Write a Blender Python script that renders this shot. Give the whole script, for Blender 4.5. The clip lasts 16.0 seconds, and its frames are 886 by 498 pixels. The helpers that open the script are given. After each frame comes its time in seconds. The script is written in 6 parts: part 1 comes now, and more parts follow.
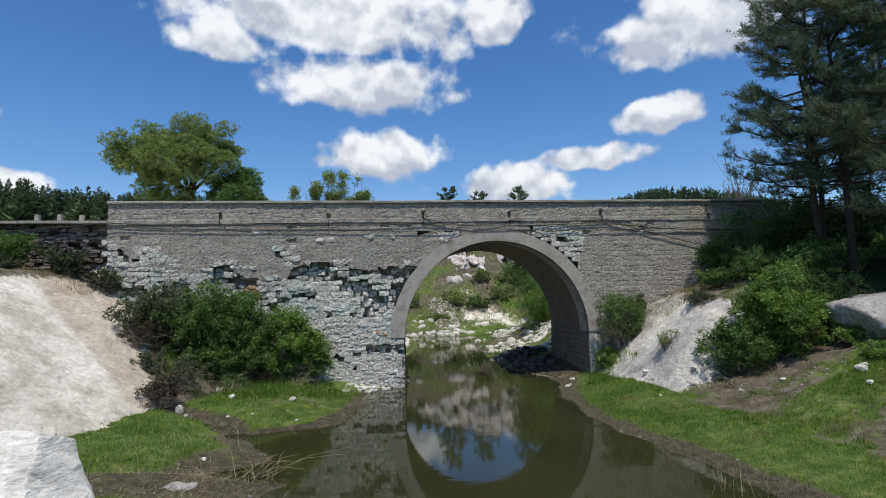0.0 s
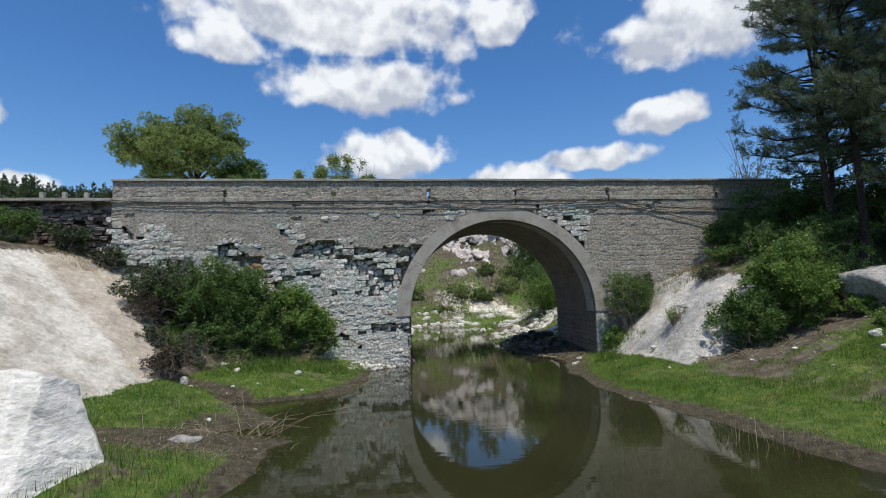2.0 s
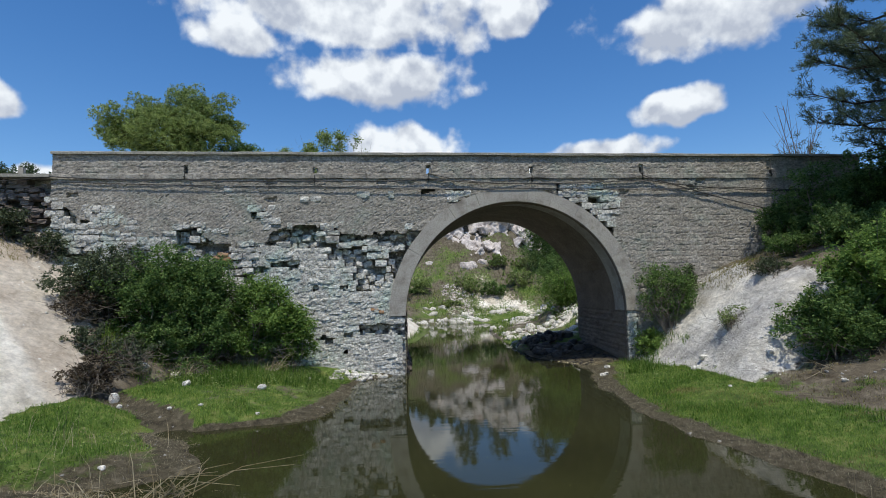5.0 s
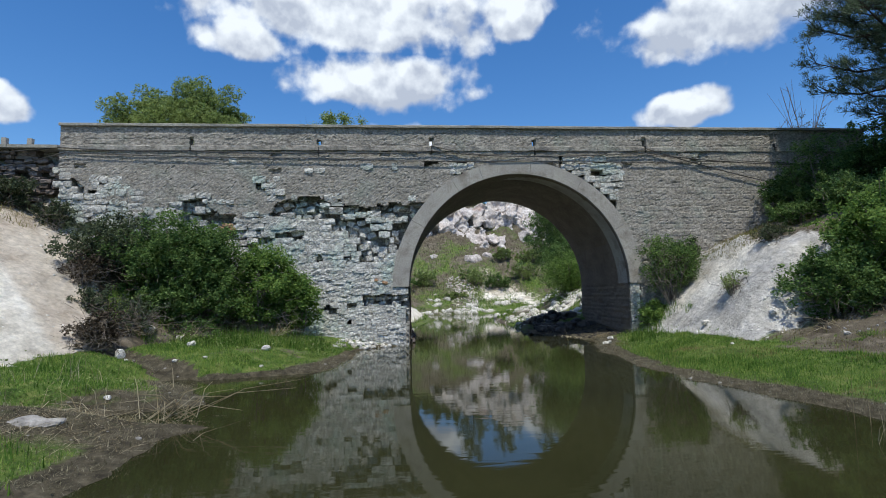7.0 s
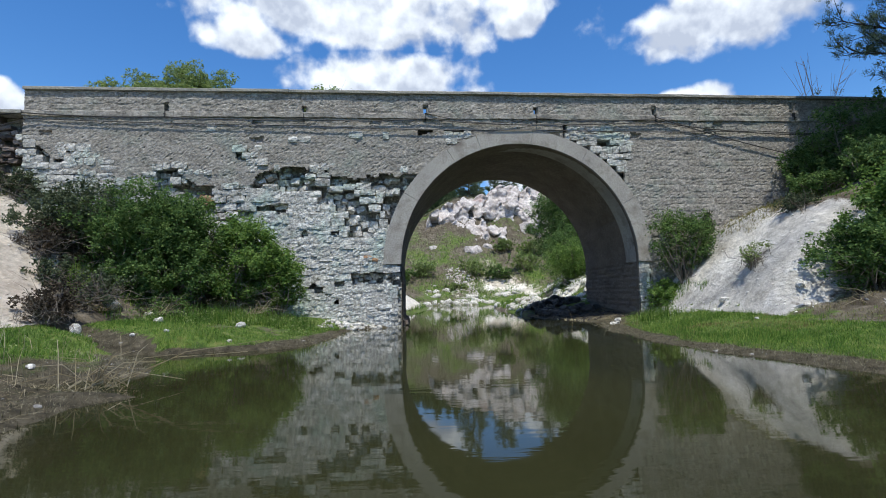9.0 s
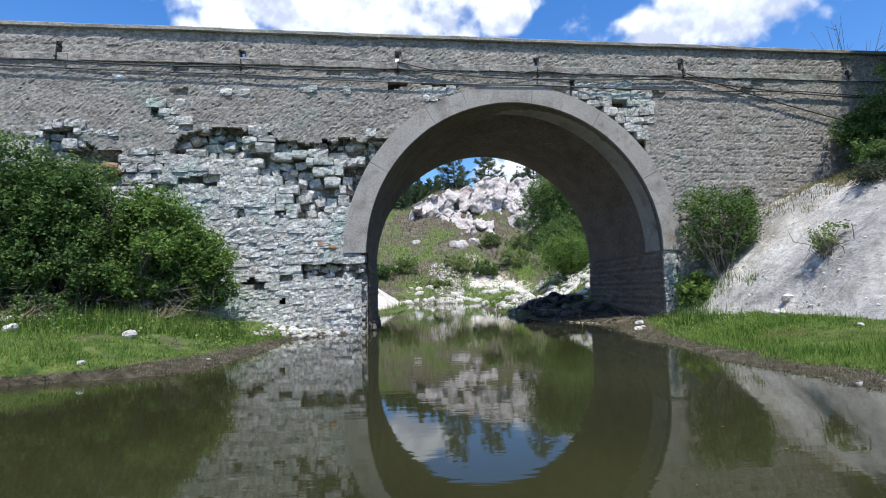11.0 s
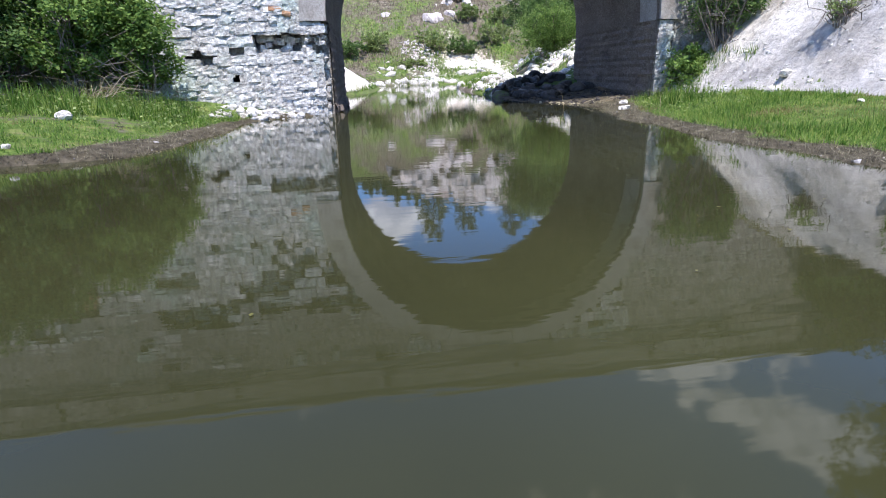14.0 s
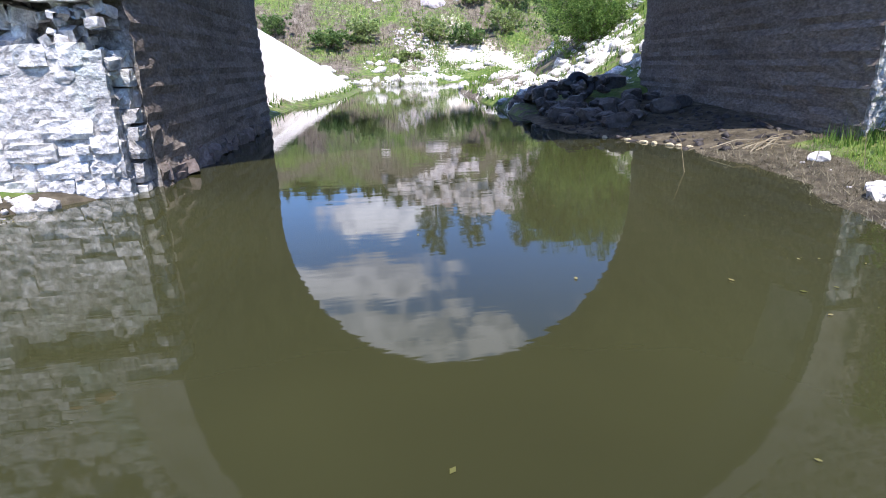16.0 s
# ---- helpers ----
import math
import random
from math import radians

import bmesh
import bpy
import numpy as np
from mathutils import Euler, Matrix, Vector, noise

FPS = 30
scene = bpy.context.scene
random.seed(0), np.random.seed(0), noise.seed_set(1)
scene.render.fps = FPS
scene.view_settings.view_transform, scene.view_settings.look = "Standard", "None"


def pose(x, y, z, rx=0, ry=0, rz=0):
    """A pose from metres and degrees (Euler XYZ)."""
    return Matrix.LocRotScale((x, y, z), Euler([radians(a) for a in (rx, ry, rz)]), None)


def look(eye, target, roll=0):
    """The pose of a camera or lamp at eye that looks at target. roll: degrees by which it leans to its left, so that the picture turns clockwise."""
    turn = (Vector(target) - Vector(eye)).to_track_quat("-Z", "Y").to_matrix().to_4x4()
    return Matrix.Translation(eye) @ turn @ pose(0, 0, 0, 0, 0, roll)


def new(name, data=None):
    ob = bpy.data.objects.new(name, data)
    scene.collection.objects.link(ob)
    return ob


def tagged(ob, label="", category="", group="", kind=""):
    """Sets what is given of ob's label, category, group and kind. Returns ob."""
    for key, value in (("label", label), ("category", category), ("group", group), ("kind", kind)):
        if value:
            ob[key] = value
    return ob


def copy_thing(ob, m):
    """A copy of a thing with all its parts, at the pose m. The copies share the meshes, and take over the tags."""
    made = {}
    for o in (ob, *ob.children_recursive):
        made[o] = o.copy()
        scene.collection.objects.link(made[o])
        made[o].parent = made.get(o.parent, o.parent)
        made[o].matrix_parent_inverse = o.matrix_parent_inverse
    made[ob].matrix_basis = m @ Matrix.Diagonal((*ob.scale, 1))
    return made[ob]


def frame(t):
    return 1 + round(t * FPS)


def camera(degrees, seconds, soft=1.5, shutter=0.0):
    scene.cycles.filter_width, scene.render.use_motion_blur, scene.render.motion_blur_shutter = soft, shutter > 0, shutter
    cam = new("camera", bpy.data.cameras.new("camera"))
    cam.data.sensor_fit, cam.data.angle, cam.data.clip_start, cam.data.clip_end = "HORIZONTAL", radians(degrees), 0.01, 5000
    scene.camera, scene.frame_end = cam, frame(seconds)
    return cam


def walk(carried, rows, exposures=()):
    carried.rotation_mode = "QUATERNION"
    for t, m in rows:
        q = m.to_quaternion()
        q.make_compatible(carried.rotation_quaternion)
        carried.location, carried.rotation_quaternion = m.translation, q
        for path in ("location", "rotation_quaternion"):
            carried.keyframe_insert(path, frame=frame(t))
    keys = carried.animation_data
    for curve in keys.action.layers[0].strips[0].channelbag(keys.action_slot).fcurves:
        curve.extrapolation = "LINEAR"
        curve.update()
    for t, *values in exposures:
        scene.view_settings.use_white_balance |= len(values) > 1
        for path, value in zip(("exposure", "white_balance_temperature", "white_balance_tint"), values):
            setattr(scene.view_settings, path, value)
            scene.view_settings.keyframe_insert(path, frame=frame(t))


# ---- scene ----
# World: x along the bridge, y through the arch, z up; the pond's surface is z = 0.
cam = camera(79.7, 16.0, 1.0)
PATH = [
    (0, (-1.727, -21.558, 3.506), (-1.439, -19.588, 3.69), -1.3),
    (0.5, (-1.761, -21.572, 3.089), (-1.483, -19.6, 3.276), -1.3),
    (1, (-1.819, -21.605, 2.679), (-1.541, -19.634, 2.867), -1.4),
    (1.5, (-1.887, -21.624, 2.645), (-1.609, -19.652, 2.832), -1.4),
    (2, (-1.785, -21.315, 2.61), (-1.511, -19.343, 2.798), -1.4),
    (2.5, (-1.536, -20.261, 2.684), (-1.268, -18.287, 2.865), -1.3),
    (3, (-1.127, -18.75, 2.91), (-0.874, -16.773, 3.071), -1.2),
    (3.5, (-0.974, -18.064, 2.884), (-0.727, -16.086, 3.047), -1.2),
    (4, (-0.957, -17.995, 2.988), (-0.719, -16.015, 3.138), -1.0),
    (6.5, (-1.044, -17.928, 1.852), (-0.825, -15.949, 2.038), -1.3),
    (7, (-0.933, -17.973, 1.647), (-0.723, -15.992, 1.821), -1.1),
    (7.5, (-0.904, -17.957, 1.549), (-0.696, -15.975, 1.724), -1.2),
    (8, (-0.889, -17.957, 1.015), (-0.681, -15.975, 1.188), -1.1),
    (10.3, (-0.094, -13.698, 1.061), (0.107, -11.715, 1.217), -1.1),
    (10.5, (-0.062, -13.409, 1.048), (0.184, -11.43, 1.204), -1.2),
    (11, (-0.004, -13.14, 1.002), (0.253, -11.162, 1.158), -1.1),
    (11.5, (0.051, -13.012, 0.97), (0.373, -11.044, 1.127), -1.1),
    (12, (0.06, -12.931, 0.904), (0.4, -10.964, 0.781), -1.1),
    (12.5, (0.061, -12.908, 0.926), (0.406, -10.951, 0.696), -1.0),
    (13, (0.066, -12.929, 0.901), (0.391, -11.036, 0.343), -1.2),
    (13.5, (0.048, -12.942, 0.894), (0.366, -11.071, 0.261), -1.3),
    (14, (0.097, -12.577, 0.872), (0.415, -10.707, 0.24), -1.2),
    (14.5, (0.345, -11.451, 0.937), (0.661, -9.582, 0.298), -1.3),
    (15, (0.818, -9.477, 1.022), (1.127, -7.61, 0.374), -1.2),
    (15.5, (1.354, -7.142, 1.124), (1.656, -5.278, 0.465), -1.2),
    (16, (1.82, -5.329, 1.126), (2.109, -3.464, 0.464), -1.5),
]
walk(cam, [(t, look(eye, target, roll)) for t, eye, target, roll in PATH],
     [(0.0, -0.15, 6400, 10), (4.2, -0.16, 6350, 9), (6.3, -0.09, 6150, 8), (8.2, -0.02, 6100, 8), (10.3, 0.30, 6000, 11), (11.7, 0.38, 5950, 13), (12.5, 0.46, 5900, 15), (13.2, 0.74, 5850, 18), (14.0, 0.94, 5850, 19), (15.0, 1.26, 5800, 21), (16.0, 1.27, 5800, 22)])

# ---------------------------------------------------------------- sky, clouds and sun
SUN_TO = Vector((0.03, -0.385, 0.92)).normalized()
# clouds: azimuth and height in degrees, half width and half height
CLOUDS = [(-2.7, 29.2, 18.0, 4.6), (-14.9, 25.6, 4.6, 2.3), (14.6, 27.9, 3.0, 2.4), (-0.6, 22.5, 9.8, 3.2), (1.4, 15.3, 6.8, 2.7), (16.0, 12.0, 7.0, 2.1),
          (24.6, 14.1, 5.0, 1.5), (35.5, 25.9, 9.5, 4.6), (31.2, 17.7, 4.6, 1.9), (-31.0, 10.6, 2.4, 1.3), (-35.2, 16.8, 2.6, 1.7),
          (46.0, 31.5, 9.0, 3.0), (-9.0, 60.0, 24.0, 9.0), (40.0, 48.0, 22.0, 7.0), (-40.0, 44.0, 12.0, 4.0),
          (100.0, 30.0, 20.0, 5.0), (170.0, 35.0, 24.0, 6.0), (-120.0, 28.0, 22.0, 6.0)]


def build_world():
    world = bpy.data.worlds.new("sky")
    scene.world = world
    world.use_nodes = True
    nt = world.node_tree
    nt.nodes.clear()
    link = nt.links.new

    def math_node(op, a, b=None, c=None):
        n = nt.nodes.new("ShaderNodeMath")
        n.operation = op
        for i, v in enumerate((a, b, c)):
            if v is None:
                continue
            if isinstance(v, (int, float)):
                n.inputs[i].default_value = v
            else:
                link(v, n.inputs[i])
        return n.outputs[0]

    coord = nt.nodes.new("ShaderNodeTexCoord")

    def puffs(scale, detail, rough, shift):
        at = nt.nodes.new("ShaderNodeVectorMath")
        at.operation = "ADD"
        link(coord.outputs["Generated"], at.inputs[0])
        at.inputs[1].default_value = shift
        n = nt.nodes.new("ShaderNodeTexNoise")
        n.inputs["Scale"].default_value, n.inputs["Detail"].default_value = scale, detail
        n.inputs["Roughness"].default_value = rough
        link(at.outputs[0], n.inputs["Vector"])
        return n.outputs["Fac"]

    sep = nt.nodes.new("ShaderNodeSeparateXYZ")
    link(coord.outputs["Generated"], sep.inputs[0])
    az = math_node("MULTIPLY", math_node("ARCTAN2", sep.outputs[0], sep.outputs[1]), 57.2958)
    el = math_node("MULTIPLY", math_node("ARCSINE", sep.outputs[2]), 57.2958)
    lumps, curls, grey = puffs(9.0, 2.0, 0.5, (0, 0, 0)), puffs(21.0, 5.0, 0.46, (3, 1, 2)), puffs(8.0, 4.0, 0.55, (7, 3, 5))
    # the same field a little higher up: where it is thinner there, the sun strikes the cloud
    curls_up = puffs(21.0, 5.0, 0.46, (3, 1, 2.02))
    puff = math_node("MULTIPLY_ADD", lumps, 1.35, math_node("MULTIPLY_ADD", curls, 1.15, -1.25))
    total, rise = None, None
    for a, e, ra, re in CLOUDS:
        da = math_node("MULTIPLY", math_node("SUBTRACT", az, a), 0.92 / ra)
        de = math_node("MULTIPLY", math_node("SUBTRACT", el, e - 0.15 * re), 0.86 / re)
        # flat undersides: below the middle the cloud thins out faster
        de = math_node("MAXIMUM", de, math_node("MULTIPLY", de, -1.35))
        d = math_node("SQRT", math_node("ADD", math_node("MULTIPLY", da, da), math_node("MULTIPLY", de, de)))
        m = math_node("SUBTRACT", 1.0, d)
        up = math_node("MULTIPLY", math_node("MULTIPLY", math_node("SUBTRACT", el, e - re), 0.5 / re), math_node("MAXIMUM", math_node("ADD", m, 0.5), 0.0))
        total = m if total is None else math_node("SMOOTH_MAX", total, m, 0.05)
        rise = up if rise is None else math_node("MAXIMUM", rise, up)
    body = math_node("ADD", total, puff)
    ramp = nt.nodes.new("ShaderNodeMapRange")
    ramp.interpolation_type = "SMOOTHSTEP"
    ramp.inputs["From Min"].default_value, ramp.inputs["From Max"].default_value = -0.02, 0.34
    link(body, ramp.inputs["Value"])
    tone = nt.nodes.new("ShaderNodeValToRGB")
    tone.color_ramp.elements[0].position, tone.color_ramp.elements[0].color = 0.22, (0.52, 0.56, 0.65, 1)
    tone.color_ramp.elements[1].position, tone.color_ramp.elements[1].color = 0.80, (0.95, 0.975, 1.0, 1)
    lit = math_node("MULTIPLY", math_node("SUBTRACT", curls, curls_up), 1.9)
    deep_in = math_node("MULTIPLY", math_node("MINIMUM", math_node("MAXIMUM", body, 0.0), 1.0), -0.10)
    link(math_node("ADD", math_node("ADD", math_node("MULTIPLY", rise, 0.62), math_node("MULTIPLY_ADD", grey, 1.25, -0.31)), math_node("ADD", lit, deep_in)), tone.inputs[0])
    sky = nt.nodes.new("ShaderNodeTexSky")
    sky.sky_type, sky.sun_disc = "NISHITA", False
    sky.sun_elevation = math.asin(SUN_TO.z)
    sky.sun_rotation = math.atan2(SUN_TO.x, SUN_TO.y)
    sky.air_density, sky.dust_density, sky.ozone_density = 1.0, 0.6, 2.5
    deep = nt.nodes.new("ShaderNodeHueSaturation")
    deep.inputs["Saturation"].default_value = 1.3
    deep.inputs["Hue"].default_value = 0.505
    link(sky.outputs[0], deep.inputs["Color"])
    back = nt.nodes.new("ShaderNodeBackground")
    back.inputs["Strength"].default_value = SKY
    link(deep.outputs[0], back.inputs["Color"])
    cloud = nt.nodes.new("ShaderNodeBackground")
    cloud.inputs["Strength"].default_value = CLOUD
    link(tone.outputs[0], cloud.inputs["Color"])
    mix = nt.nodes.new("ShaderNodeMixShader")
    link(ramp.outputs[0], mix.inputs[0])
    link(back.outputs[0], mix.inputs[1])
    link(cloud.outputs[0], mix.inputs[2])
    out = nt.nodes.new("ShaderNodeOutputWorld")
    link(mix.outputs[0], out.inputs[0])


SKY, CLOUD = 0.155, 1.06
build_world()
sun = new("sun", bpy.data.lights.new("sun", "SUN"))
sun.data.energy, sun.data.angle, sun.data.color = 4.1, radians(0.55), (1.0, 0.925, 0.785)
sun.matrix_world = look((0, 0, 60), Vector((0, 0, 60)) - SUN_TO)

# ---------------------------------------------------------------- materials


def surface(name, colors, scale=2.0, fine=30.0, rough=0.9, bump=0.3, depth=0.02, stretch=(1, 1, 1), island=0.0, per_object=0.0, stain=None, metal=0.0, spec=0.3, through_light=0.0, speck=None):
    """Two scales of noise over a colour ramp, fine relief, and a change of tone from piece to piece."""
    m = bpy.data.materials.new(name)
    m.use_nodes = True
    nt = m.node_tree
    link = nt.links.new
    b = nt.nodes["Principled BSDF"]
    b.inputs["Roughness"].default_value, b.inputs["Metallic"].default_value = rough, metal
    b.inputs["Specular IOR Level"].default_value = spec
    geo = nt.nodes.new("ShaderNodeNewGeometry")
    mp = nt.nodes.new("ShaderNodeMapping")
    mp.inputs["Scale"].default_value = stretch
    link(geo.outputs["Position"], mp.inputs["Vector"])
    n1, n2 = nt.nodes.new("ShaderNodeTexNoise"), nt.nodes.new("ShaderNodeTexNoise")
    for n, s in ((n1, scale), (n2, fine)):
        n.inputs["Scale"].default_value, n.inputs["Detail"].default_value, n.inputs["Roughness"].default_value = s, 6.0, 0.6
        link(mp.outputs[0], n.inputs["Vector"])
    add = nt.nodes.new("ShaderNodeMath")
    add.operation = "MULTIPLY_ADD"
    link(n2.outputs["Fac"], add.inputs[0])
    add.inputs[1].default_value = 0.55
    half = nt.nodes.new("ShaderNodeMath")
    half.operation = "MULTIPLY"
    link(n1.outputs["Fac"], half.inputs[0])
    half.inputs[1].default_value = 0.55
    link(half.outputs[0], add.inputs[2])
    fac = add.outputs[0]
    for amount, node, socket in ((island, geo, "Random Per Island"), (per_object, None, "Random")):
        if amount:
            node = node or nt.nodes.new("ShaderNodeObjectInfo")
            more = nt.nodes.new("ShaderNodeMath")
            more.operation = "MULTIPLY_ADD"
            link(node.outputs[socket], more.inputs[0])
            more.inputs[1].default_value = amount
            off = nt.nodes.new("ShaderNodeMath")
            off.operation = "SUBTRACT"
            link(fac, off.inputs[0])
            off.inputs[1].default_value = amount / 2
            link(off.outputs[0], more.inputs[2])
            fac = more.outputs[0]
    ramp = nt.nodes.new("ShaderNodeValToRGB")
    els = ramp.color_ramp.elements
    while len(els) < len(colors):
        els.new(0.5)
    for i, c in enumerate(colors):
        els[i].position = 0.33 + 0.40 * i / max(1, len(colors) - 1)
        els[i].color = (*c, 1)
    link(fac, ramp.inputs[0])
    col = ramp.outputs[0]
    if stain:
        c, sc, lo, hi = stain
        n3 = nt.nodes.new("ShaderNodeTexNoise")
        n3.inputs["Scale"].default_value, n3.inputs["Detail"].default_value = sc, 7.0
        n3.inputs["Roughness"].default_value = 0.65
        link(geo.outputs["Position"], n3.inputs["Vector"])
        rg = nt.nodes.new("ShaderNodeMapRange")
        rg.inputs["From Min"].default_value, rg.inputs["From Max"].default_value = lo, hi
        link(n3.outputs["Fac"], rg.inputs["Value"])
        mx = nt.nodes.new("ShaderNodeMix")
        mx.data_type = "RGBA"
        link(rg.outputs[0], mx.inputs[0])
        link(col, mx.inputs[6])
        mx.inputs[7].default_value = (*c, 1)
        col = mx.outputs[2]
    grain = None
    if speck:
        # coarse grit: small dark pits and pale grains
        sc, amount = speck
        grain = nt.nodes.new("ShaderNodeTexNoise")
        grain.inputs["Scale"].default_value, grain.inputs["Detail"].default_value, grain.inputs["Roughness"].default_value = sc, 4.0, 0.75
        link(mp.outputs[0], grain.inputs["Vector"])
        gr = nt.nodes.new("ShaderNodeMapRange")
        gr.inputs["From Min"].default_value, gr.inputs["From Max"].default_value = 0.36, 0.64
        gr.inputs["To Min"].default_value, gr.inputs["To Max"].default_value = 1.0 - amount, 1.0 + 0.6 * amount
        link(grain.outputs["Fac"], gr.inputs["Value"])
        tint = nt.nodes.new("ShaderNodeVectorMath")
        tint.operation = "SCALE"
        link(col, tint.inputs[0])
        link(gr.outputs[0], tint.inputs["Scale"])
        col = tint.outputs[0]
    link(col, b.inputs["Base Color"])
    if bump:
        bp = nt.nodes.new("ShaderNodeBump")
        bp.inputs["Strength"].default_value, bp.inputs["Distance"].default_value = bump, depth
        link(fac if not (island or per_object) else add.outputs[0], bp.inputs["Height"])
        if grain:
            bp2 = nt.nodes.new("ShaderNodeBump")
            bp2.inputs["Strength"].default_value, bp2.inputs["Distance"].default_value = 0.8, 0.9 * depth
            link(grain.outputs["Fac"], bp2.inputs["Height"])
            link(bp.outputs[0], bp2.inputs["Normal"])
            bp = bp2
        link(bp.outputs[0], b.inputs["Normal"])
    if through_light:
        tr = nt.nodes.new("ShaderNodeBsdfTranslucent")
        link(col, tr.inputs["Color"])
        ms = nt.nodes.new("ShaderNodeMixShader")
        ms.inputs[0].default_value = through_light
        link(b.outputs[0], ms.inputs[1])
        link(tr.outputs[0], ms.inputs[2])
        link(ms.outputs[0], nt.nodes["Material Output"].inputs["Surface"])
    return m


PLASTER = surface("weathered_render", [(0.165, 0.148, 0.124), (0.30, 0.278, 0.242), (0.43, 0.405, 0.36)], 1.6, 15, 0.95, 0.6, 0.02, (1, 1, 1.5), stain=((0.285, 0.297, 0.255), 0.8, 0.52, 0.68), speck=(9.0, 0.5))
STONE = surface("pale_masonry", [(0.29, 0.275, 0.248), (0.55, 0.535, 0.49), (0.76, 0.742, 0.69)], 2.6, 13, 0.95, 0.9, 0.045, per_object=0.14, island=0.14, stain=((0.44, 0.51, 0.45), 0.8, 0.49, 0.63), speck=(11.0, 0.45))
CORE = surface("broken_mortar", [(0.18, 0.165, 0.142), (0.31, 0.29, 0.255), (0.44, 0.415, 0.37)], 3.0, 24, 0.97, 1.0, 0.04, speck=(14.0, 0.5))
CONCRETE = surface("ring_concrete", [(0.27, 0.25, 0.225), (0.36, 0.34, 0.305), (0.44, 0.42, 0.37)], 1.1, 40, 0.9, 0.35, 0.006, stain=((0.20, 0.175, 0.145), 1.5, 0.50, 0.70), speck=(20.0, 0.18))
MORTAR = surface("pale_mortar", [(0.24, 0.228, 0.203), (0.46, 0.445, 0.405), (0.67, 0.652, 0.603)], 3.0, 15, 0.97, 0.9, 0.04, stain=((0.38, 0.44, 0.39), 0.8, 0.50, 0.64), speck=(11.0, 0.5))
FOREST = surface("far_conifers", [(0.052, 0.08, 0.046), (0.105, 0.145, 0.08), (0.165, 0.21, 0.115)], 0.2, 3, 0.8, 0, island=0.3, spec=0.1, through_light=0.2)
# brown masonry, its colour deepened to hold the shade inside the arch
BARREL = surface("shaded_barrel", [(0.105, 0.086, 0.068), (0.18, 0.15, 0.12), (0.26, 0.225, 0.185)], 0.9, 18, 0.95, 0.6, 0.02, (1, 1, 2.2), speck=(9.0, 0.3))
COPING = surface("coping_stone", [(0.20, 0.19, 0.165), (0.30, 0.29, 0.25), (0.40, 0.385, 0.34)], 1.5, 30, 0.92, 0.5, 0.01, speck=(16.0, 0.35))
CHALK = surface("white_chalk", [(0.36, 0.335, 0.295), (0.57, 0.545, 0.49), (0.76, 0.735, 0.68)], 1.2, 14, 0.97, 0.8, 0.03, island=0.12, per_object=0.10, speck=(14.0, 0.4))
PINKROCK = surface("pinkish_cliff", [(0.28, 0.235, 0.21), (0.52, 0.47, 0.44), (0.74, 0.70, 0.668)], 0.8, 5, 0.97, 0.9, 0.08, stain=((0.40, 0.29, 0.255), 0.35, 0.58, 0.72), speck=(2.2, 0.3))
# wet stone, with the shade under the arch put into its near-black colour
WETROCK_SHADED = surface("shaded_wet_stone", [(0.022, 0.019, 0.017), (0.048, 0.042, 0.037), (0.09, 0.08, 0.07)], 3, 20, 0.6, 0.8, 0.02, per_object=0.2, island=0.2, speck=(14.0, 0.4))
PALE = surface("pale_boulder", [(0.55, 0.52, 0.46), (0.74, 0.71, 0.65), (0.86, 0.84, 0.785)], 0.9, 7, 0.97, 0.7, 0.05, (1, 1, 2.0), speck=(5.0, 0.22))
RUBBER = surface("old_rubber", [(0.02, 0.02, 0.022), (0.035, 0.035, 0.04), (0.06, 0.06, 0.065)], 4, 40, 0.7, 0.3, 0.005)
CABLE = surface("black_cable", [(0.02, 0.02, 0.02), (0.035, 0.034, 0.032), (0.06, 0.055, 0.05)], 4, 40, 0.6, 0.1, 0.002)
BARK = surface("pine_bark", [(0.022, 0.017, 0.013), (0.045, 0.035, 0.027), (0.09, 0.07, 0.052)], 3, 18, 0.95, 1.0, 0.03, (2, 2, 0.5))
TWIG = surface("dry_twig", [(0.09, 0.075, 0.06), (0.165, 0.14, 0.115), (0.27, 0.24, 0.20)], 4, 30, 0.95, 0.3, 0.01)
NEEDLE = surface("pine_needles", [(0.065, 0.098, 0.056), (0.122, 0.165, 0.092), (0.20, 0.25, 0.14)], 1.2, 8, 0.6, 0, island=0.3, spec=0.3, through_light=0.3)
LEAF = surface("bush_leaves", [(0.042, 0.084, 0.023), (0.102, 0.178, 0.050), (0.225, 0.325, 0.105)], 1.0, 8, 0.65, 0, island=0.34, spec=0.14, through_light=0.42)
LEAF_LIGHT = surface("tree_leaves", [(0.11, 0.16, 0.045), (0.215, 0.285, 0.085), (0.35, 0.43, 0.16)], 0.6, 6, 0.6, 0, island=0.3, spec=0.3, through_light=0.45)
LEAF_GREY = surface("grey_green_leaves", [(0.038, 0.055, 0.027), (0.07, 0.092, 0.046), (0.12, 0.145, 0.08)], 1.0, 8, 0.7, 0, island=0.3, spec=0.25, through_light=0.25)
GRASS = surface("grass_blades", [(0.05, 0.112, 0.016), (0.125, 0.245, 0.038), (0.30, 0.38, 0.095)], 0.5, 5, 0.6, 0, island=0.42, spec=0.2, through_light=0.5)
STRAW = surface("dry_straw", [(0.26, 0.21, 0.12), (0.40, 0.34, 0.22), (0.56, 0.50, 0.36)], 2, 10, 0.8, 0, island=0.4, spec=0.2, through_light=0.45)
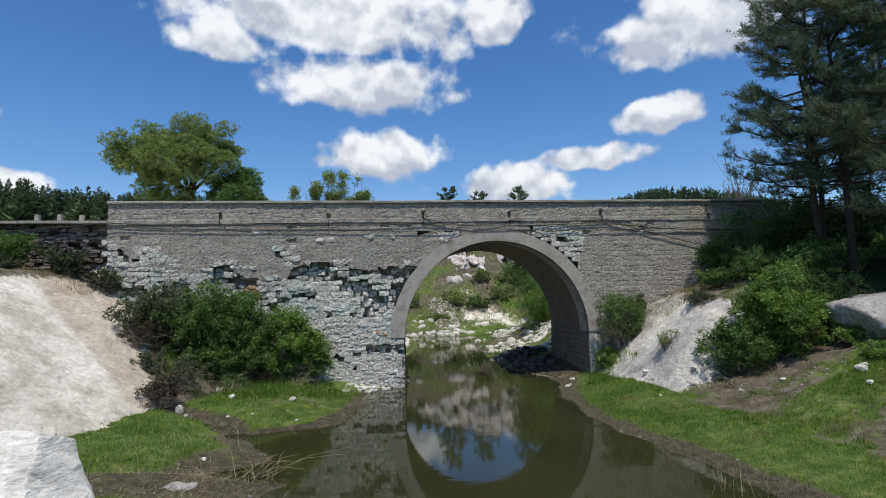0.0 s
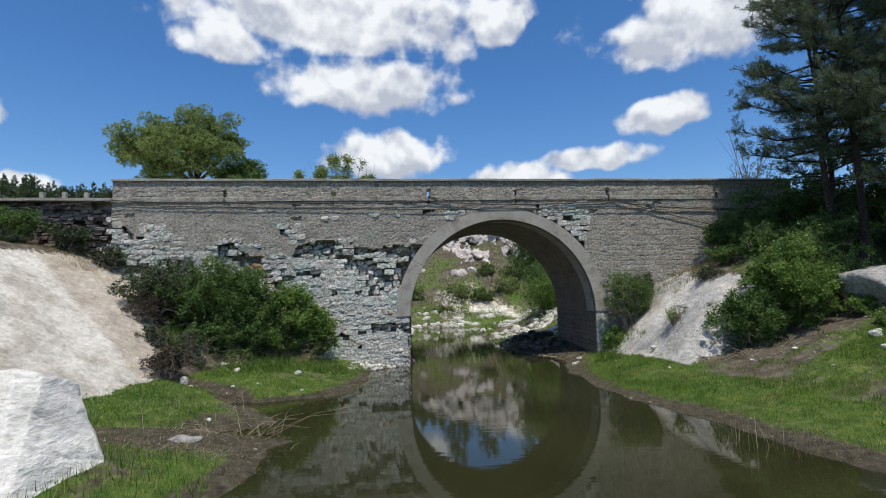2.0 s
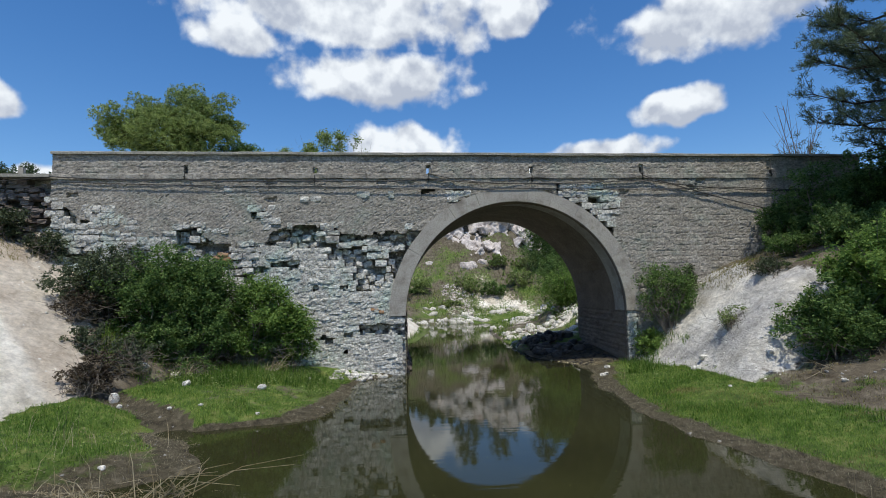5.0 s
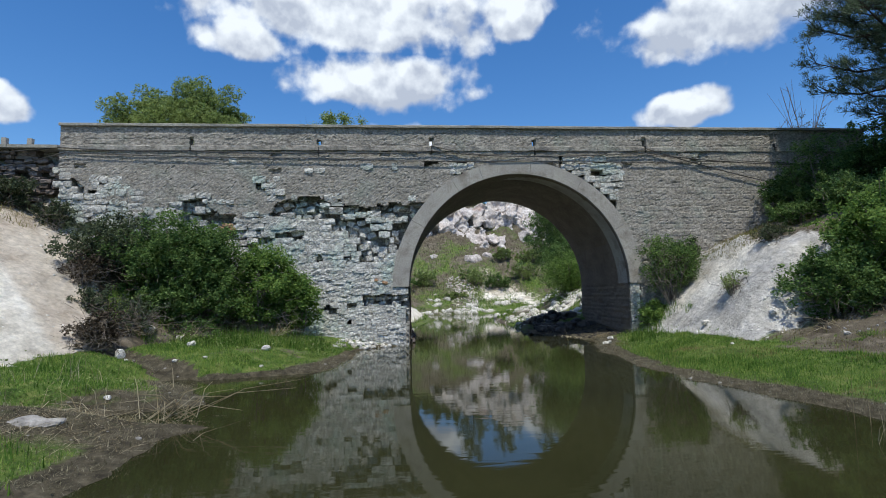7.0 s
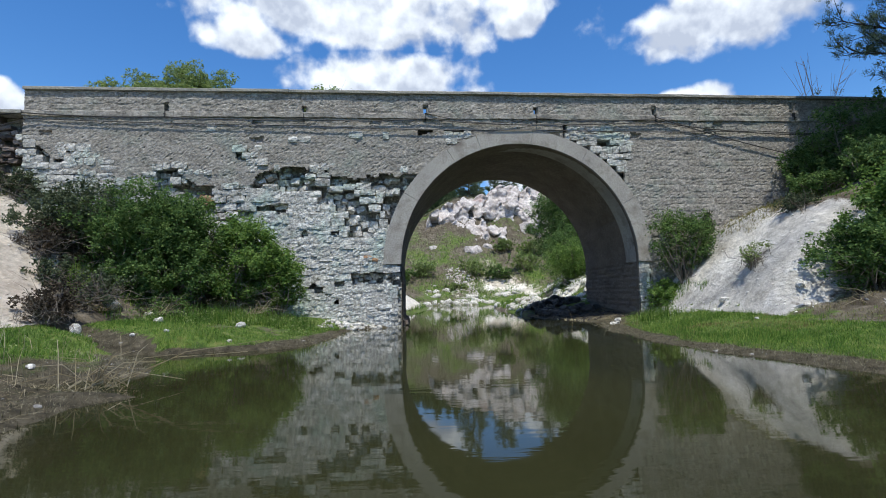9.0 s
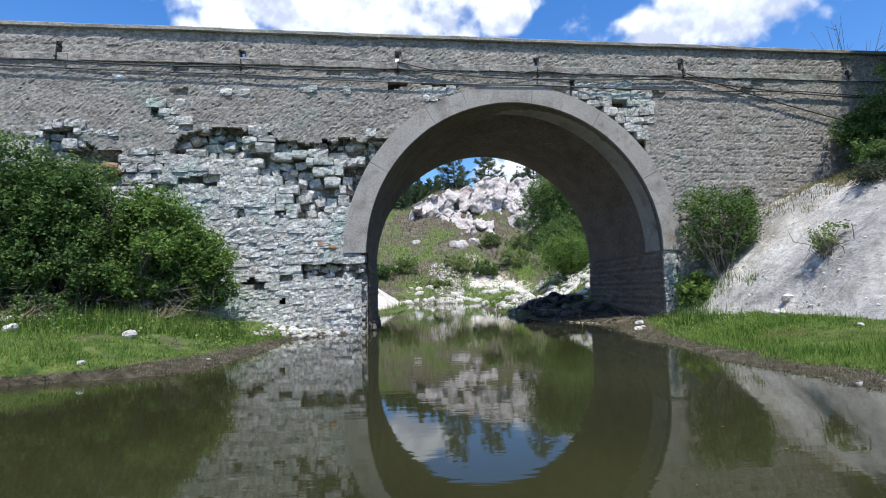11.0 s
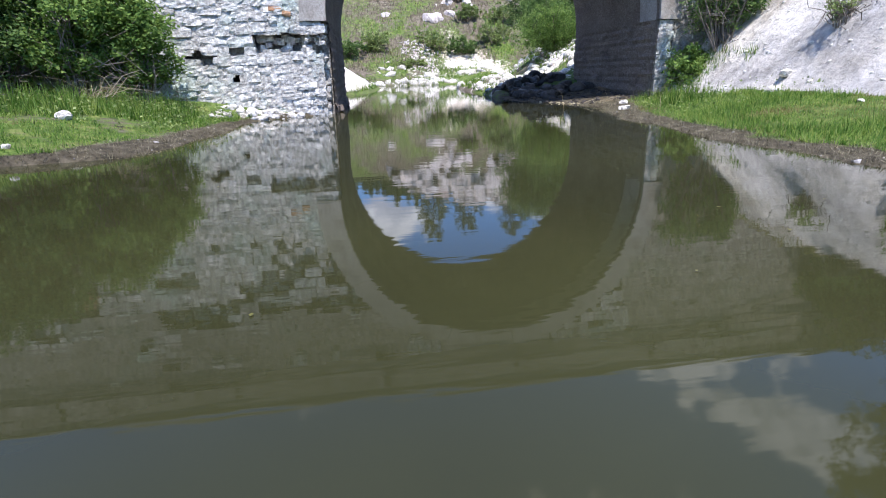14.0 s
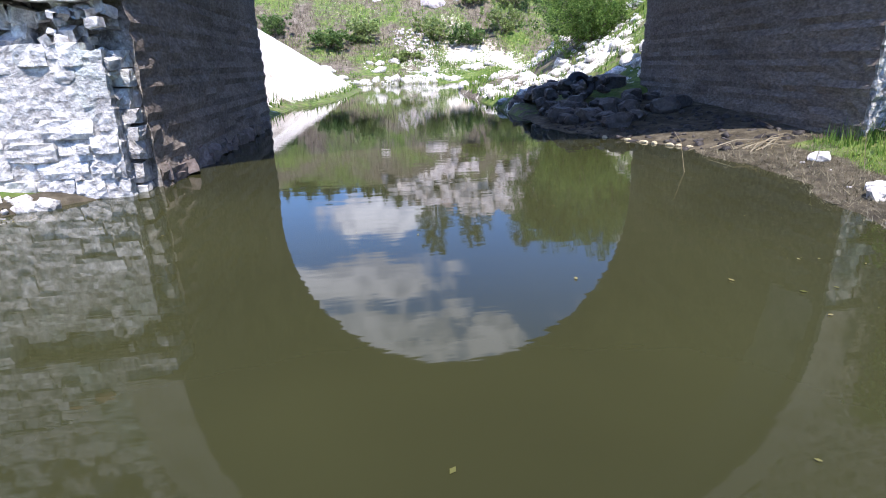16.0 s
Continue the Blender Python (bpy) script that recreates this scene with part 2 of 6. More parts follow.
REED = surface("pale_reed", [(0.14, 0.19, 0.07), (0.24, 0.29, 0.12), (0.36, 0.38, 0.20)], 1, 8, 0.7, 0, island=0.4, spec=0.2, through_light=0.3)
GREYROCK = surface("grey_boulder", [(0.20, 0.19, 0.175), (0.33, 0.315, 0.295), (0.47, 0.455, 0.43)], 1.0, 10, 0.97, 0.8, 0.03, speck=(9.0, 0.35))
LEAF_MID = surface("fresh_leaves", [(0.064, 0.124, 0.029), (0.14, 0.24, 0.054), (0.27, 0.38, 0.10)], 1.0, 8, 0.65, 0, island=0.3, spec=0.16, through_light=0.45)
BRICK = surface("orange_brick", [(0.22, 0.12, 0.06), (0.34, 0.20, 0.11), (0.46, 0.31, 0.19)], 5, 30, 0.95, 0.5, 0.01, speck=(18.0, 0.4))
ROAD = surface("old_asphalt", [(0.04, 0.04, 0.04), (0.055, 0.055, 0.053), (0.075, 0.073, 0.07)], 1, 60, 0.95, 0.4, 0.005)


def ground_material():
    """Grass, mud, dry earth and chalk, laid out by the cover weights of the ground sheet."""
    m = bpy.data.materials.new("ground")
    m.use_nodes = True
    nt = m.node_tree
    link = nt.links.new
    b = nt.nodes["Principled BSDF"]
    b.inputs["Roughness"].default_value, b.inputs["Specular IOR Level"].default_value = 0.95, 0.2
    geo = nt.nodes.new("ShaderNodeNewGeometry")
    att = nt.nodes.new("ShaderNodeAttribute")
    att.attribute_name = "cover"
    sep = nt.nodes.new("ShaderNodeSeparateColor")
    link(att.outputs["Color"], sep.inputs[0])

    def noisy(scale, cols, lo=0.35, hi=0.68, detail=8.0):
        n = nt.nodes.new("ShaderNodeTexNoise")
        n.inputs["Scale"].default_value, n.inputs["Detail"].default_value = scale, detail
        n.inputs["Roughness"].default_value = 0.65
        link(geo.outputs["Position"], n.inputs["Vector"])
        r = nt.nodes.new("ShaderNodeValToRGB")
        while len(r.color_ramp.elements) < len(cols):
            r.color_ramp.elements.new(0.5)
        for i, c in enumerate(cols):
            r.color_ramp.elements[i].position = lo + (hi - lo) * i / (len(cols) - 1)
            r.color_ramp.elements[i].color = (*c, 1)
        link(n.outputs["Fac"], r.inputs[0])
        return r.outputs[0], n.outputs["Fac"]

    earth, h0 = noisy(2.2, [(0.07, 0.057, 0.04), (0.13, 0.11, 0.08), (0.23, 0.20, 0.155)])
    grass, h1 = noisy(3.0, [(0.045, 0.08, 0.016), (0.10, 0.155, 0.03), (0.20, 0.215, 0.07)])
    mud, h2 = noisy(5.0, [(0.045, 0.038, 0.025), (0.085, 0.073, 0.048), (0.15, 0.13, 0.09)])
    rosy, h5 = noisy(1.1, [(0.42, 0.35, 0.275), (0.55, 0.475, 0.385), (0.68, 0.61, 0.515)])
    chalk, h3 = noisy(0.75, [(0.47, 0.425, 0.345), (0.77, 0.725, 0.635), (0.90, 0.87, 0.79)])
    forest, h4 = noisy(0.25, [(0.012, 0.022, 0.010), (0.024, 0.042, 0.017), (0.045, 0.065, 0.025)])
    edge = nt.nodes.new("ShaderNodeTexNoise")
    edge.inputs["Scale"].default_value, edge.inputs["Detail"].default_value = 3.5, 8.0
    edge.inputs["Roughness"].default_value = 0.7
    link(geo.outputs["Position"], edge.inputs["Vector"])

    def over(base, top, weight):
        w = nt.nodes.new("ShaderNodeMath")
        w.operation = "ADD"
        link(weight, w.inputs[0])
        link(edge.outputs["Fac"], w.inputs[1])
        r = nt.nodes.new("ShaderNodeMapRange")
        r.inputs["From Min"].default_value, r.inputs["From Max"].default_value = 0.92, 1.08
        link(w.outputs[0], r.inputs["Value"])
        mx = nt.nodes.new("ShaderNodeMix")
        mx.data_type = "RGBA"
        link(r.outputs[0], mx.inputs[0])
        link(base, mx.inputs[6])
        link(top, mx.inputs[7])
        return mx.outputs[2]

    col = over(earth, grass, sep.outputs[1])
    col = over(col, mud, sep.outputs[2])
    warm = nt.nodes.new("ShaderNodeAttribute")
    warm.attribute_name = "warm"
    kinds = nt.nodes.new("ShaderNodeSeparateColor")
    link(warm.outputs["Color"], kinds.inputs[0])
    ash, h6 = noisy(2.2, [(0.30, 0.29, 0.275), (0.47, 0.455, 0.435), (0.66, 0.645, 0.62)])
    bare = chalk
    for weight, tone in ((kinds.outputs[0], rosy), (kinds.outputs[1], ash)):
        wx = nt.nodes.new("ShaderNodeMix")
        wx.data_type = "RGBA"
        link(weight, wx.inputs[0])
        link(bare, wx.inputs[6])
        link(tone, wx.inputs[7])
        bare = wx.outputs[2]
    col = over(col, bare, sep.outputs[0])
    # the dark wood tone also carries the painted shade under the east pines
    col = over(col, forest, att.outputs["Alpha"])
    grit = nt.nodes.new("ShaderNodeTexNoise")
    grit.inputs["Scale"].default_value, grit.inputs["Detail"].default_value = 7.0, 10.0
    grit.inputs["Roughness"].default_value = 0.75
    link(geo.outputs["Position"], grit.inputs["Vector"])
    gr = nt.nodes.new("ShaderNodeMapRange")
    gr.inputs["From Min"].default_value, gr.inputs["From Max"].default_value = 0.36, 0.64
    gr.inputs["To Min"].default_value, gr.inputs["To Max"].default_value = 0.72, 1.17
    link(grit.outputs["Fac"], gr.inputs["Value"])
    tint = nt.nodes.new("ShaderNodeVectorMath")
    tint.operation = "SCALE"
    link(col, tint.inputs[0])
    link(gr.outputs[0], tint.inputs["Scale"])
    link(tint.outputs[0], b.inputs["Base Color"])
    bp = nt.nodes.new("ShaderNodeBump")
    bp.inputs["Strength"].default_value, bp.inputs["Distance"].default_value = 0.9, 0.06
    link(grit.outputs["Fac"], bp.inputs["Height"])
    # cracked relief on the bare chalk
    turn = nt.nodes.new("ShaderNodeMapping")
    turn.inputs["Rotation"].default_value, turn.inputs["Scale"].default_value = (0.3, 0.6, 0.5), (0.7, 1.0, 2.4)
    link(geo.outputs["Position"], turn.inputs["Vector"])
    crack = nt.nodes.new("ShaderNodeTexNoise")
    crack.inputs["Scale"].default_value, crack.inputs["Detail"].default_value, crack.inputs["Roughness"].default_value = 1.9, 10.0, 0.72
    link(turn.outputs[0], crack.inputs["Vector"])
    deep = nt.nodes.new("ShaderNodeMath")
    deep.operation = "MULTIPLY"
    link(crack.outputs["Fac"], deep.inputs[0])
    link(sep.outputs[0], deep.inputs[1])
    bp2 = nt.nodes.new("ShaderNodeBump")
    bp2.inputs["Strength"].default_value, bp2.inputs["Distance"].default_value = 0.8, 0.17
    link(deep.outputs[0], bp2.inputs["Height"])
    link(bp.outputs[0], bp2.inputs["Normal"])
    link(bp2.outputs[0], b.inputs["Normal"])
    return m


def water_material():
    m = bpy.data.materials.new("pond_water")
    m.use_nodes = True
    nt = m.node_tree
    link = nt.links.new
    b = nt.nodes["Principled BSDF"]
    b.inputs["Roughness"].default_value, b.inputs["IOR"].default_value = 0.03, 1.333
    b.inputs["Specular IOR Level"].default_value = 0.5
    geo = nt.nodes.new("ShaderNodeNewGeometry")
    n = nt.nodes.new("ShaderNodeTexNoise")
    n.inputs["Scale"].default_value, n.inputs["Detail"].default_value = 0.35, 4.0
    link(geo.outputs["Position"], n.inputs["Vector"])
    r = nt.nodes.new("ShaderNodeValToRGB")
    r.color_ramp.elements[0].position, r.color_ramp.elements[0].color = 0.35, (0.0235, 0.0245, 0.0098, 1)
    r.color_ramp.elements[1].position, r.color_ramp.elements[1].color = 0.65, (0.0325, 0.0338, 0.0130, 1)
    link(n.outputs["Fac"], r.inputs[0])
    link(r.outputs[0], b.inputs["Base Color"])
    mp = nt.nodes.new("ShaderNodeMapping")
    mp.inputs["Scale"].default_value = (0.55, 2.6, 1.0)
    link(geo.outputs["Position"], mp.inputs["Vector"])
    w = nt.nodes.new("ShaderNodeTexNoise")
    w.inputs["Scale"].default_value, w.inputs["Detail"].default_value = 2.4, 3.0
    link(mp.outputs[0], w.inputs["Vector"])
    bp = nt.nodes.new("ShaderNodeBump")
    bp.inputs["Strength"].default_value, bp.inputs["Distance"].default_value = 0.045, 0.02
    link(w.outputs["Fac"], bp.inputs["Height"])
    link(bp.outputs[0], b.inputs["Normal"])
    return m


GROUND, WATER = ground_material(), water_material()

# ---------------------------------------------------------------- helpers for meshes


def mesh_object(name, verts, faces, material, parent=None, label="", smooth=False):
    me = bpy.data.meshes.new(name)
    me.from_pydata([tuple(v) for v in verts], [], faces)
    me.materials.append(material)
    if smooth:
        me.polygons.foreach_set("use_smooth", [True] * len(me.polygons))
    me.update()
    ob = new(name, me)
    if parent is not None:
        ob.parent = parent
    if label:
        ob["label"] = label
    return ob


class Soup:
    """Vertices and faces gathered for one mesh."""

    def __init__(self):
        self.v, self.f = [], []

    def add(self, verts, faces):
        k = len(self.v)
        self.v.extend(verts)
        self.f.extend([tuple(i + k for i in face) for face in faces])

    def box(self, x0, x1, y0, y1, z0, z1):
        self.add([(x, y, z) for z in (z0, z1) for y in (y0, y1) for x in (x0, x1)],
                 [(0, 2, 3, 1), (4, 5, 7, 6), (0, 1, 5, 4), (2, 6, 7, 3), (0, 4, 6, 2), (1, 3, 7, 5)])

    def tube(self, points, radii, sides=6):
        """A tapered tube along points."""
        k = len(self.v)
        pts = [Vector(p) for p in points]
        for i, p in enumerate(pts):
            d = (pts[min(i + 1, len(pts) - 1)] - pts[max(i - 1, 0)]).normalized()
            a = d.orthogonal().normalized()
            b = d.cross(a)
            for s in range(sides):
                w = 2 * math.pi * s / sides
                self.v.append(tuple(p + radii[i] * (math.cos(w) * a + math.sin(w) * b)))
        for i in range(len(pts) - 1):
            for s in range(sides):
                t = (s + 1) % sides
                self.f.append((k + i * sides + s, k + i * sides + t, k + (i + 1) * sides + t, k + (i + 1) * sides + s))

    def object(self, name, material, parent=None, label="", smooth=False):
        return mesh_object(name, self.v, self.f, material, parent, label, smooth)


def thing(name, place, label, category, group="", kind=""):
    e = new(name)
    e.location = place
    e.empty_display_size = 0.2
    return tagged(e, label, category, group, kind)


def lerp(x, xs, ys):
    return np.interp(x, xs, ys)


def smooth01(x, a, b):
    t = np.clip((x - a) / (b - a), 0, 1)
    return t * t * (3 - 2 * t)


def wave_noise(x, y, seed, octaves=5, base=0.35):
    """Fractal value noise on a hashed lattice, about -1 to 1."""
    table = np.random.RandomState(seed).rand(256, 256) * 2 - 1
    x, y = np.asarray(x, dtype=float), np.asarray(y, dtype=float)
    out, amp, f = np.zeros(np.broadcast(x, y).shape), 0.85, base * 0.32
    for k in range(octaves):
        a, b = 0.9 * x * f + 0.44 * y * f + 13.7 * k, 0.9 * y * f - 0.44 * x * f + 7.1 * k
        i, j = np.floor(a).astype(int), np.floor(b).astype(int)
        u, v = a - i, b - j
        u, v = u * u * (3 - 2 * u), v * v * (3 - 2 * v)
        t = lambda p, q: table[p & 255, q & 255]
        out = out + amp * ((t(i, j) * (1 - u) + t(i + 1, j) * u) * (1 - v) + (t(i, j + 1) * (1 - u) + t(i + 1, j + 1) * u) * v)
        amp, f = amp * 0.55, f * 2.03
    return out


# ---------------------------------------------------------------- the ground: one sheet
AX, AR, SPRING = 3.68, 3.88, 1.96      # arch: middle, inner radius, springing height
DEPTH = 6.1                           # bridge from y = 0 to here


def shore_left(y):
    return lerp(y, [-40, -14, -12.6, -11.2, -10.65, -10.45, -10.2, -9.9, -9.5, -9.0, -8.2, -7.2, -6.6, -6.3, -5.9, -5.0, -2.7, -1.0, 0.0, 6.1],
                [-9.0, -4.2, -3.6, -3.5, -3.2, -4.6, -5.9, -5.7, -4.6, -3.8, -4.2, -4.7, -5.2, -4.2, -2.6, -2.25, -1.95, -1.75, -0.6, -0.4])


def shore_right(y):
    return lerp(y, [-40, -14, -11, -9, -7, -5, -3.2, -1.4, -0.4, 0.9, 2.0, 4.0, 6.8, 9.5, 15.7, 20, 24, 28, 40],
                [9.0, 5.3, 5.0, 4.8, 4.55, 4.8, 5.15, 5.7, 6.05, 6.0, 5.6, 5.1, 5.4, 5.6, 6.0, 6.9, 8.0, 10.0, 16.0])


def ground_cover(x, y):
    """Height of the ground and the weights of chalk, grass, mud and wood on it; wood also paints the pines' shade."""
    n1, n2 = wave_noise(x, y, 3, 5, 0.5), wave_noise(x, y, 8, 4, 2.2)
    # front, left bank: grass, then the chalk slope
    frill = 0.16 * wave_noise(x, y, 33, 4, 3.0)
    d = shore_left(y) - x + frill * (y < -0.3)
    bed = np.maximum(-0.9, 0.28 * d)
    grass_l = np.where(d > 0, 0.10 * (1 - np.exp(-d / 0.25)) + 0.22 * smooth01(d, 0.4, 2.6) + 0.05 * np.maximum(d - 1.0, 0) + 0.03 * n2, bed)
    slope_l = 0.37 + 0.62 * (-7.67 - x) + 0.27 * (y + 5.18) + 0.10 * n1
    slope_l = np.minimum(slope_l, 4.75 + 0.12 * (slope_l - 4.75) + 0.05 * n1)
    slope_l = np.where(x < -4, slope_l, -5)
    slope_l = slope_l - 3.0 * smooth01(-y, 9.5, 16.0) * smooth01(-x, 7, 9)
    crag = np.abs(wave_noise(x, y, 14, 4, 2.6))
    slope_l = slope_l + 0.10 * crag * (slope_l > 0.3)
    # a muddy runnel between the two grass patches
    run = np.exp(-(((x + 5.9) * 0.62 + (y + 5.75) * 0.78) / 0.38) ** 2) * smooth01(-x, 4.6, 5.2) * smooth01(x, -8.2, -7.0)
    grass_l = grass_l - 0.22 * run * (grass_l > 0)
    left = np.maximum(grass_l, slope_l)
    # front, right bank
    e = x - shore_right(y) + frill
    bed_r = np.maximum(-0.9, 0.28 * e)
    grass_r = np.where(e > 0, 0.08 * (1 - np.exp(-e / 0.3)) + 0.26 * smooth01(e, 0.5, 3.0) + 0.035 * np.maximum(e - 1, 0) + 0.03 * n2, bed_r)
    steep = lerp(x, [7.6, 8.0, 8.5, 9.2, 10.0, 10.8, 12.5, 15, 20, 40], [0.2, 0.5, 1.0, 1.8, 2.75, 3.2, 3.9, 4.3, 4.8, 6.5])
    gentle = lerp(x, [7.6, 8.6, 10.8, 13.0, 16.0, 22, 40], [0.3, 0.55, 1.35, 2.2, 3.2, 4.5, 6.0])
    w = smooth01(y, -6.0, -4.3)
    lump = 1.0 * np.exp(-((x - 8.9) / 0.9) ** 2 - ((y + 4.9) / 0.8) ** 2) * 0.35
    slope_r = w * steep + (1 - w) * gentle + (0.17 * n1 + 0.16 * crag + 0.05 * np.abs(n2)) * smooth01(x, 7.9, 8.8) + lump * (x > 8)
    right = np.where(x > 7.6, np.maximum(grass_r, slope_r), grass_r)
    front = np.where(x < 1.2, left, right)
    front = np.maximum(front, (-y - 52) * 0.15)
    # behind the bridge: chalk spit, stony shore, hillside
    spit = lerp(y, [5, 11, 12.2, 17, 22.0, 23.0, 28, 60], [-0.4, 0.15, 0.9, 1.8, 2.3, 1.1, -3.5, -12])
    dl = spit - x
    back_l = np.where(dl > 0, np.minimum(0.16 * (1 - np.exp(-dl / 0.2)) + 0.85 * np.maximum(dl - 0.35, 0), 3.2 + 0.22 * dl) * (0.75 + 0.02 * n1), np.maximum(-0.7, 0.3 * dl))
    dr = x - shore_right(y)
    back_r = np.where(dr > 0, 0.12 + 0.16 * dr + 0.55 * np.maximum(dr - 3.0, 0) + 0.10 * n2, np.maximum(-0.7, 0.3 * dr))
    back_r = np.minimum(back_r, 6.0 + 0.1 * np.maximum(dr, 0))
    df = y - 27.5 - 0.9 * n1
    rise = lerp(df, [-5, 0, 2, 5, 8, 12, 16, 20, 26, 60, 160, 600, 3000], [-0.7, 0.0, 0.5, 1.3, 2.8, 5.4, 8.0, 10.2, 11.2, 14.5, 18, 25, 40])
    back_f = np.where(df > 0, rise + 0.22 * n1 * smooth01(df, 2, 8), np.maximum(-0.7, 0.2 * df))
    table = 2.6 * smooth01(x, 3.0, 9.0) * smooth01(df, 15.5, 20) * (1 - smooth01(df, 40, 90))
    back = np.maximum(np.maximum(back_l, back_r), back_f + table)
    bank = np.where((x < -3) | (x > 12), 6.45 - 0.45 * np.maximum(y - DEPTH, 0), -5)
    back = np.maximum(back, bank)
    # below the bridge and along the road on both sides
    mid = np.where((x > -0.6) & (x < 8.6), np.where(x < 1.2, np.maximum(-0.9, -0.7 * (x + 0.62)), np.where(e > 0, 0.02 + 0.12 * e + 0.03 * n2, bed_r)), 1.0)
    road = 6.42 + 0.008 * x
    mid = np.where((x < -11.0) | (x > 17.3), np.minimum(road, 8.0), mid)
    h = np.where(y < 0.42, front, np.where(y > 5.6, back, mid))
    # east of the parapet the bank runs up to the road
    h = np.where((x > 16.6) & (y < 5.7), np.maximum(h, 4.6 + (road - 4.6) * smooth01(y, -1.6, 0.6)), h)
    # far country
    far = np.hypot(x, y)
    side = smooth01(np.abs(x - 3.0), 26, 90)
    h = h + side * np.where(x > 0, 0.25, 1.0) * (5.0 + 3.5 * wave_noise(x, y, 21, 4, 0.02)) * (np.abs(x - 3) > 26)
    h = h + 66.0 * np.exp(-((x - 300) / 150) ** 2 - ((y - 500) / 130) ** 2) + smooth01(far, 160, 900) * (6 + 6 * wave_noise(x, y, 5, 4, 0.006))
    # covers
    chalk = np.zeros_like(h)
    grass = np.full_like(h, 0.55)
    mud = np.zeros_like(h)
    wood = np.zeros_like(h)
    f = y < 0.42
    on_l = f & (x < 1.2) & (slope_l > grass_l - 0.05)
    chalk = np.where(on_l, 0.85 - 0.75 * smooth01(slope_l, 4.2, 4.9), chalk)
    grass = np.where(on_l, 0.3, grass)
    brush = x + 0.25 * n2 > lerp(y, [-6.5, -5.5, -3.9, -2.0, 0.0], [-6.9, -7.6, -8.35, -9.0, -9.7])
    chalk = np.where(on_l & brush, 0.10, chalk)
    on_r = f & (x > 7.7) & (slope_r > grass_r - 0.03)
    pale = 0.85 * (1 - smooth01(x + 0.5 * n2, 10.4, 11.6)) * smooth01(y, -6.6, -5.2)
    chalk = np.where(on_r, pale, chalk)
    grass = np.where(on_r & (y < -4.6), 0.48 + 0.45 * wave_noise(x, y, 97, 4, 1.4) - 0.3 * smooth01(x, 8.2, 8.9) * smooth01(y, -8.4, -7.2), np.where(on_r, 0.32, grass))
    edge = np.where(x < 1.2, d, e)
    wet = f & ~on_l & ~on_r
    wide = np.where((x < 1.2) & (y < -6.3), 1.0, np.where(x < 1.2, 1.0, 1.35))
    mud = np.where(wet, 1.0 - smooth01(edge + 0.35 * n1, 0.2 * wide, wide) * 1.2, mud)
    near_mud = smooth01(lerp(x, [-9, -7.3, -6.1, -5.5, -4.8], [-10.0, -9.7, -9.4, -8.8, -7.1]) + 0.3 * n2 - y, -0.2, 0.5) * smooth01(y, -12.4, -11.6)
    mud = np.where(wet & (x < 1.2), np.maximum(mud, 0.58 * near_mud), mud)
    mud = np.where(wet & (run > 0.3), 0.8, mud)
    thin = wave_noise(x, y, 97, 4, 1.4)
    grass = np.where(wet, 0.84 + 0.40 * thin - 0.42 * smooth01(e, 1.9, 3.2) * smooth01(-y, 5.0, 7.0) * (x > 1.2), grass)
    b = y > 5.6
    chalk = np.where(b & (back_l >= back_r) & (back_l >= back_f + table), 0.9 - 0.6 * (1 - smooth01(dl, 0.2, 0.9)), chalk)
    stony = b & (back_r > back_l) & (back_r >= back_f + table)
    chalk = np.where(stony, 0.24 + 0.34 * n2, chalk)
    grass = np.where(stony, 0.55 + 0.3 * n1, grass)
    hill = b & (back_f + table > np.maximum(back_l, back_r))
    chalk = np.where(hill, 0.27 + 0.34 * n1 - 0.5 * smooth01(df, 18, 24), chalk)
    chalk = np.where(hill & (x < 5), np.minimum(chalk, 0.32), chalk)
    grass = np.where(hill, 0.46 + 0.35 * wave_noise(x, y, 66, 3, 0.9) + 0.18 * smooth01(x, 3, 7) * (1 - smooth01(df, 11, 14)), grass)
    m = (y >= 0.42) & (y <= 5.6)
    mud = np.where(m, 0.9, mud)
    chalk = np.where(m, 0.0, chalk)
    grass = np.where((x > 13) & (y > -2.2) & (y < 12), 0.32, grass)
    wood = np.where((far > 130) | ((x > 20) & (y > 14)), 0.8, wood)
    # shade below the pines, painted as thinner grass and dark wood cover
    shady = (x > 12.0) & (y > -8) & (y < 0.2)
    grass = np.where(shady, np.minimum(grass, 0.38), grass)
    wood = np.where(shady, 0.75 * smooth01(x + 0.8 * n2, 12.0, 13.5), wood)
    chalk, grass, mud = np.where(far > 110, 0, chalk), np.where(far > 70, 0.7, grass), np.where(far > 60, 0, mud)
    return h, chalk, grass, mud, wood


def spaced(lo, hi, step, reach):
    """Coordinates step apart from lo to hi, then growing out to reach on both sides."""
    mid = list(np.arange(lo, hi + step / 2, step))
    out, s = [], step
    p = mid[-1]
    while p < reach:
        s *= 1.16
        p += s
        out.append(p)
    left, s, p = [], step, mid[0]
    while p > -reach:
        s *= 1.16
        p -= s
        left.append(p)
    return np.array(left[::-1] + mid + out)


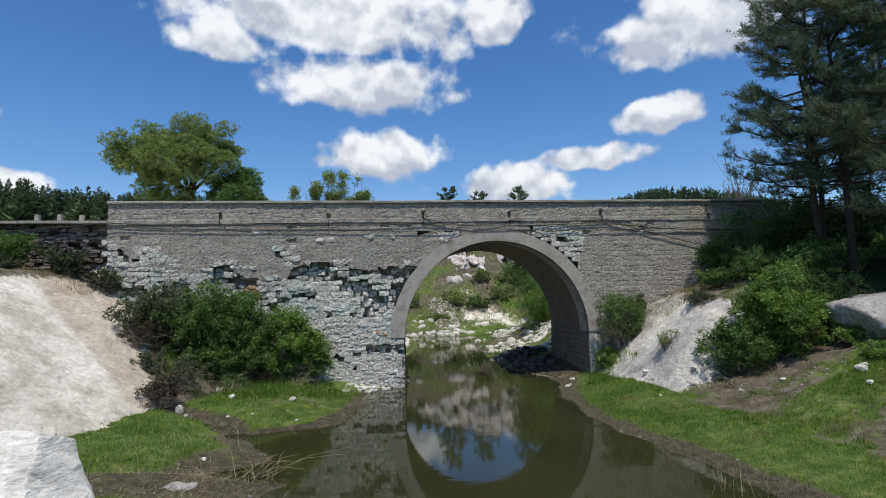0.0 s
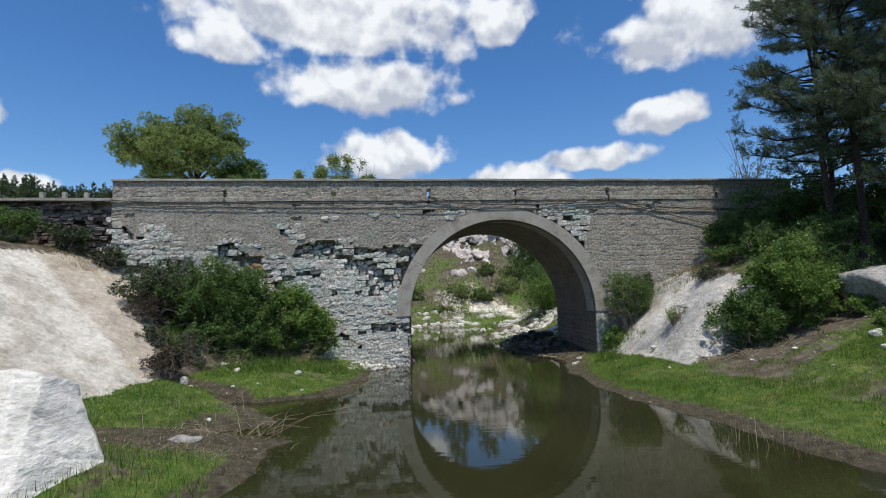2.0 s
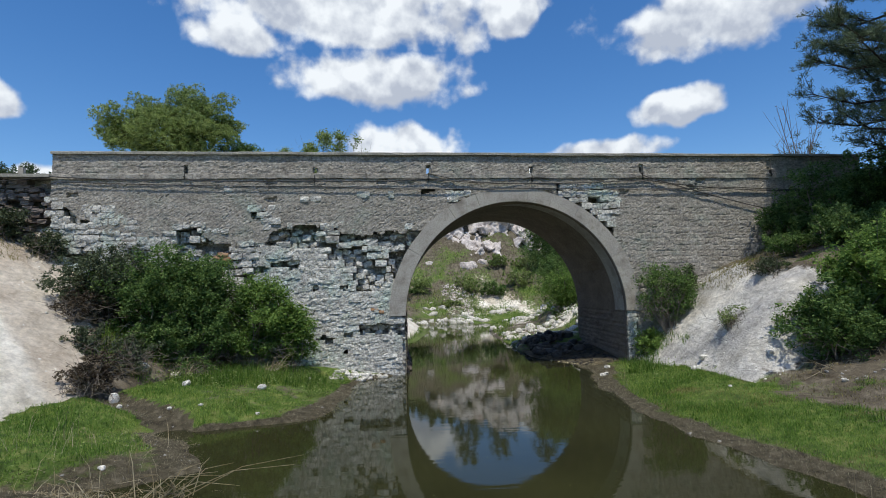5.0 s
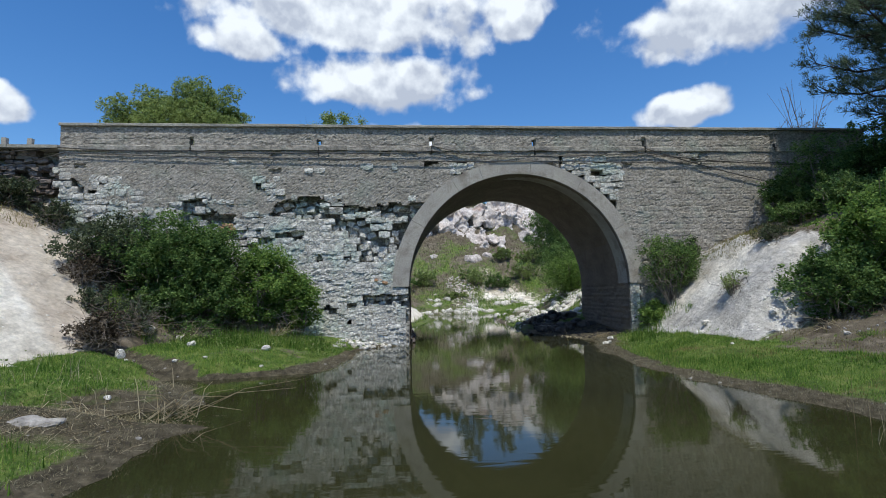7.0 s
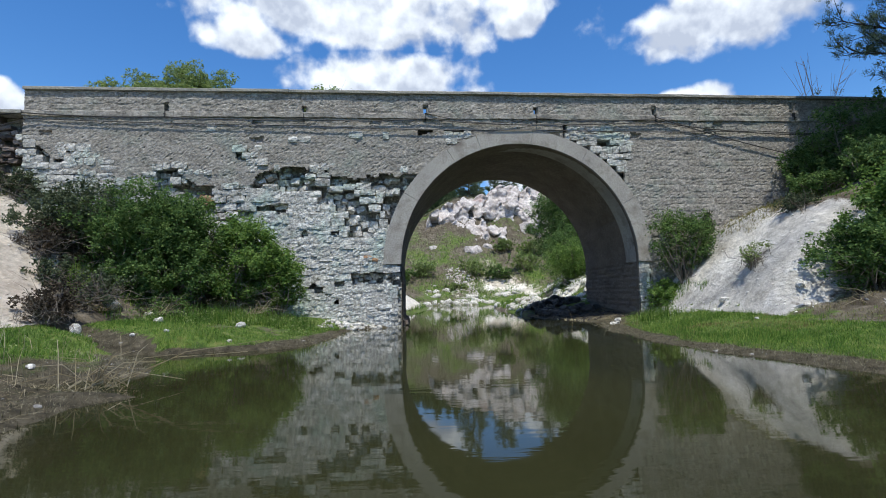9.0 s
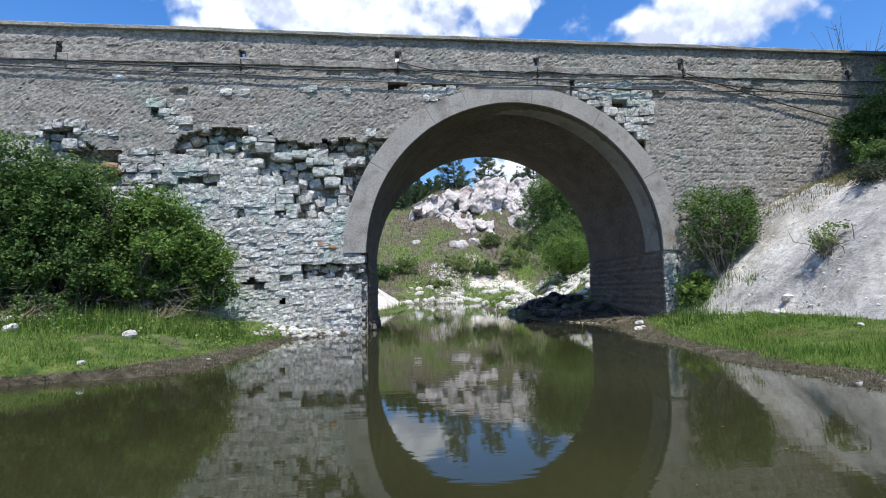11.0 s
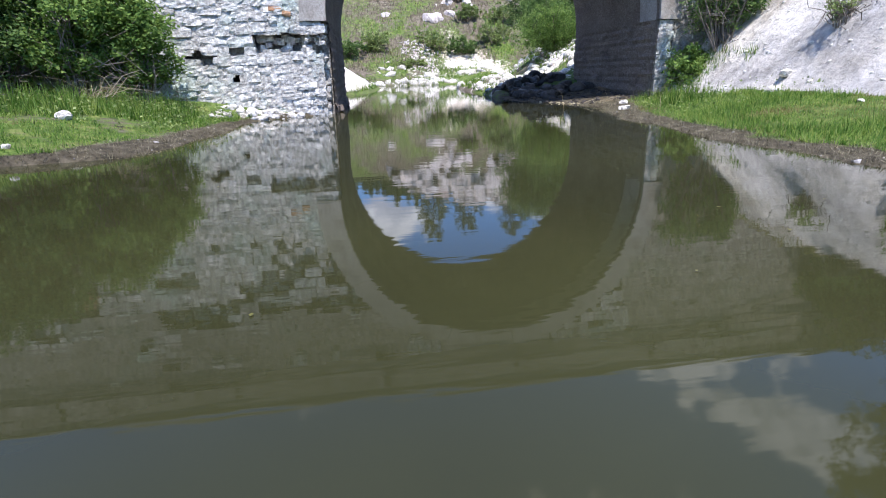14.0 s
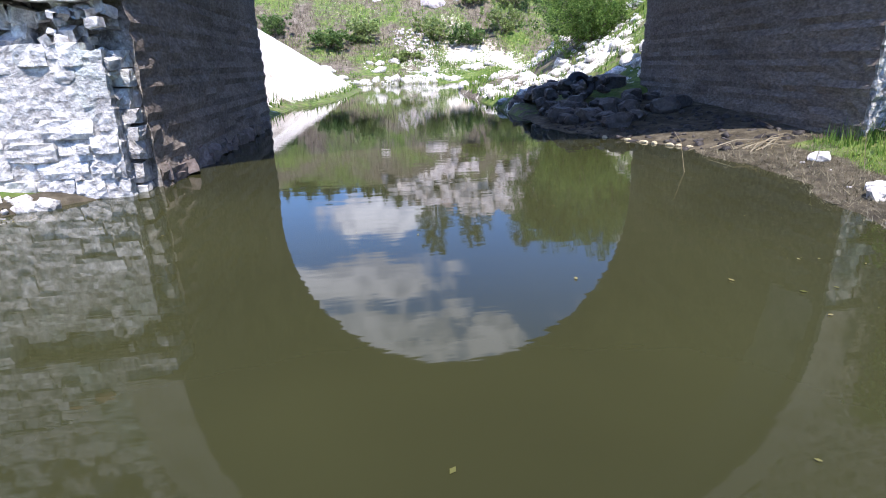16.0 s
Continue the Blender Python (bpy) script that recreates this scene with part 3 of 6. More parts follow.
def build_ground():
    xs = spaced(-18.0, 20.0, 0.15, 2600)
    ys = np.concatenate([spaced(-15.9, 12.0, 0.15, 2600)])
    ys = np.concatenate([ys[ys <= 12.0], np.arange(12.3, 52.0, 0.3), 52.0 + np.cumsum(0.4 * 1.13 ** np.arange(55))])
    X, Y = np.meshgrid(xs, ys)
    h, chalk, grass, mud, wood = ground_cover(X, Y)
    nx, ny = len(xs), len(ys)
    me = bpy.data.meshes.new("ground")
    co = np.stack([X, Y, h], -1).reshape(-1, 3)
    idx = np.arange(nx * ny).reshape(ny, nx)
    quads = np.stack([idx[:-1, :-1], idx[:-1, 1:], idx[1:, 1:], idx[1:, :-1]], -1).reshape(-1, 4)
    me.vertices.add(len(co))
    me.vertices.foreach_set("co", co.ravel())
    me.loops.add(quads.size)
    me.loops.foreach_set("vertex_index", quads.ravel())
    me.polygons.add(len(quads))
    me.polygons.foreach_set("loop_start", np.arange(0, quads.size, 4))
    me.polygons.foreach_set("use_smooth", np.ones(len(quads), dtype=bool))
    me.update(calc_edges=True)
    lay = me.color_attributes.new("cover", "FLOAT_COLOR", "POINT")
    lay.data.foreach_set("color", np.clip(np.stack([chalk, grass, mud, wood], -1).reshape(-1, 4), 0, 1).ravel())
    warm = me.color_attributes.new("warm", "FLOAT_COLOR", "POINT")
    rise = 0.37 + 0.62 * (-7.67 - X) + 0.27 * (Y + 5.18)
    k = (smooth01(Y + 5.5 + 0.79 * (X + 8.3) + 0.15 * wave_noise(X, Y, 20, 3, 1.5), -0.1, 0.22) * (1 - 0.75 * smooth01(-X, 10.6, 12.2) * (1 - smooth01(rise, 3.0, 3.7))) * (X < -5) * (Y < 0.3) * (0.9 + 0.3 * wave_noise(X, Y, 19, 4, 1.0))).ravel()
    k = np.where(Y.ravel() > 34.0, 0.6, k)
    east = (X.ravel() > 6) & (Y.ravel() < 1)
    k = np.where(east, 0.05 + 0.4 * wave_noise(X, Y, 18, 4, 1.3).ravel(), k)
    g = np.where(east, 0.62 + 0.7 * wave_noise(X + 0.6 * Y, Y * 0.4, 17, 4, 2.2).ravel(), 0.0)
    warm.data.foreach_set("color", np.clip(np.stack([k, g, 0 * k, np.ones_like(k)], -1), 0, 1).ravel())
    me.materials.append(GROUND)
    return tagged(new("ground", me), "grassy banks, white chalk slopes and muddy shore", "ground", kind="structure")


def ground_at(x, y):
    return float(ground_cover(np.array([float(x)]), np.array([float(y)]))[0][0])


build_ground()
water = mesh_object("water", [(-14, -60, 0), (14, -60, 0), (14, 30, 0), (-14, 30, 0)], [(0, 1, 2, 3)], WATER)
tagged(water, "still olive-green pond water reflecting the arch", "water", kind="structure")

# ---------------------------------------------------------------- the bridge
X0, X1 = -11.42, 17.2                 # parapet's ends


def lean(x):
    """The deck climbs a little to the east."""
    return 0.0075 * (x - 3.5)


def arch_at(y):
    """Middle and radius of the vault at depth y; it opens slightly to the back."""
    k = y / DEPTH
    return AX + 0.42 * k, AR + 0.14 * k


def exposed(x, z):
    """Where the render has fallen off the rubble wall: above 0 it is gone."""
    line = lerp(x, [-12, -11.1, -10.3, -9, -7.5, -6, -4.6, -3.8, -2.2, -1.2, -0.2, 0.6, 1.4], [6.3, 5.9, 4.7, 4.35, 4.7, 4.55, 4.95, 5.0, 4.75, 4.9, 4.7, 4.9, 5.2])
    blocky = wave_noise(np.floor(x / 0.42) * 1.7, np.floor(z / 0.21) * 2.3, 31, 2, 1.0)
    ragged = wave_noise(x, z * 1.6, 12, 5, 1.1)
    left = np.where(x < 1.6, line - z + 0.45 * ragged + 0.22 * blocky, -1)
    patch = 0.62 - np.hypot((x - 6.3) / 0.95, (z - 5.55) / 0.65) * 0.62 + 0.35 * ragged + 0.15 * blocky
    low = np.where((x > 7.5) & (x < 7.95), 1.75 - z + 0.3 * ragged, -1)
    spots = np.where((z < 6.3) & (x < 3.0), 0.75 * wave_noise(x, z * 1.8, 77, 4, 1.5) + 0.35 * blocky - 0.38, -1)
    rim = 0.16 - np.abs(np.hypot(x - AX, z - SPRING) - 4.52) + 0.25 * ragged
    rim = np.where((x > 5.2) & (x < 7.2) & (z > 4.3), rim, -1)
    return np.maximum(np.maximum(np.maximum(left, patch), np.maximum(low, spots)), rim)


def outside_ring(x, z, r):
    """True where the wall is, outside the ring of radius r and beside the piers."""
    return np.where(z > SPRING, np.hypot(x - AX, z - SPRING) > r, np.abs(x - AX) > np.where(x < AX, AR + 0.06, AR + 0.02))


def bridge_body(bridge):
    """The solid masonry: a rubble core behind the face, the vault and the piers."""
    s = Soup()
    y0, y1 = 0.44, DEPTH
    n = 48

    def curve(y):
        c, r = arch_at(y)
        pts = [(c - r, -0.9), (c - r, 0.6)]
        pts += [(c - r * math.cos(math.pi * i / n), SPRING + r * math.sin(math.pi * i / n)) for i in range(n + 1)]
        return pts + [(c + r, 0.6), (c + r, -0.9)]

    f, b = curve(y0), curve(y1)
    m = len(f)
    top = lambda x: 6.62 + lean(x)
    xs = [X0 + 0.2, -0.8] + [p[0] for p in f[2:-2]] + [8.6, X1 - 0.1]
    xb = [X0 + 0.2, -0.8] + [p[0] for p in b[2:-2]] + [8.6, X1 - 0.1]
    # core behind the face, split at the pier so that its face can stand back
    verts = [(p[0], y0, p[1]) for p in f] + [(x, y0, top(x)) for x in xs] + [(p[0], y1, p[1]) for p in b] + [(x, y1, top(x)) for x in xb]
    faces = []
    for i in range(m - 1):
        faces.append((i, i + 1, m + i + 1, m + i))
        faces.append((2 * m + i, 3 * m + i, 3 * m + i + 1, 2 * m + i + 1))
        faces.append((m + i, m + i + 1, 3 * m + i + 1, 3 * m + i))
    k = len(verts)
    verts += [(X0 + 0.2, y0, -0.9), (X0 + 0.2, y1, -0.9), (X1 - 0.1, y0, -0.9), (X1 - 0.1, y1, -0.9)]
    faces += [(0, m, k), (k, m, 3 * m, k + 1), (2 * m, k + 1, 3 * m), (m - 1, k + 2, 2 * m - 1), (k + 2, k + 3, 4 * m - 1, 2 * m - 1)]
    s.add(verts, faces)
    s.object("core", CORE, bridge, "dark broken rubble core behind the facing")
    # vault lining with boards' marks and a recessed bay behind the front ring
    v = Soup()
    rows = [0.0, 0.95, 0.951, 2.6, 4.3, DEPTH + 0.02]
    grid = []
    for j, y in enumerate(rows):
        c, r = arch_at(y)
        bay = 0.07 if 2 <= j <= 4 else 0.0
        line = []
        for i in range(n + 1):
            a = math.pi * i / n
            deep = bay if 0.12 < a / math.pi < 0.88 else 0.0
            line.append((c - (r - 0.012 + deep) * math.cos(a), y, SPRING + (r - 0.012 + deep) * math.sin(a)))
        grid.append(line)
    verts = [p for line in grid for p in line]
    faces = [(j * (n + 1) + i, j * (n + 1) + i + 1, (j + 1) * (n + 1) + i + 1, (j + 1) * (n + 1) + i) for j in range(len(rows) - 1) for i in range(n)]
    v.add(verts, faces)
    v.object("vault", BARREL, bridge, "brown concrete vault of the arch, its shade put into the colour", smooth=False)
    # pier faces below the springing, rough and stepped towards the water
    for side in (-1, 1):
        p = Soup()
        ny, nz = 60, 30
        verts = []
        for j in range(nz + 1):
            z = -0.5 + (SPRING + 0.5) * j / nz
            for i in range(ny + 1):
                y0 = 0.32 if side < 0 else 0.0
                y = y0 + (DEPTH + 0.02 - y0) * i / ny
                c, r = arch_at(y)
                course = 0.022 * math.sin(z * 31.0 + 2 * noise.noise((y * 1.5, z, 4.0))) + 0.06 * noise.noise((y * 2.2, z * 5.0, side * 3.0)) + 0.03 * noise.noise((y * 7, z * 12, side))
                foot = 0.05 * max(0.0, 0.55 - z) * (1 + 0.8 * noise.noise((y * 3, 1.7, side)))
                verts.append((c + side * (r - 0.03 - foot) + side * 0.6 * course, y, z))
        faces = [(j * (ny + 1) + i, j * (ny + 1) + i + 1, (j + 1) * (ny + 1) + i + 1, (j + 1) * (ny + 1) + i) for j in range(nz) for i in range(ny)]
        p.add(verts, faces)
        p.object("pier_face", BARREL, bridge, "brown masonry pier under the arch, its shade put into the colour")


def arch_ring(bridge):
    """The cast ring round the front of the arch, in segments with fine joints."""
    cuts = [0, 31, 57, 71, 96, 122, 151, 180]
    for a0, a1 in zip(cuts, cuts[1:]):
        s = Soup()
        n = max(4, int((a1 - a0) / 3))
        verts = []
        for i in range(n + 1):
            a = radians(a0 + 0.06 + (a1 - a0 - 0.12) * i / n)
            thick = 0.56 - 0.09 * math.sin(a)
            rough = 0.008 * noise.noise((a * 9, 2.2, 0)) + 0.006 * noise.noise((a * 30, 1.2, 0))
            chip = 0.03 * max(0.0, noise.noise((a * 14, 7.7, 3)) - 0.25)
            for r, y in ((AR + chip, -0.055), (AR, 0.9), (AR + thick + rough, 0.9), (AR + thick + rough, -0.055)):
                verts.append((AX - r * math.cos(a), y, SPRING + r * math.sin(a)))
        faces = [(4 * i + j, 4 * i + 4 + j, 4 * i + 4 + (j + 1) % 4, 4 * i + (j + 1) % 4) for i in range(n) for j in range(4)]
        faces += [(0, 1, 2, 3), (4 * n + 3, 4 * n + 2, 4 * n + 1, 4 * n)]
        s.add(verts, faces)
        s.object("ring_segment", CONCRETE, bridge, "smooth grey-beige concrete ring segment")


HOLES = [(-7.35, 6.96), (-3.2, 6.87), (0.63, 6.95), (4.29, 6.92), (8.39, 7.03), (13.42, 7.18)]

# places where several stones have dropped out
GAPS = [(-1.75, -0.2, 1.36, 1.68), (-3.05, -2.6, 1.1, 1.35), (-2.25, -1.95, 1.3, 1.5), (-5.6, -4.4, 4.5, 4.95), (-4.6, -3.0, 4.6, 5.0), (-4.2, -3.7, 4.25, 4.65), (-2.4, -1.2, 4.5, 4.85), (-1.3, 0.1, 4.35, 4.95),
        (-9.2, -8.4, 4.0, 4.3), (-7.7, -7.1, 4.3, 4.75), (-6.7, -6.1, 4.1, 4.55), (-1.85, -0.9, 2.85, 3.6), (-2.2, -1.7, 3.7, 4.3), (-0.7, -0.2, 3.5, 4.1), (-10.8, -10.3, 5.25, 5.5), (-10.6, -10.0, 3.9, 4.3)]


def holes_at(x, z):
    """Above 0 where the outer stones are gone and the core lies bare."""
    band = lerp(x, [-12, -9, -5, -2, 0.5, 1.5], [4.1, 3.9, 4.4, 4.3, 4.2, 4.6])
    return wave_noise(x, z * 1.7, 57, 4, 4.2) - 0.40 - 0.5 * smooth01(np.abs(z - band), 0.3, 1.3) - 0.25 * (z < 2.6)


def render_skin(bridge):
    """The weathered render on the wall and the parapet: a rough sheet with ragged edges."""
    for name, z0, z1, y_out, step in (("wall_render", 0.0, 6.66, 0.0, 0.05), ("parapet_render", 6.83, 7.47, 0.03, 0.045), ("mortar_bed", 0.0, 5.2, -0.004, 0.05)):
        xs, zs = np.arange(X0, X1 + 0.01, step), np.arange(z0, z1 + 0.001, step)
        zs[-1] = z1
        Xg, Zg = np.meshgrid(xs, zs)
        lum = wave_noise(Xg, Zg * 1.5, 41, 4, 10.0)
        pit = wave_noise(Xg, Zg * 1.5, 43, 3, 26.0)
        swell = wave_noise(Xg, Zg, 44, 3, 2.0)
        # courses of rubble telegraph through the thin render: each block sits at its own depth
        zc = (Zg + 0.05 * swell + 0.035 * lum) / 0.215
        row = np.floor(zc)
        xc = (Xg + 0.10 * lum) / 0.40 + 0.37 * row + 0.25 * np.sin(row * 12.9)
        col = np.floor(xc)
        pick = np.abs(np.sin(row * 127.1 + col * 311.7) * 43758.5453) % 1.0
        joint = np.maximum(smooth01(np.abs(zc - row - 0.5), 0.33, 0.48), 0.8 * smooth01(np.abs(xc - col - 0.5), 0.40, 0.49))
        bare = smooth01(swell + 0.4 * lum, -0.35, 0.45)
        off = 0.016 * (pick - 0.5) * (0.35 + bare) + 0.008 * lum + 0.006 * pit + 0.013 * (np.random.RandomState(9).rand(*Xg.shape) - 0.5) - 0.013 * joint * bare - 0.03 * smooth01(pit, 0.75, 0.95)
        if name != "parapet_render":
            off = off - 0.09 * (pick > 0.985) * (joint < 0.4)
        Yg = y_out - off
        keep = outside_ring(Xg, Zg, AR + 0.40)
        if name == "wall_render":
            keep &= exposed(Xg, Zg) < 0
            keep &= (Zg > -0.1)
        elif name == "mortar_bed":
            keep &= (exposed(Xg, Zg) > -0.15) & ((Xg < -0.30) | (Xg > 7.56)) & (Zg < 3.6 + 1.5 * wave_noise(Xg, Zg, 51, 4, 1.6))
            wobble = 0.10 * wave_noise(Xg, Zg, 52, 3, 6.0)
            for a, b, c, d in GAPS:
                keep &= ~((Xg + wobble > a) & (Xg + wobble < b) & (Zg + wobble > c) & (Zg + wobble < d))
            keep &= holes_at(Xg, Zg) < 0
        else:
            for hx, hz in HOLES:
                keep &= ~((np.abs(Xg - hx) < 0.065) & (np.abs(Zg - hz) < 0.15))
        nx, nz = len(xs), len(zs)
        cell = keep[:-1, :-1] & keep[1:, :-1] & keep[:-1, 1:] & keep[1:, 1:]
        used = np.zeros_like(keep)
        used[:-1, :-1] |= cell
        used[1:, :-1] |= cell
        used[:-1, 1:] |= cell
        used[1:, 1:] |= cell
        jit = (np.random.RandomState(4).rand(*Xg.shape) - 0.5) * step * 0.5
        num = np.cumsum(used.ravel()).reshape(used.shape) - 1
        Zt = Zg + jit * ((Zg > z0 + step) & (Zg < z1 - step)) + lean(Xg) * (Zg > 5.5) * smooth01(Zg, 5.5, 6.6)
        front = np.stack([(Xg + jit)[used], Yg[used], Zt[used]], -1)
        back = front.copy()
        back[:, 1] = 0.12
        nv = len(front)
        faces = []
        jj, ii = np.nonzero(cell)
        for j, i in zip(jj.tolist(), ii.tolist()):
            a, b, c, d = num[j, i], num[j, i + 1], num[j + 1, i + 1], num[j + 1, i]
            faces.append((a, b, c, d))
            if i == 0 or not cell[j, i - 1]:
                faces.append((d, d + nv, a + nv, a))
            if i == nx - 2 or not cell[j, i + 1]:
                faces.append((b, b + nv, c + nv, c))
            if j == 0 or not cell[j - 1, i]:
                faces.append((a, a + nv, b + nv, b))
            if j == nz - 2 or not cell[j + 1, i]:
                faces.append((c, c + nv, d + nv, d))
        mesh_object(name, np.concatenate([front, back]).tolist(), [tuple(int(k) for k in f) for f in faces], MORTAR if name == "mortar_bed" else PLASTER, bridge, "rough pale mortar between the stones" if name == "mortar_bed" else "rough grey-beige weathered render", smooth=False)


def parapet(bridge):
    s = Soup()
    cuts = [X0] + [h for h, _ in HOLES] + [X1]
    # the wall between the drain holes, then one band above them
    for i in range(len(cuts) - 1):
        a = cuts[i] + (0.055 if i else 0.0)
        b = cuts[i + 1] - (0.055 if i < len(cuts) - 2 else 0.0)
        k = len(s.v)
        s.box(a, b, 0.09, 0.36, 6.80, 7.14)
        for q in range(k, len(s.v)):
            x, y, z = s.v[q]
            s.v[q] = (x, y, z + lean(x))
    k = len(s.v)
    s.box(X0, X1, 0.09, 0.36, 7.10, 7.48)
    for q in range(k, len(s.v)):
        x, y, z = s.v[q]
        s.v[q] = (x, y, z + lean(x))
    s.object("parapet", COPING, bridge, "low masonry parapet with square drain holes")
    back = Soup()
    back.box(X0, X1, DEPTH - 0.36, DEPTH - 0.02, 6.64, 7.5)
    back.object("parapet", COPING, bridge, "low masonry parapet on the far side")
    # coping slabs and string course, each piece with its own small shift
    rng = random.Random(5)
    for name, z0, z1, ya, yb, w in (("coping_slab", 7.475, 7.565, -0.06, 0.43, 1.9), ("string_course", 6.665, 6.83, -0.045, 0.30, 1.7)):
        x = X0 - 0.03
        while x < X1 - 0.05:
            e = min(X1 + 0.03, x + w * rng.uniform(0.8, 1.2))
            s = Soup()
            nseg, dz, dy = (14 if name == "string_course" else 7), rng.uniform(-0.006, 0.006), rng.uniform(-0.012, 0.012)
            verts = []
            for i in range(nseg + 1):
                xx = x + 0.004 + (e - x - 0.008) * i / nseg
                worn = 2.4 if name == "string_course" else 1.0
                wob = lambda q: worn * (0.012 * noise.noise((xx * 3.1, q * 7.3, z0)) + 0.007 * noise.noise((xx * 11, q * 3.1, 1.0)))
                zz = lean(xx) + dz
                verts += [(xx, ya + dy + wob(1), z0 + zz + 0.6 * wob(2)), (xx, yb, z0 + zz), (xx, yb, z1 + zz), (xx, ya + 0.02 + dy + wob(3), z1 + zz), (xx, ya + dy + wob(4), z1 - 0.02 + zz + wob(5))]
            faces = [(5 * i + j, 5 * i + (j + 1) % 5, 5 * i + 5 + (j + 1) % 5, 5 * i + 5 + j) for i in range(nseg) for j in range(5)]
            faces += [(4, 3, 2, 1, 0), tuple(5 * nseg + j for j in range(5))]
            s.add(verts, faces)
            s.object(name, PLASTER if name == "string_course" else COPING, bridge)
            x = e
    road = Soup()
    road.box(X0, X1, 0.38, DEPTH - 0.38, 6.625, 6.66)
    road.object("road_surface", ROAD, bridge, "worn asphalt on the bridge deck")


def stone_mesh(seed):
    """One rough block of unit size, its face towards -y, 44 triangles."""
    rng = random.Random(seed)
    me = bpy.data.meshes.new("stone")
    verts, n = [], 4
    for j in range(n):
        for i in range(n):
            u, w = i / (n - 1) - 0.5, j / (n - 1) - 0.5
            rim = 1.0 if (i in (0, n - 1) or j in (0, n - 1)) else 0.0
            both = 1.0 if (i in (0, n - 1) and j in (0, n - 1)) else 0.0
            verts.append((u * (1 - 0.05 * both) + rng.uniform(-0.04, 0.04) * (1 - 0.5 * rim), -0.5 + 0.02 * rim + 0.05 * both + rng.uniform(-0.045, 0.045), w * (1 - 0.05 * both) + rng.uniform(-0.04, 0.04) * (1 - 0.5 * rim)))
    verts += [(-0.49, 0.5, -0.49), (0.49, 0.5, -0.49), (0.49, 0.5, 0.49), (-0.49, 0.5, 0.49)]
    faces = [(j * n + i, j * n + i + 1, (j + 1) * n + i + 1, (j + 1) * n + i) for j in range(n - 1) for i in range(n - 1)]
    faces += [(3, 2, 1, 0, 16, 17), (0, 4, 8, 12, 19, 16), (12, 13, 14, 15, 18, 19), (15, 11, 7, 3, 17, 18)]
    me.from_pydata(verts, [], faces)
    me.materials.append(STONE)
    return me


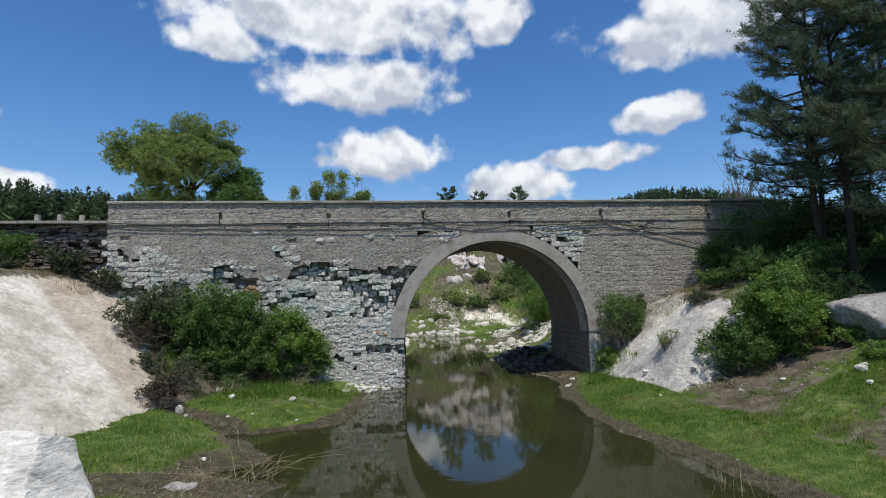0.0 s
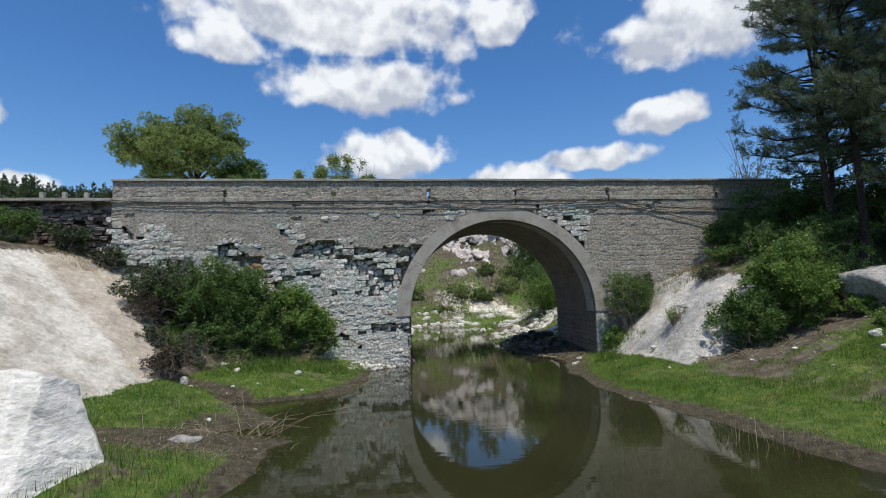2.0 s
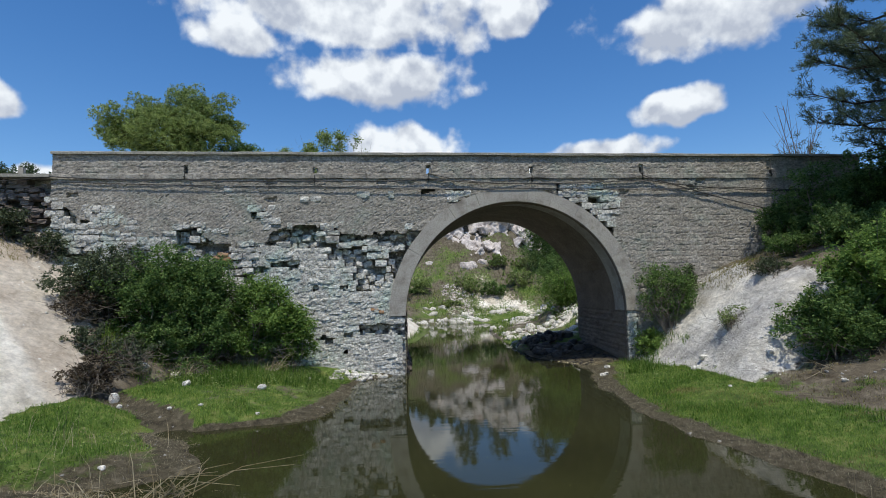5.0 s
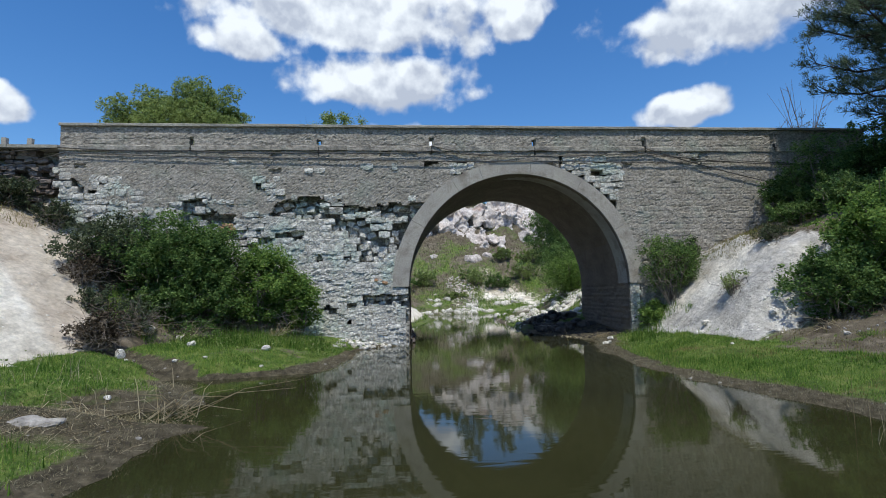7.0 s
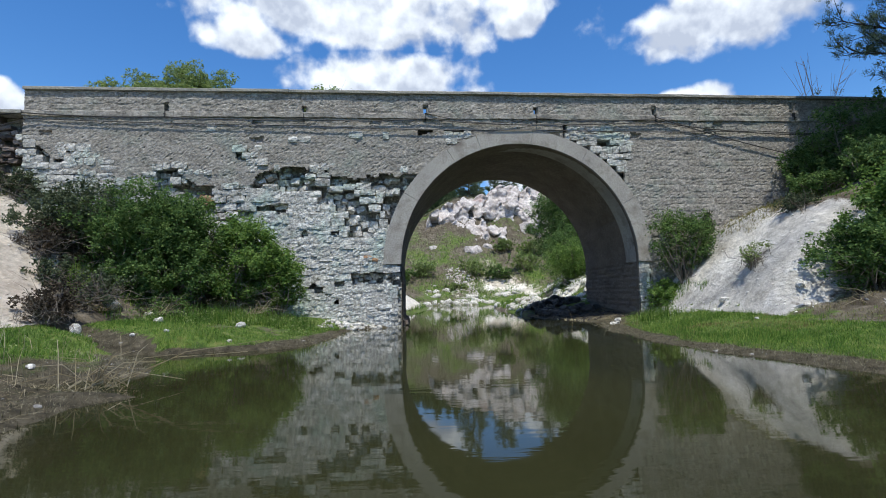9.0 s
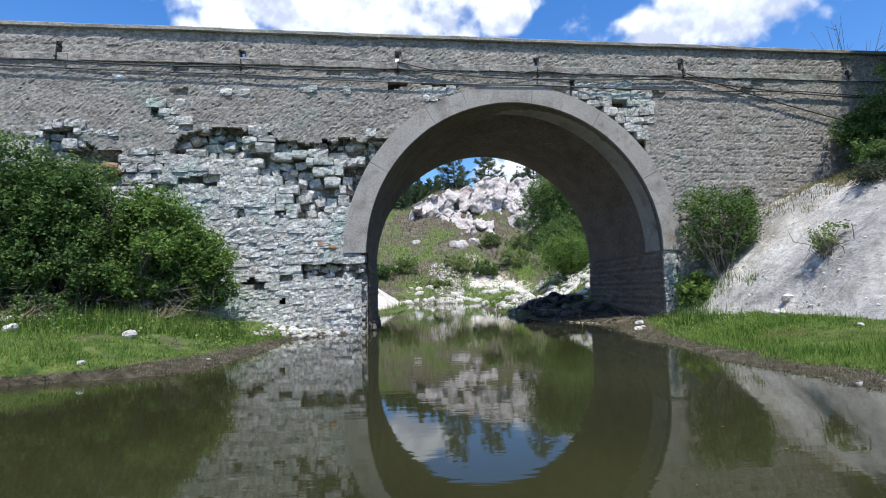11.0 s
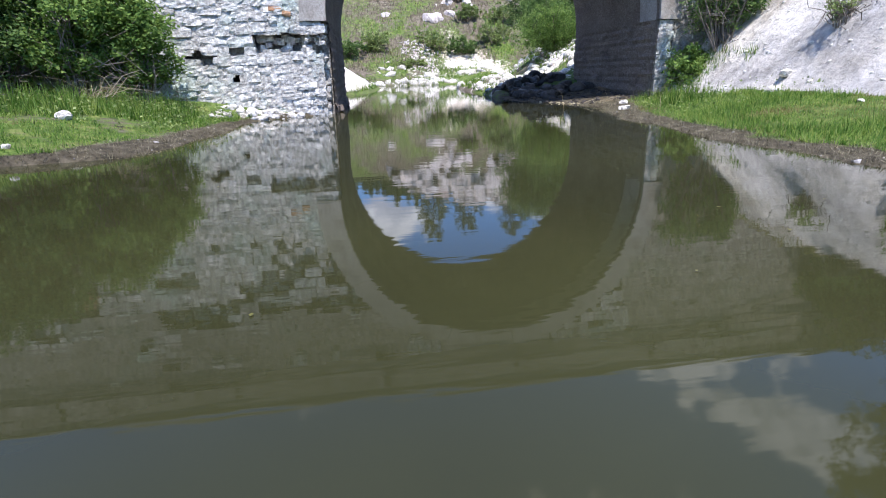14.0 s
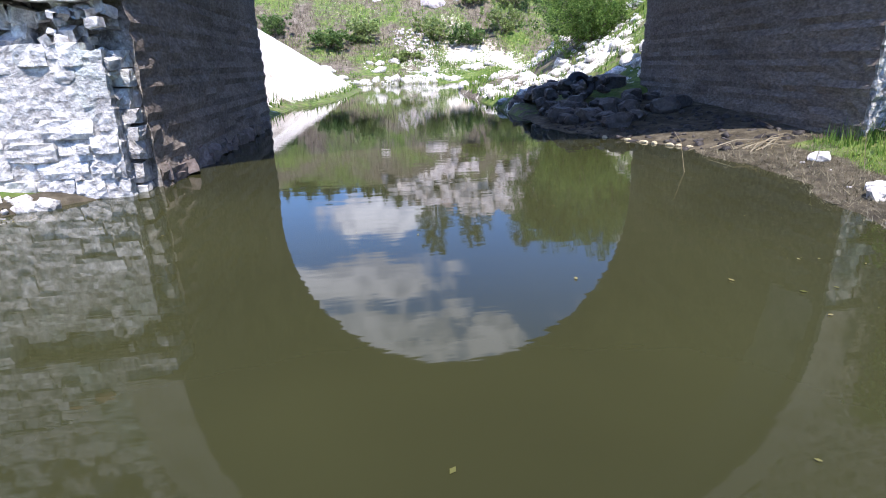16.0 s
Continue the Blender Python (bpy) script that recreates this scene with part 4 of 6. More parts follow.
def wall_stones(bridge):
    """Courses of rubble where the render is gone; the nearest are pieces of their own."""
    rng = random.Random(11)
    kinds = [stone_mesh(100 + i) for i in range(14)]
    rest = Soup()
    singles, z = 0, -0.12
    while z < 6.5:
        h = rng.uniform(0.15, 0.21) if z < 2.2 else rng.uniform(0.16, 0.25)
        x = X0 + rng.uniform(-0.2, 0.1)
        while x < X1:
            w = rng.choice((0.16, 0.22, 0.27, 0.32, 0.38, 0.46)) * rng.uniform(0.85, 1.2)
            cx, cz = x + w / 2, z + h / 2 + 0.05 * math.sin(1.3 * x + 2.0 * z) + 0.03 * math.sin(4.1 * x + 5.0 * z) + rng.uniform(-0.014, 0.014)
            x += w
            ok = bool(outside_ring(np.array(cx + (0.16 if cx < AX else -0.16)), np.array(cz), AR + 0.5))
            if not ok or float(exposed(np.array(cx), np.array(cz))) < -0.25 or cz > 6.45:
                continue
            fallen = any(a < cx < b and c < cz < d for a, b, c, d in GAPS) or float(holes_at(np.array(cx), np.array(cz))) > 0
            if fallen and rng.random() < 0.3:
                continue
            deep = rng.uniform(0.14, 0.26) if fallen else rng.choice((-0.025, -0.015, -0.01, 0.0, 0.005, 0.015)) + (0.05 if 3.4 < cz < 4.9 and cx < 1 else 0.0) * rng.random()
            size = (w * rng.uniform(0.96, 1.02), 0.34, h * rng.uniform(0.91, 1.02))
            m = Matrix.Translation((cx, 0.15 + deep, cz)) @ Euler((rng.uniform(-0.03, 0.03), rng.uniform(-0.045, 0.045), rng.uniform(-0.05, 0.05))).to_matrix().to_4x4() @ Matrix.Diagonal((*size, 1))
            if fallen:
                tumble = Euler((rng.uniform(-0.3, 0.3), rng.uniform(-0.3, 0.3), rng.uniform(-0.5, 0.5))).to_matrix().to_4x4()
                m = m @ tumble @ Matrix.Diagonal((0.85, 0.8, 0.85, 1))
            kind = rng.choice(kinds)
            if singles < 298 and -4.6 < cx < 0.5 and cz < 4.2:
                ob = new("stone", kind)
                ob.parent = bridge
                ob.matrix_basis = m
                singles += 1
            else:
                rest.add([tuple(m @ v.co) for v in kind.vertices], [tuple(p.vertices) for p in kind.polygons])
        z += h
    # the west pier's inner corner, built of blocks laid into the depth
    z = -0.1
    while z < 1.9:
        h = rng.uniform(0.14, 0.24)
        y = 0.17
        while y < 0.8:
            w = rng.uniform(0.2, 0.42)
            if not (1.42 < z + h / 2 < 1.72) and rng.random() < 0.94:
                m = Matrix.Translation((AX - AR - 0.17 - rng.uniform(0, 0.06), y + w / 2, z + h / 2)) @ Euler((rng.uniform(-0.06, 0.06), rng.uniform(-0.08, 0.08), math.pi / 2 + rng.uniform(-0.1, 0.1))).to_matrix().to_4x4() @ Matrix.Diagonal((w - 0.01, 0.36, h - 0.01, 1))
                kind = rng.choice(kinds)
                rest.add([tuple(m @ v.co) for v in kind.vertices], [tuple(p.vertices) for p in kind.polygons])
            y += w
        z += h
    # ragged footing stones along the pier's foot
    foot = Soup()
    for k in range(44):
        y, big = 0.35 + 5.6 * rng.random() ** 1.3, rng.uniform(0.10, 0.24)
        c, r = arch_at(y)
        m = Matrix.Translation((c - r + rng.uniform(-0.06, 0.07), y, rng.uniform(-0.06, 0.12))) @ Euler((rng.uniform(-0.3, 0.3), rng.uniform(-0.3, 0.3), math.pi / 2 + rng.uniform(-0.4, 0.4))).to_matrix().to_4x4() @ Matrix.Diagonal((big * 1.5, big, big * 0.9, 1))
        kind = rng.choice(kinds)
        foot.add([tuple(m @ v.co) for v in kind.vertices], [tuple(p.vertices) for p in kind.polygons])
    foot.object("footing", DARKSTONE, bridge, "dark damp footing stones at the pier's waterline")["kind"] = "stuff"
    # broken corner of the pier: loose stones at all angles
    for k in range(60):
        big = rng.uniform(0.05, 0.11)
        m = Matrix.Translation((rng.uniform(-0.72, -0.28), rng.uniform(0.0, 0.3), rng.uniform(0.05, 1.9))) @ Euler((rng.uniform(-0.5, 0.5), rng.uniform(-0.5, 0.5), rng.uniform(0, 6.28))).to_matrix().to_4x4() @ Matrix.Diagonal((big * 1.5, big * 1.2, big, 1))
        kind = rng.choice(kinds)
        rest.add([tuple(m @ v.co) for v in kind.vertices], [tuple(p.vertices) for p in kind.polygons])
    for a, b, c, d in GAPS:
        for k in range(int(26 * (b - a) * (d - c)) + 3):
            big = rng.uniform(0.06, 0.15)
            m = Matrix.Translation((rng.uniform(a, b), rng.uniform(0.26, 0.5), rng.uniform(c, d))) @ Euler((rng.uniform(-0.5, 0.5), rng.uniform(-0.4, 0.4), rng.uniform(0, 6.28))).to_matrix().to_4x4() @ Matrix.Diagonal((big * 1.6, big * 1.4, big, 1))
            kind = rng.choice(kinds)
            rest.add([tuple(m @ v.co) for v in kind.vertices], [tuple(p.vertices) for p in kind.polygons])
    # a few orange bricks used to patch the wall
    for x, z, w, h, turn in ((-6.14, 4.08, 0.34, 0.16, 0.1), (-6.02, 3.93, 0.28, 0.13, -0.25), (-6.34, 3.98, 0.2, 0.13, 0.2), (-1.25, 2.20, 0.26, 0.12, 0.05), (-1.02, 2.12, 0.18, 0.11, 0.2)):
        ob = new("brick", kinds[0].copy())
        ob.data.materials[0] = BRICK
        ob.parent = bridge
        ob["label"] = "crumbling orange brick in the wall"
        ob.matrix_basis = Matrix.Translation((x, 0.10, z)) @ Euler((0.1, turn, 0.08)).to_matrix().to_4x4() @ Matrix.Diagonal((w, 0.28, h, 1))
    ob = rest.object("stonework", STONE, bridge, "pale grey-green rubble stones with open joints")
    ob["kind"] = "stuff"


def west_wing(wing):
    """The ruined lower wall west of the parapet, darker, under a thin slab with stubs."""
    rng = random.Random(23)
    s = Soup()
    s.box(-19.0, X0 + 0.25, 0.42, 1.2, 3.0, 6.58)
    s.object("core", CORE, wing)
    kinds = [stone_mesh(300 + i) for i in range(8)]
    z, count = 3.6, 0
    while z < 6.5:
        h = rng.uniform(0.12, 0.2)
        x = -18.5
        while x < X0:
            w = rng.uniform(0.18, 0.42)
            cx = x + w / 2
            x += w
            if rng.random() < 0.2:
                continue
            m = Matrix.Translation((cx, 0.27 + rng.uniform(0, 0.14), z + h / 2)) @ Euler((rng.uniform(-0.2, 0.2), rng.uniform(-0.15, 0.15), rng.uniform(-0.2, 0.2))).to_matrix().to_4x4() @ Matrix.Diagonal((w - 0.02, 0.36, h - 0.015, 1))
            ob = new("stone", rng.choice(kinds))
            ob.parent, ob.matrix_basis = wing, m
            count += 1
        z += h
    for ob in wing.children:
        if ob.name.startswith("stone"):
            ob.data.materials[0] = DARKSTONE
    slab = Soup()
    for i in range(5):
        a = -19.0 + i * 1.52
        slab.box(a, a + 1.5, -0.12 + 0.03 * rng.random(), 0.7, 6.60 + 0.03 * rng.random(), 6.70 + 0.02 * rng.random())
    slab.object("slab", COPING, wing, "cracked thin concrete slab along the wall top")
    for x in (-12.33, -13.1, -13.87, -15.4, -17.0):
        p = Soup()
        p.box(x - 0.07, x + 0.07, 0.0, 0.14, 6.70, 6.93 + 0.04 * rng.random())
        p.object("stub_post", CONCRETE, wing, "short broken concrete stub post")


DARKSTONE = surface("dark_rubble", [(0.085, 0.066, 0.056), (0.17, 0.14, 0.122), (0.29, 0.25, 0.225)], 3.0, 22, 0.95, 0.9, 0.02, per_object=0.25)

bridge = thing("stone_bridge", (0, 0, 0), "old single-arch rubble stone bridge with peeling grey render", "bridge")
bridge_body(bridge)
arch_ring(bridge)
render_skin(bridge)
parapet(bridge)
wing = thing("retaining_wall", (0, 0, 0), "ruined dark rubble retaining wall beside the bridge", "wall")
west_wing(wing)

# ---------------------------------------------------------------- plants


def quads_object(name, centers, sizes, normals_up, material, parent=None, label="", seed=0, slim=0.5, fold=0.25):
    """Many small leaves: one four-cornered blade a centre, turned at random."""
    rng = np.random.RandomState(seed)
    n = len(centers)
    a = rng.normal(size=(n, 3))
    a[:, 2] = a[:, 2] * 0.6 + 0.15
    a /= np.linalg.norm(a, axis=1, keepdims=True)
    up = rng.normal(size=(n, 3)) * (1 - normals_up) + np.array([0, -0.2, 1.0]) * normals_up
    b = np.cross(a, up)
    b /= np.linalg.norm(b, axis=1, keepdims=True) + 1e-9
    c = np.cross(a, b)
    s = np.asarray(sizes).reshape(-1, 1)
    p0 = centers - a * s * 0.5
    p2 = centers + a * s * 0.5
    p1 = centers + b * s * slim * 0.5 + c * s * fold * 0.3
    p3 = centers - b * s * slim * 0.5 + c * s * fold * 0.3
    co = np.stack([p0, p1, p2, p3], 1).reshape(-1, 3)
    return raw_object(name, co, np.arange(4 * n).reshape(n, 4), material, parent, label)


def raw_object(name, co, polys, material, parent=None, label=""):
    """A mesh straight from arrays; all faces have the same number of corners."""
    k = polys.shape[1]
    me = bpy.data.meshes.new(name)
    me.vertices.add(len(co))
    me.vertices.foreach_set("co", np.ascontiguousarray(co, dtype=np.float32).ravel())
    me.loops.add(polys.size)
    me.loops.foreach_set("vertex_index", np.ascontiguousarray(polys, dtype=np.int32).ravel())
    me.polygons.add(len(polys))
    me.polygons.foreach_set("loop_start", np.arange(0, polys.size, k, dtype=np.int32))
    me.update(calc_edges=True)
    me.materials.append(material)
    ob = new(name, me)
    if parent is not None:
        ob.parent = parent
    if label:
        ob["label"] = label
    return ob


def clump_points(rng, blobs, n, cluster=22, spread=0.16):
    """Points in small clusters over lumpy blobs (centre, radii): dense near the skin, with gaps."""
    blobs = np.array(blobs, dtype=float)
    vol = blobs[:, 3] * blobs[:, 4] * blobs[:, 5]
    pick = rng.choice(len(blobs), size=max(1, n // cluster), p=vol / vol.sum())
    d = rng.normal(size=(len(pick), 3))
    d /= np.linalg.norm(d, axis=1, keepdims=True)
    r = rng.rand(len(pick), 1) ** 0.32
    c = blobs[pick, :3] + d * r * blobs[pick, 3:]
    pts = np.repeat(c, cluster, axis=0)
    return pts + rng.normal(size=pts.shape) * spread


def bush(name, place, width, deep, tall, label, n=9000, leaf=0.06, material=None, seed=1, stems=16, dead=0.0, group="", bare_low=0.0):
    """A shrub: stems from one root, and a crown of small leaves in uneven clumps."""
    rng = np.random.RandomState(seed)
    e = thing(name, place, label, "bush" if "shrub" not in name else "shrub", group)
    s = Soup()
    blobs = []
    for i in range(stems):
        a = rng.rand() * 6.283
        k = rng.rand() ** 0.6
        tip = np.array([math.cos(a) * width * 0.47 * k, math.sin(a) * deep * 0.47 * k, tall * (0.55 + 0.40 * rng.rand()) * (1 - 0.42 * k * k)])
        mid = tip * np.array([0.45, 0.45, 0.55]) + rng.normal(size=3) * 0.05 * tall
        s.tube([(0.1 * math.cos(a), 0.1 * math.sin(a), -0.15), tuple(mid), tuple(tip)], [0.014 * tall ** 0.5, 0.010 * tall ** 0.5, 0.004], 5)
        for _ in range(2):
            t2 = mid + (tip - mid) * rng.rand() + rng.normal(size=3) * 0.13 * tall
            s.tube([tuple(mid), tuple(t2)], [0.010, 0.003], 4)
        rr = (0.17 + 0.12 * rng.rand()) * min(width, 1.3 * deep, 1.4 * tall)
        blobs.append((*(tip * np.array([1, 1, 0.96])), rr * 1.2, rr, rr * 0.8))
        if rng.rand() > bare_low:
            blobs.append((*(mid + rng.normal(size=3) * 0.1), rr * 1.1, rr, rr * 0.8))
    s.object("branchwork", TWIG, e, "thin grey branches")["kind"] = "stuff"
    pts = clump_points(rng, blobs, n, 40, 0.04 + 0.012 * tall)
    pts = pts[pts[:, 2] > 0.02]
    quads_object("foliage", pts, leaf * (0.6 + 0.8 * rng.rand(len(pts))), 0.35, material or LEAF, e, "", seed, 0.55)
    if dead:
        t = Soup()
        for i in range(int(60 * dead)):
            a, r = rng.rand() * 6.283, rng.rand()
            p = np.array([math.cos(a) * r * width * 0.5, math.sin(a) * r * deep * 0.5 - 0.1, 0.05 + 0.4 * tall * rng.rand()])
            q = p + rng.normal(size=3) * np.array([0.35, 0.25, 0.25])
            t.tube([tuple(p), tuple((p + q) / 2 + rng.normal(size=3) * 0.06), tuple(q)], [0.008, 0.006, 0.002], 4)
        t.object("twig_tangle", TWIG, e, "bare grey dead twigs")["kind"] = "stuff"
    return e


def pine_parts(seed, tall, bare, reach, per=13, coarse=1.0):
    """A tall pine: bent trunk, whorls of limbs, and tufts of needles along their ends."""
    rng = np.random.RandomState(seed)
    e = thing("pine_tree", (0, 0, 0), "tall dark green pine with a bare lower trunk", "tree", "pines beside the bridge")
    s = Soup()
    bend = rng.normal(size=2) * 0.35
    at = lambda z: np.array([bend[0] * (z / tall) ** 2 + 0.12 * math.sin(z * 0.5 + seed), bend[1] * (z / tall) + 0.1 * math.cos(z * 0.4 + seed), z])
    zs = [0, 0.5, 1.5, 3, 5, 7, 9, 11, 13, 15]
    zs = [z for z in zs if z < tall] + [tall]
    s.tube([tuple(at(z)) if z else (0, 0, -0.4) for z in zs], [0.125 * (1 - 0.92 * z / tall) + (0.05 if z == 0 else 0) for z in zs], 9)
    s.object("trunk", BARK, e, "rough grey-brown bark", smooth=True)
    limbs, tuft = Soup(), []
    z = bare
    while z < tall - 0.3:
        k = (z - bare) / (tall - bare)
        out = reach * (0.75 + 0.35 * min(1, k * 4.0)) * (1 - k) ** 0.75 + 0.3
        for _ in range(rng.randint(2, 5)):
            a = rng.rand() * 6.283
            length = out * (0.5 + 0.55 * rng.rand())
            rise = length * (0.22 + 0.45 * k + 0.16 * rng.normal())
            p0 = at(z + rng.rand() * 0.3)
            dirv = np.array([math.cos(a), math.sin(a), 0])
            p1 = p0 + dirv * length * 0.55 + np.array([0, 0, rise * 0.3 - 0.06 * length])
            p2 = p0 + dirv * length + np.array([0, 0, rise])
            limbs.tube([tuple(p0), tuple(p1), tuple(p2)], [0.03 + 0.010 * length, 0.018 + 0.005 * length, 0.008], 5)
            side = np.array([-dirv[1], dirv[0], 0])
            for i in range(int(4 + 4.2 * length)):
                t = 0.30 + 0.70 * rng.rand() ** 0.8
                base = p0 + (p1 - p0) * t / 0.55 if t < 0.55 else p1 + (p2 - p1) * (t - 0.55) / 0.45
                twig = dirv * (0.25 + 0.3 * rng.rand()) + side * rng.normal() * 0.42 * (0.35 + 0.3 * length) + np.array([0, 0, 0.02 + 0.42 * rng.rand()])
                q = base + twig
                limbs.tube([tuple(base), tuple(base + twig * 0.6 - np.array([0, 0, 0.05])), tuple(q)], [0.013, 0.009, 0.005], 4)
                for j in range(5):
                    c = base + twig * (0.45 + 0.14 * j) + rng.normal(size=3) * 0.055
                    tuft.append((*c, 0.11 + 0.05 * rng.rand(), *(twig / np.linalg.norm(twig))))
        z += 0.36 + 0.26 * rng.rand()
    # a few dead limbs low on the trunk
    for _ in range(7):
        zz, a = bare * (0.45 + 0.5 * rng.rand()), rng.rand() * 6.283
        p0 = at(zz)
        p2 = p0 + np.array([math.cos(a), math.sin(a), 0.1 * rng.normal()]) * (0.7 + 1.2 * rng.rand())
        limbs.tube([tuple(p0), tuple((p0 + p2) / 2 + np.array([0, 0, 0.1])), tuple(p2)], [0.03, 0.018, 0.005], 5)
    limbs.object("branchwork", BARK, e, "dark crooked limbs")["kind"] = "stuff"
    tuft = np.array(tuft)
    n = len(tuft) * per
    c = np.repeat(tuft[:, :3], per, axis=0)
    ln = coarse * np.repeat(tuft[:, 3], per)[:, None] * (0.8 + 0.5 * rng.rand(n, 1))
    d = rng.normal(size=(n, 3)) * 0.75 + np.repeat(tuft[:, 4:7], per, axis=0) * 0.7 + np.array([0, 0, 0.45])
    d /= np.linalg.norm(d, axis=1, keepdims=True)
    w = np.cross(d, rng.normal(size=(n, 3)))
    w /= np.linalg.norm(w, axis=1, keepdims=True)
    c = c + rng.normal(size=(n, 3)) * 0.045
    co = np.stack([c - w * 0.0095 * coarse, c + w * 0.0095 * coarse, c + d * ln * 1.2], 1).reshape(-1, 3)
    raw_object("needles", co, np.arange(3 * n).reshape(n, 3), NEEDLE, e, "dense tufts of dark green needles")
    return e


def leaf_tree(place, lobes, label, seed, n, leaf, material, fork, trunk=0.28, sub=10):
    """A broad tree: forked trunk, a limb to each lobe, and each lobe a heap of leafy lumps."""
    rng = np.random.RandomState(seed)
    e = thing("tree", place, label, "tree")
    s = Soup()
    base = np.array(fork, dtype=float)
    s.tube([(0, 0, -0.5), tuple(base * 0.5 + np.array([0.12, 0, 0])), tuple(base)], [trunk * 1.25, trunk, trunk * 0.85], 9)
    blobs = []
    for x, y, z, r in lobes:
        tip = np.array([x, y, z])
        mid = base + (tip - base) * 0.55 + rng.normal(size=3) * 0.12 * r + np.array([0, 0, 0.15 * r])
        s.tube([tuple(base), tuple(mid), tuple(tip)], [trunk * 0.5, trunk * 0.3, trunk * 0.1], 6)
        for _ in range(sub):
            d = rng.normal(size=3)
            d /= np.linalg.norm(d)
            q = tip + d * r * (0.45 + 0.38 * rng.rand()) * np.array([1.0, 0.9, 0.85])
            s.tube([tuple(mid + (tip - mid) * 0.7), tuple(q)], [trunk * 0.12, trunk * 0.04], 4)
            rr = r * (0.30 + 0.16 * rng.rand())
            blobs.append((*q, rr * 1.15, rr * 1.1, rr * 0.8))
    s.object("trunk", BARK, e, "grey-brown forked trunk and limbs", smooth=True)
    pts = clump_points(rng, blobs, n, 14, 0.6 * leaf)
    quads_object("crown", pts, leaf * (0.6 + 0.8 * rng.rand(len(pts))), 0.45, material, e, "", seed, 0.6)
    return e


# pines on the east bank
first = pine_parts(3, 15.0, 2.9, 3.1, 15)
second = pine_parts(9, 16.0, 3.4, 2.7, 15)
# trunks at (17.8, -7.2) and (15.6, -7.8) are out of view, added to cast shade
spots = [(first, 14.9, -4.2, 0, 1.0), (second, 15.2, -5.1, 40, 1.0), (first, 16.6, -2.6, 130, 0.95), (second, 18.4, -5.4, 200, 1.08), (first, 20.5, -2.6, 60, 1.0), (first, 17.8, -7.2, 220, 0.95), (second, 21.5, -5.6, 10, 1.0), (first, 15.6, -7.8, 100, 1.0)]
for i, (src, x, y, turn, k) in enumerate(spots):
    m = pose(x, y, ground_at(x, y), 0, 0, turn)
    if i < 2:
        src.matrix_basis = m
    else:
        src_copy = copy_thing(src, m)
        src_copy.scale = (k, k, k)

far_pine = pine_parts(21, 9.0, 0.8, 3.2, 9, 2.0)
far_pine.matrix_basis = pose(9.6, 49.0, ground_at(9.6, 49.0) - 0.8)
far_pine.scale = (0.75, 0.75, 0.68)
far_pine["label"], far_pine["group"] = "young dark green pine above the crag", "pines above the crag"

# shrubs along the west bank


DRYGRASS = surface("yellowed_grass", [(0.11, 0.12, 0.03), (0.20, 0.19, 0.065), (0.32, 0.28, 0.13)], 0.8, 6, 0.7, 0, island=0.35, spec=0.2, through_light=0.45)
LITTER = surface("shore_litter", [(0.07, 0.062, 0.036), (0.15, 0.135, 0.085), (0.29, 0.265, 0.18)], 2, 10, 0.85, 0, island=0.5, spec=0.2, through_light=0.2)
DEADLEAF = surface("dead_leaves", [(0.03, 0.023, 0.016), (0.062, 0.048, 0.033), (0.11, 0.088, 0.06)], 2, 10, 0.8, 0, island=0.4, spec=0.2, through_light=0.2)


def on_bank(name, x, y, width, deep, tall, label, n, leaf, material, seed, stems, dead_part=0.0, bare_low=0.0):
    return bush(name, (x, y, ground_at(x, y) - 0.1), width, deep, tall, label, int(0.9 * n), 1.5 * leaf, material, seed, stems, dead_part, "", bare_low)


on_bank("bush", -9.0, -1.5, 2.5, 1.9, 2.3, "dense grey-green bush with dead twigs below", 20000, 0.05, LEAF_GREY, 5, 26, 1.2, 0.5)
on_bank("bush", -7.6, -1.5, 2.8, 2.1, 3.2, "dense green bush against the bridge wall", 28000, 0.052, LEAF, 6, 30, 1.5, 0.35)
on_bank("bush", -6.2, -1.2, 2.5, 1.9, 3.7, "tall green bush against the bridge wall", 30000, 0.054, LEAF, 9, 32, 1.6, 0.45)
on_bank("bush", -4.8, -1.0, 2.5, 1.5, 3.2, "dense green bush against the bridge wall", 24000, 0.052, LEAF_MID, 7, 28, 1.8, 0.65)
on_bank("bush", -3.8, -0.9, 1.5, 1.4, 2.2, "green bush with bright shoots by the wall", 12000, 0.052, LEAF_MID, 10, 20, 1.0, 0.65)
on_bank("bush", -7.2, -2.1, 1.7, 1.0, 1.3, "low green bush in front of the thicket", 11000, 0.052, LEAF, 45, 20, 0.8)
on_bank("bush", -9.3, -2.3, 1.5, 1.1, 1.1, "half-dead brown bush on the chalk slope", 3200, 0.045, DEADLEAF, 8, 26, 2.5)
on_bank("bush", -7.75, -4.6, 1.1, 1.0, 0.95, "half-dead dark brown bush at the slope's foot", 4200, 0.045, DEADLEAF, 11, 30, 3.0)
on_bank("shrub", -8.5, -3.2, 1.0, 0.8, 0.75, "small grey-green shrub on the slope's edge", 3000, 0.045, LEAF_GREY, 12, 14, 0.6)
on_bank("bush", -7.6, -3.2, 1.6, 1.2, 1.1, "bare grey thicket below the green bush", 2600, 0.045, LEAF_GREY, 13, 30, 3.0)
on_bank("bush", -6.5, -2.2, 1.6, 0.8, 0.8, "bare grey thicket below the green bush", 2200, 0.045, LEAF, 14, 26, 3.5)
on_bank("shrub", -14.6, -0.9, 2.4, 1.5, 1.6, "green shrub at the foot of the ruined wall", 14000, 0.05, LEAF, 15, 16, 0.2)
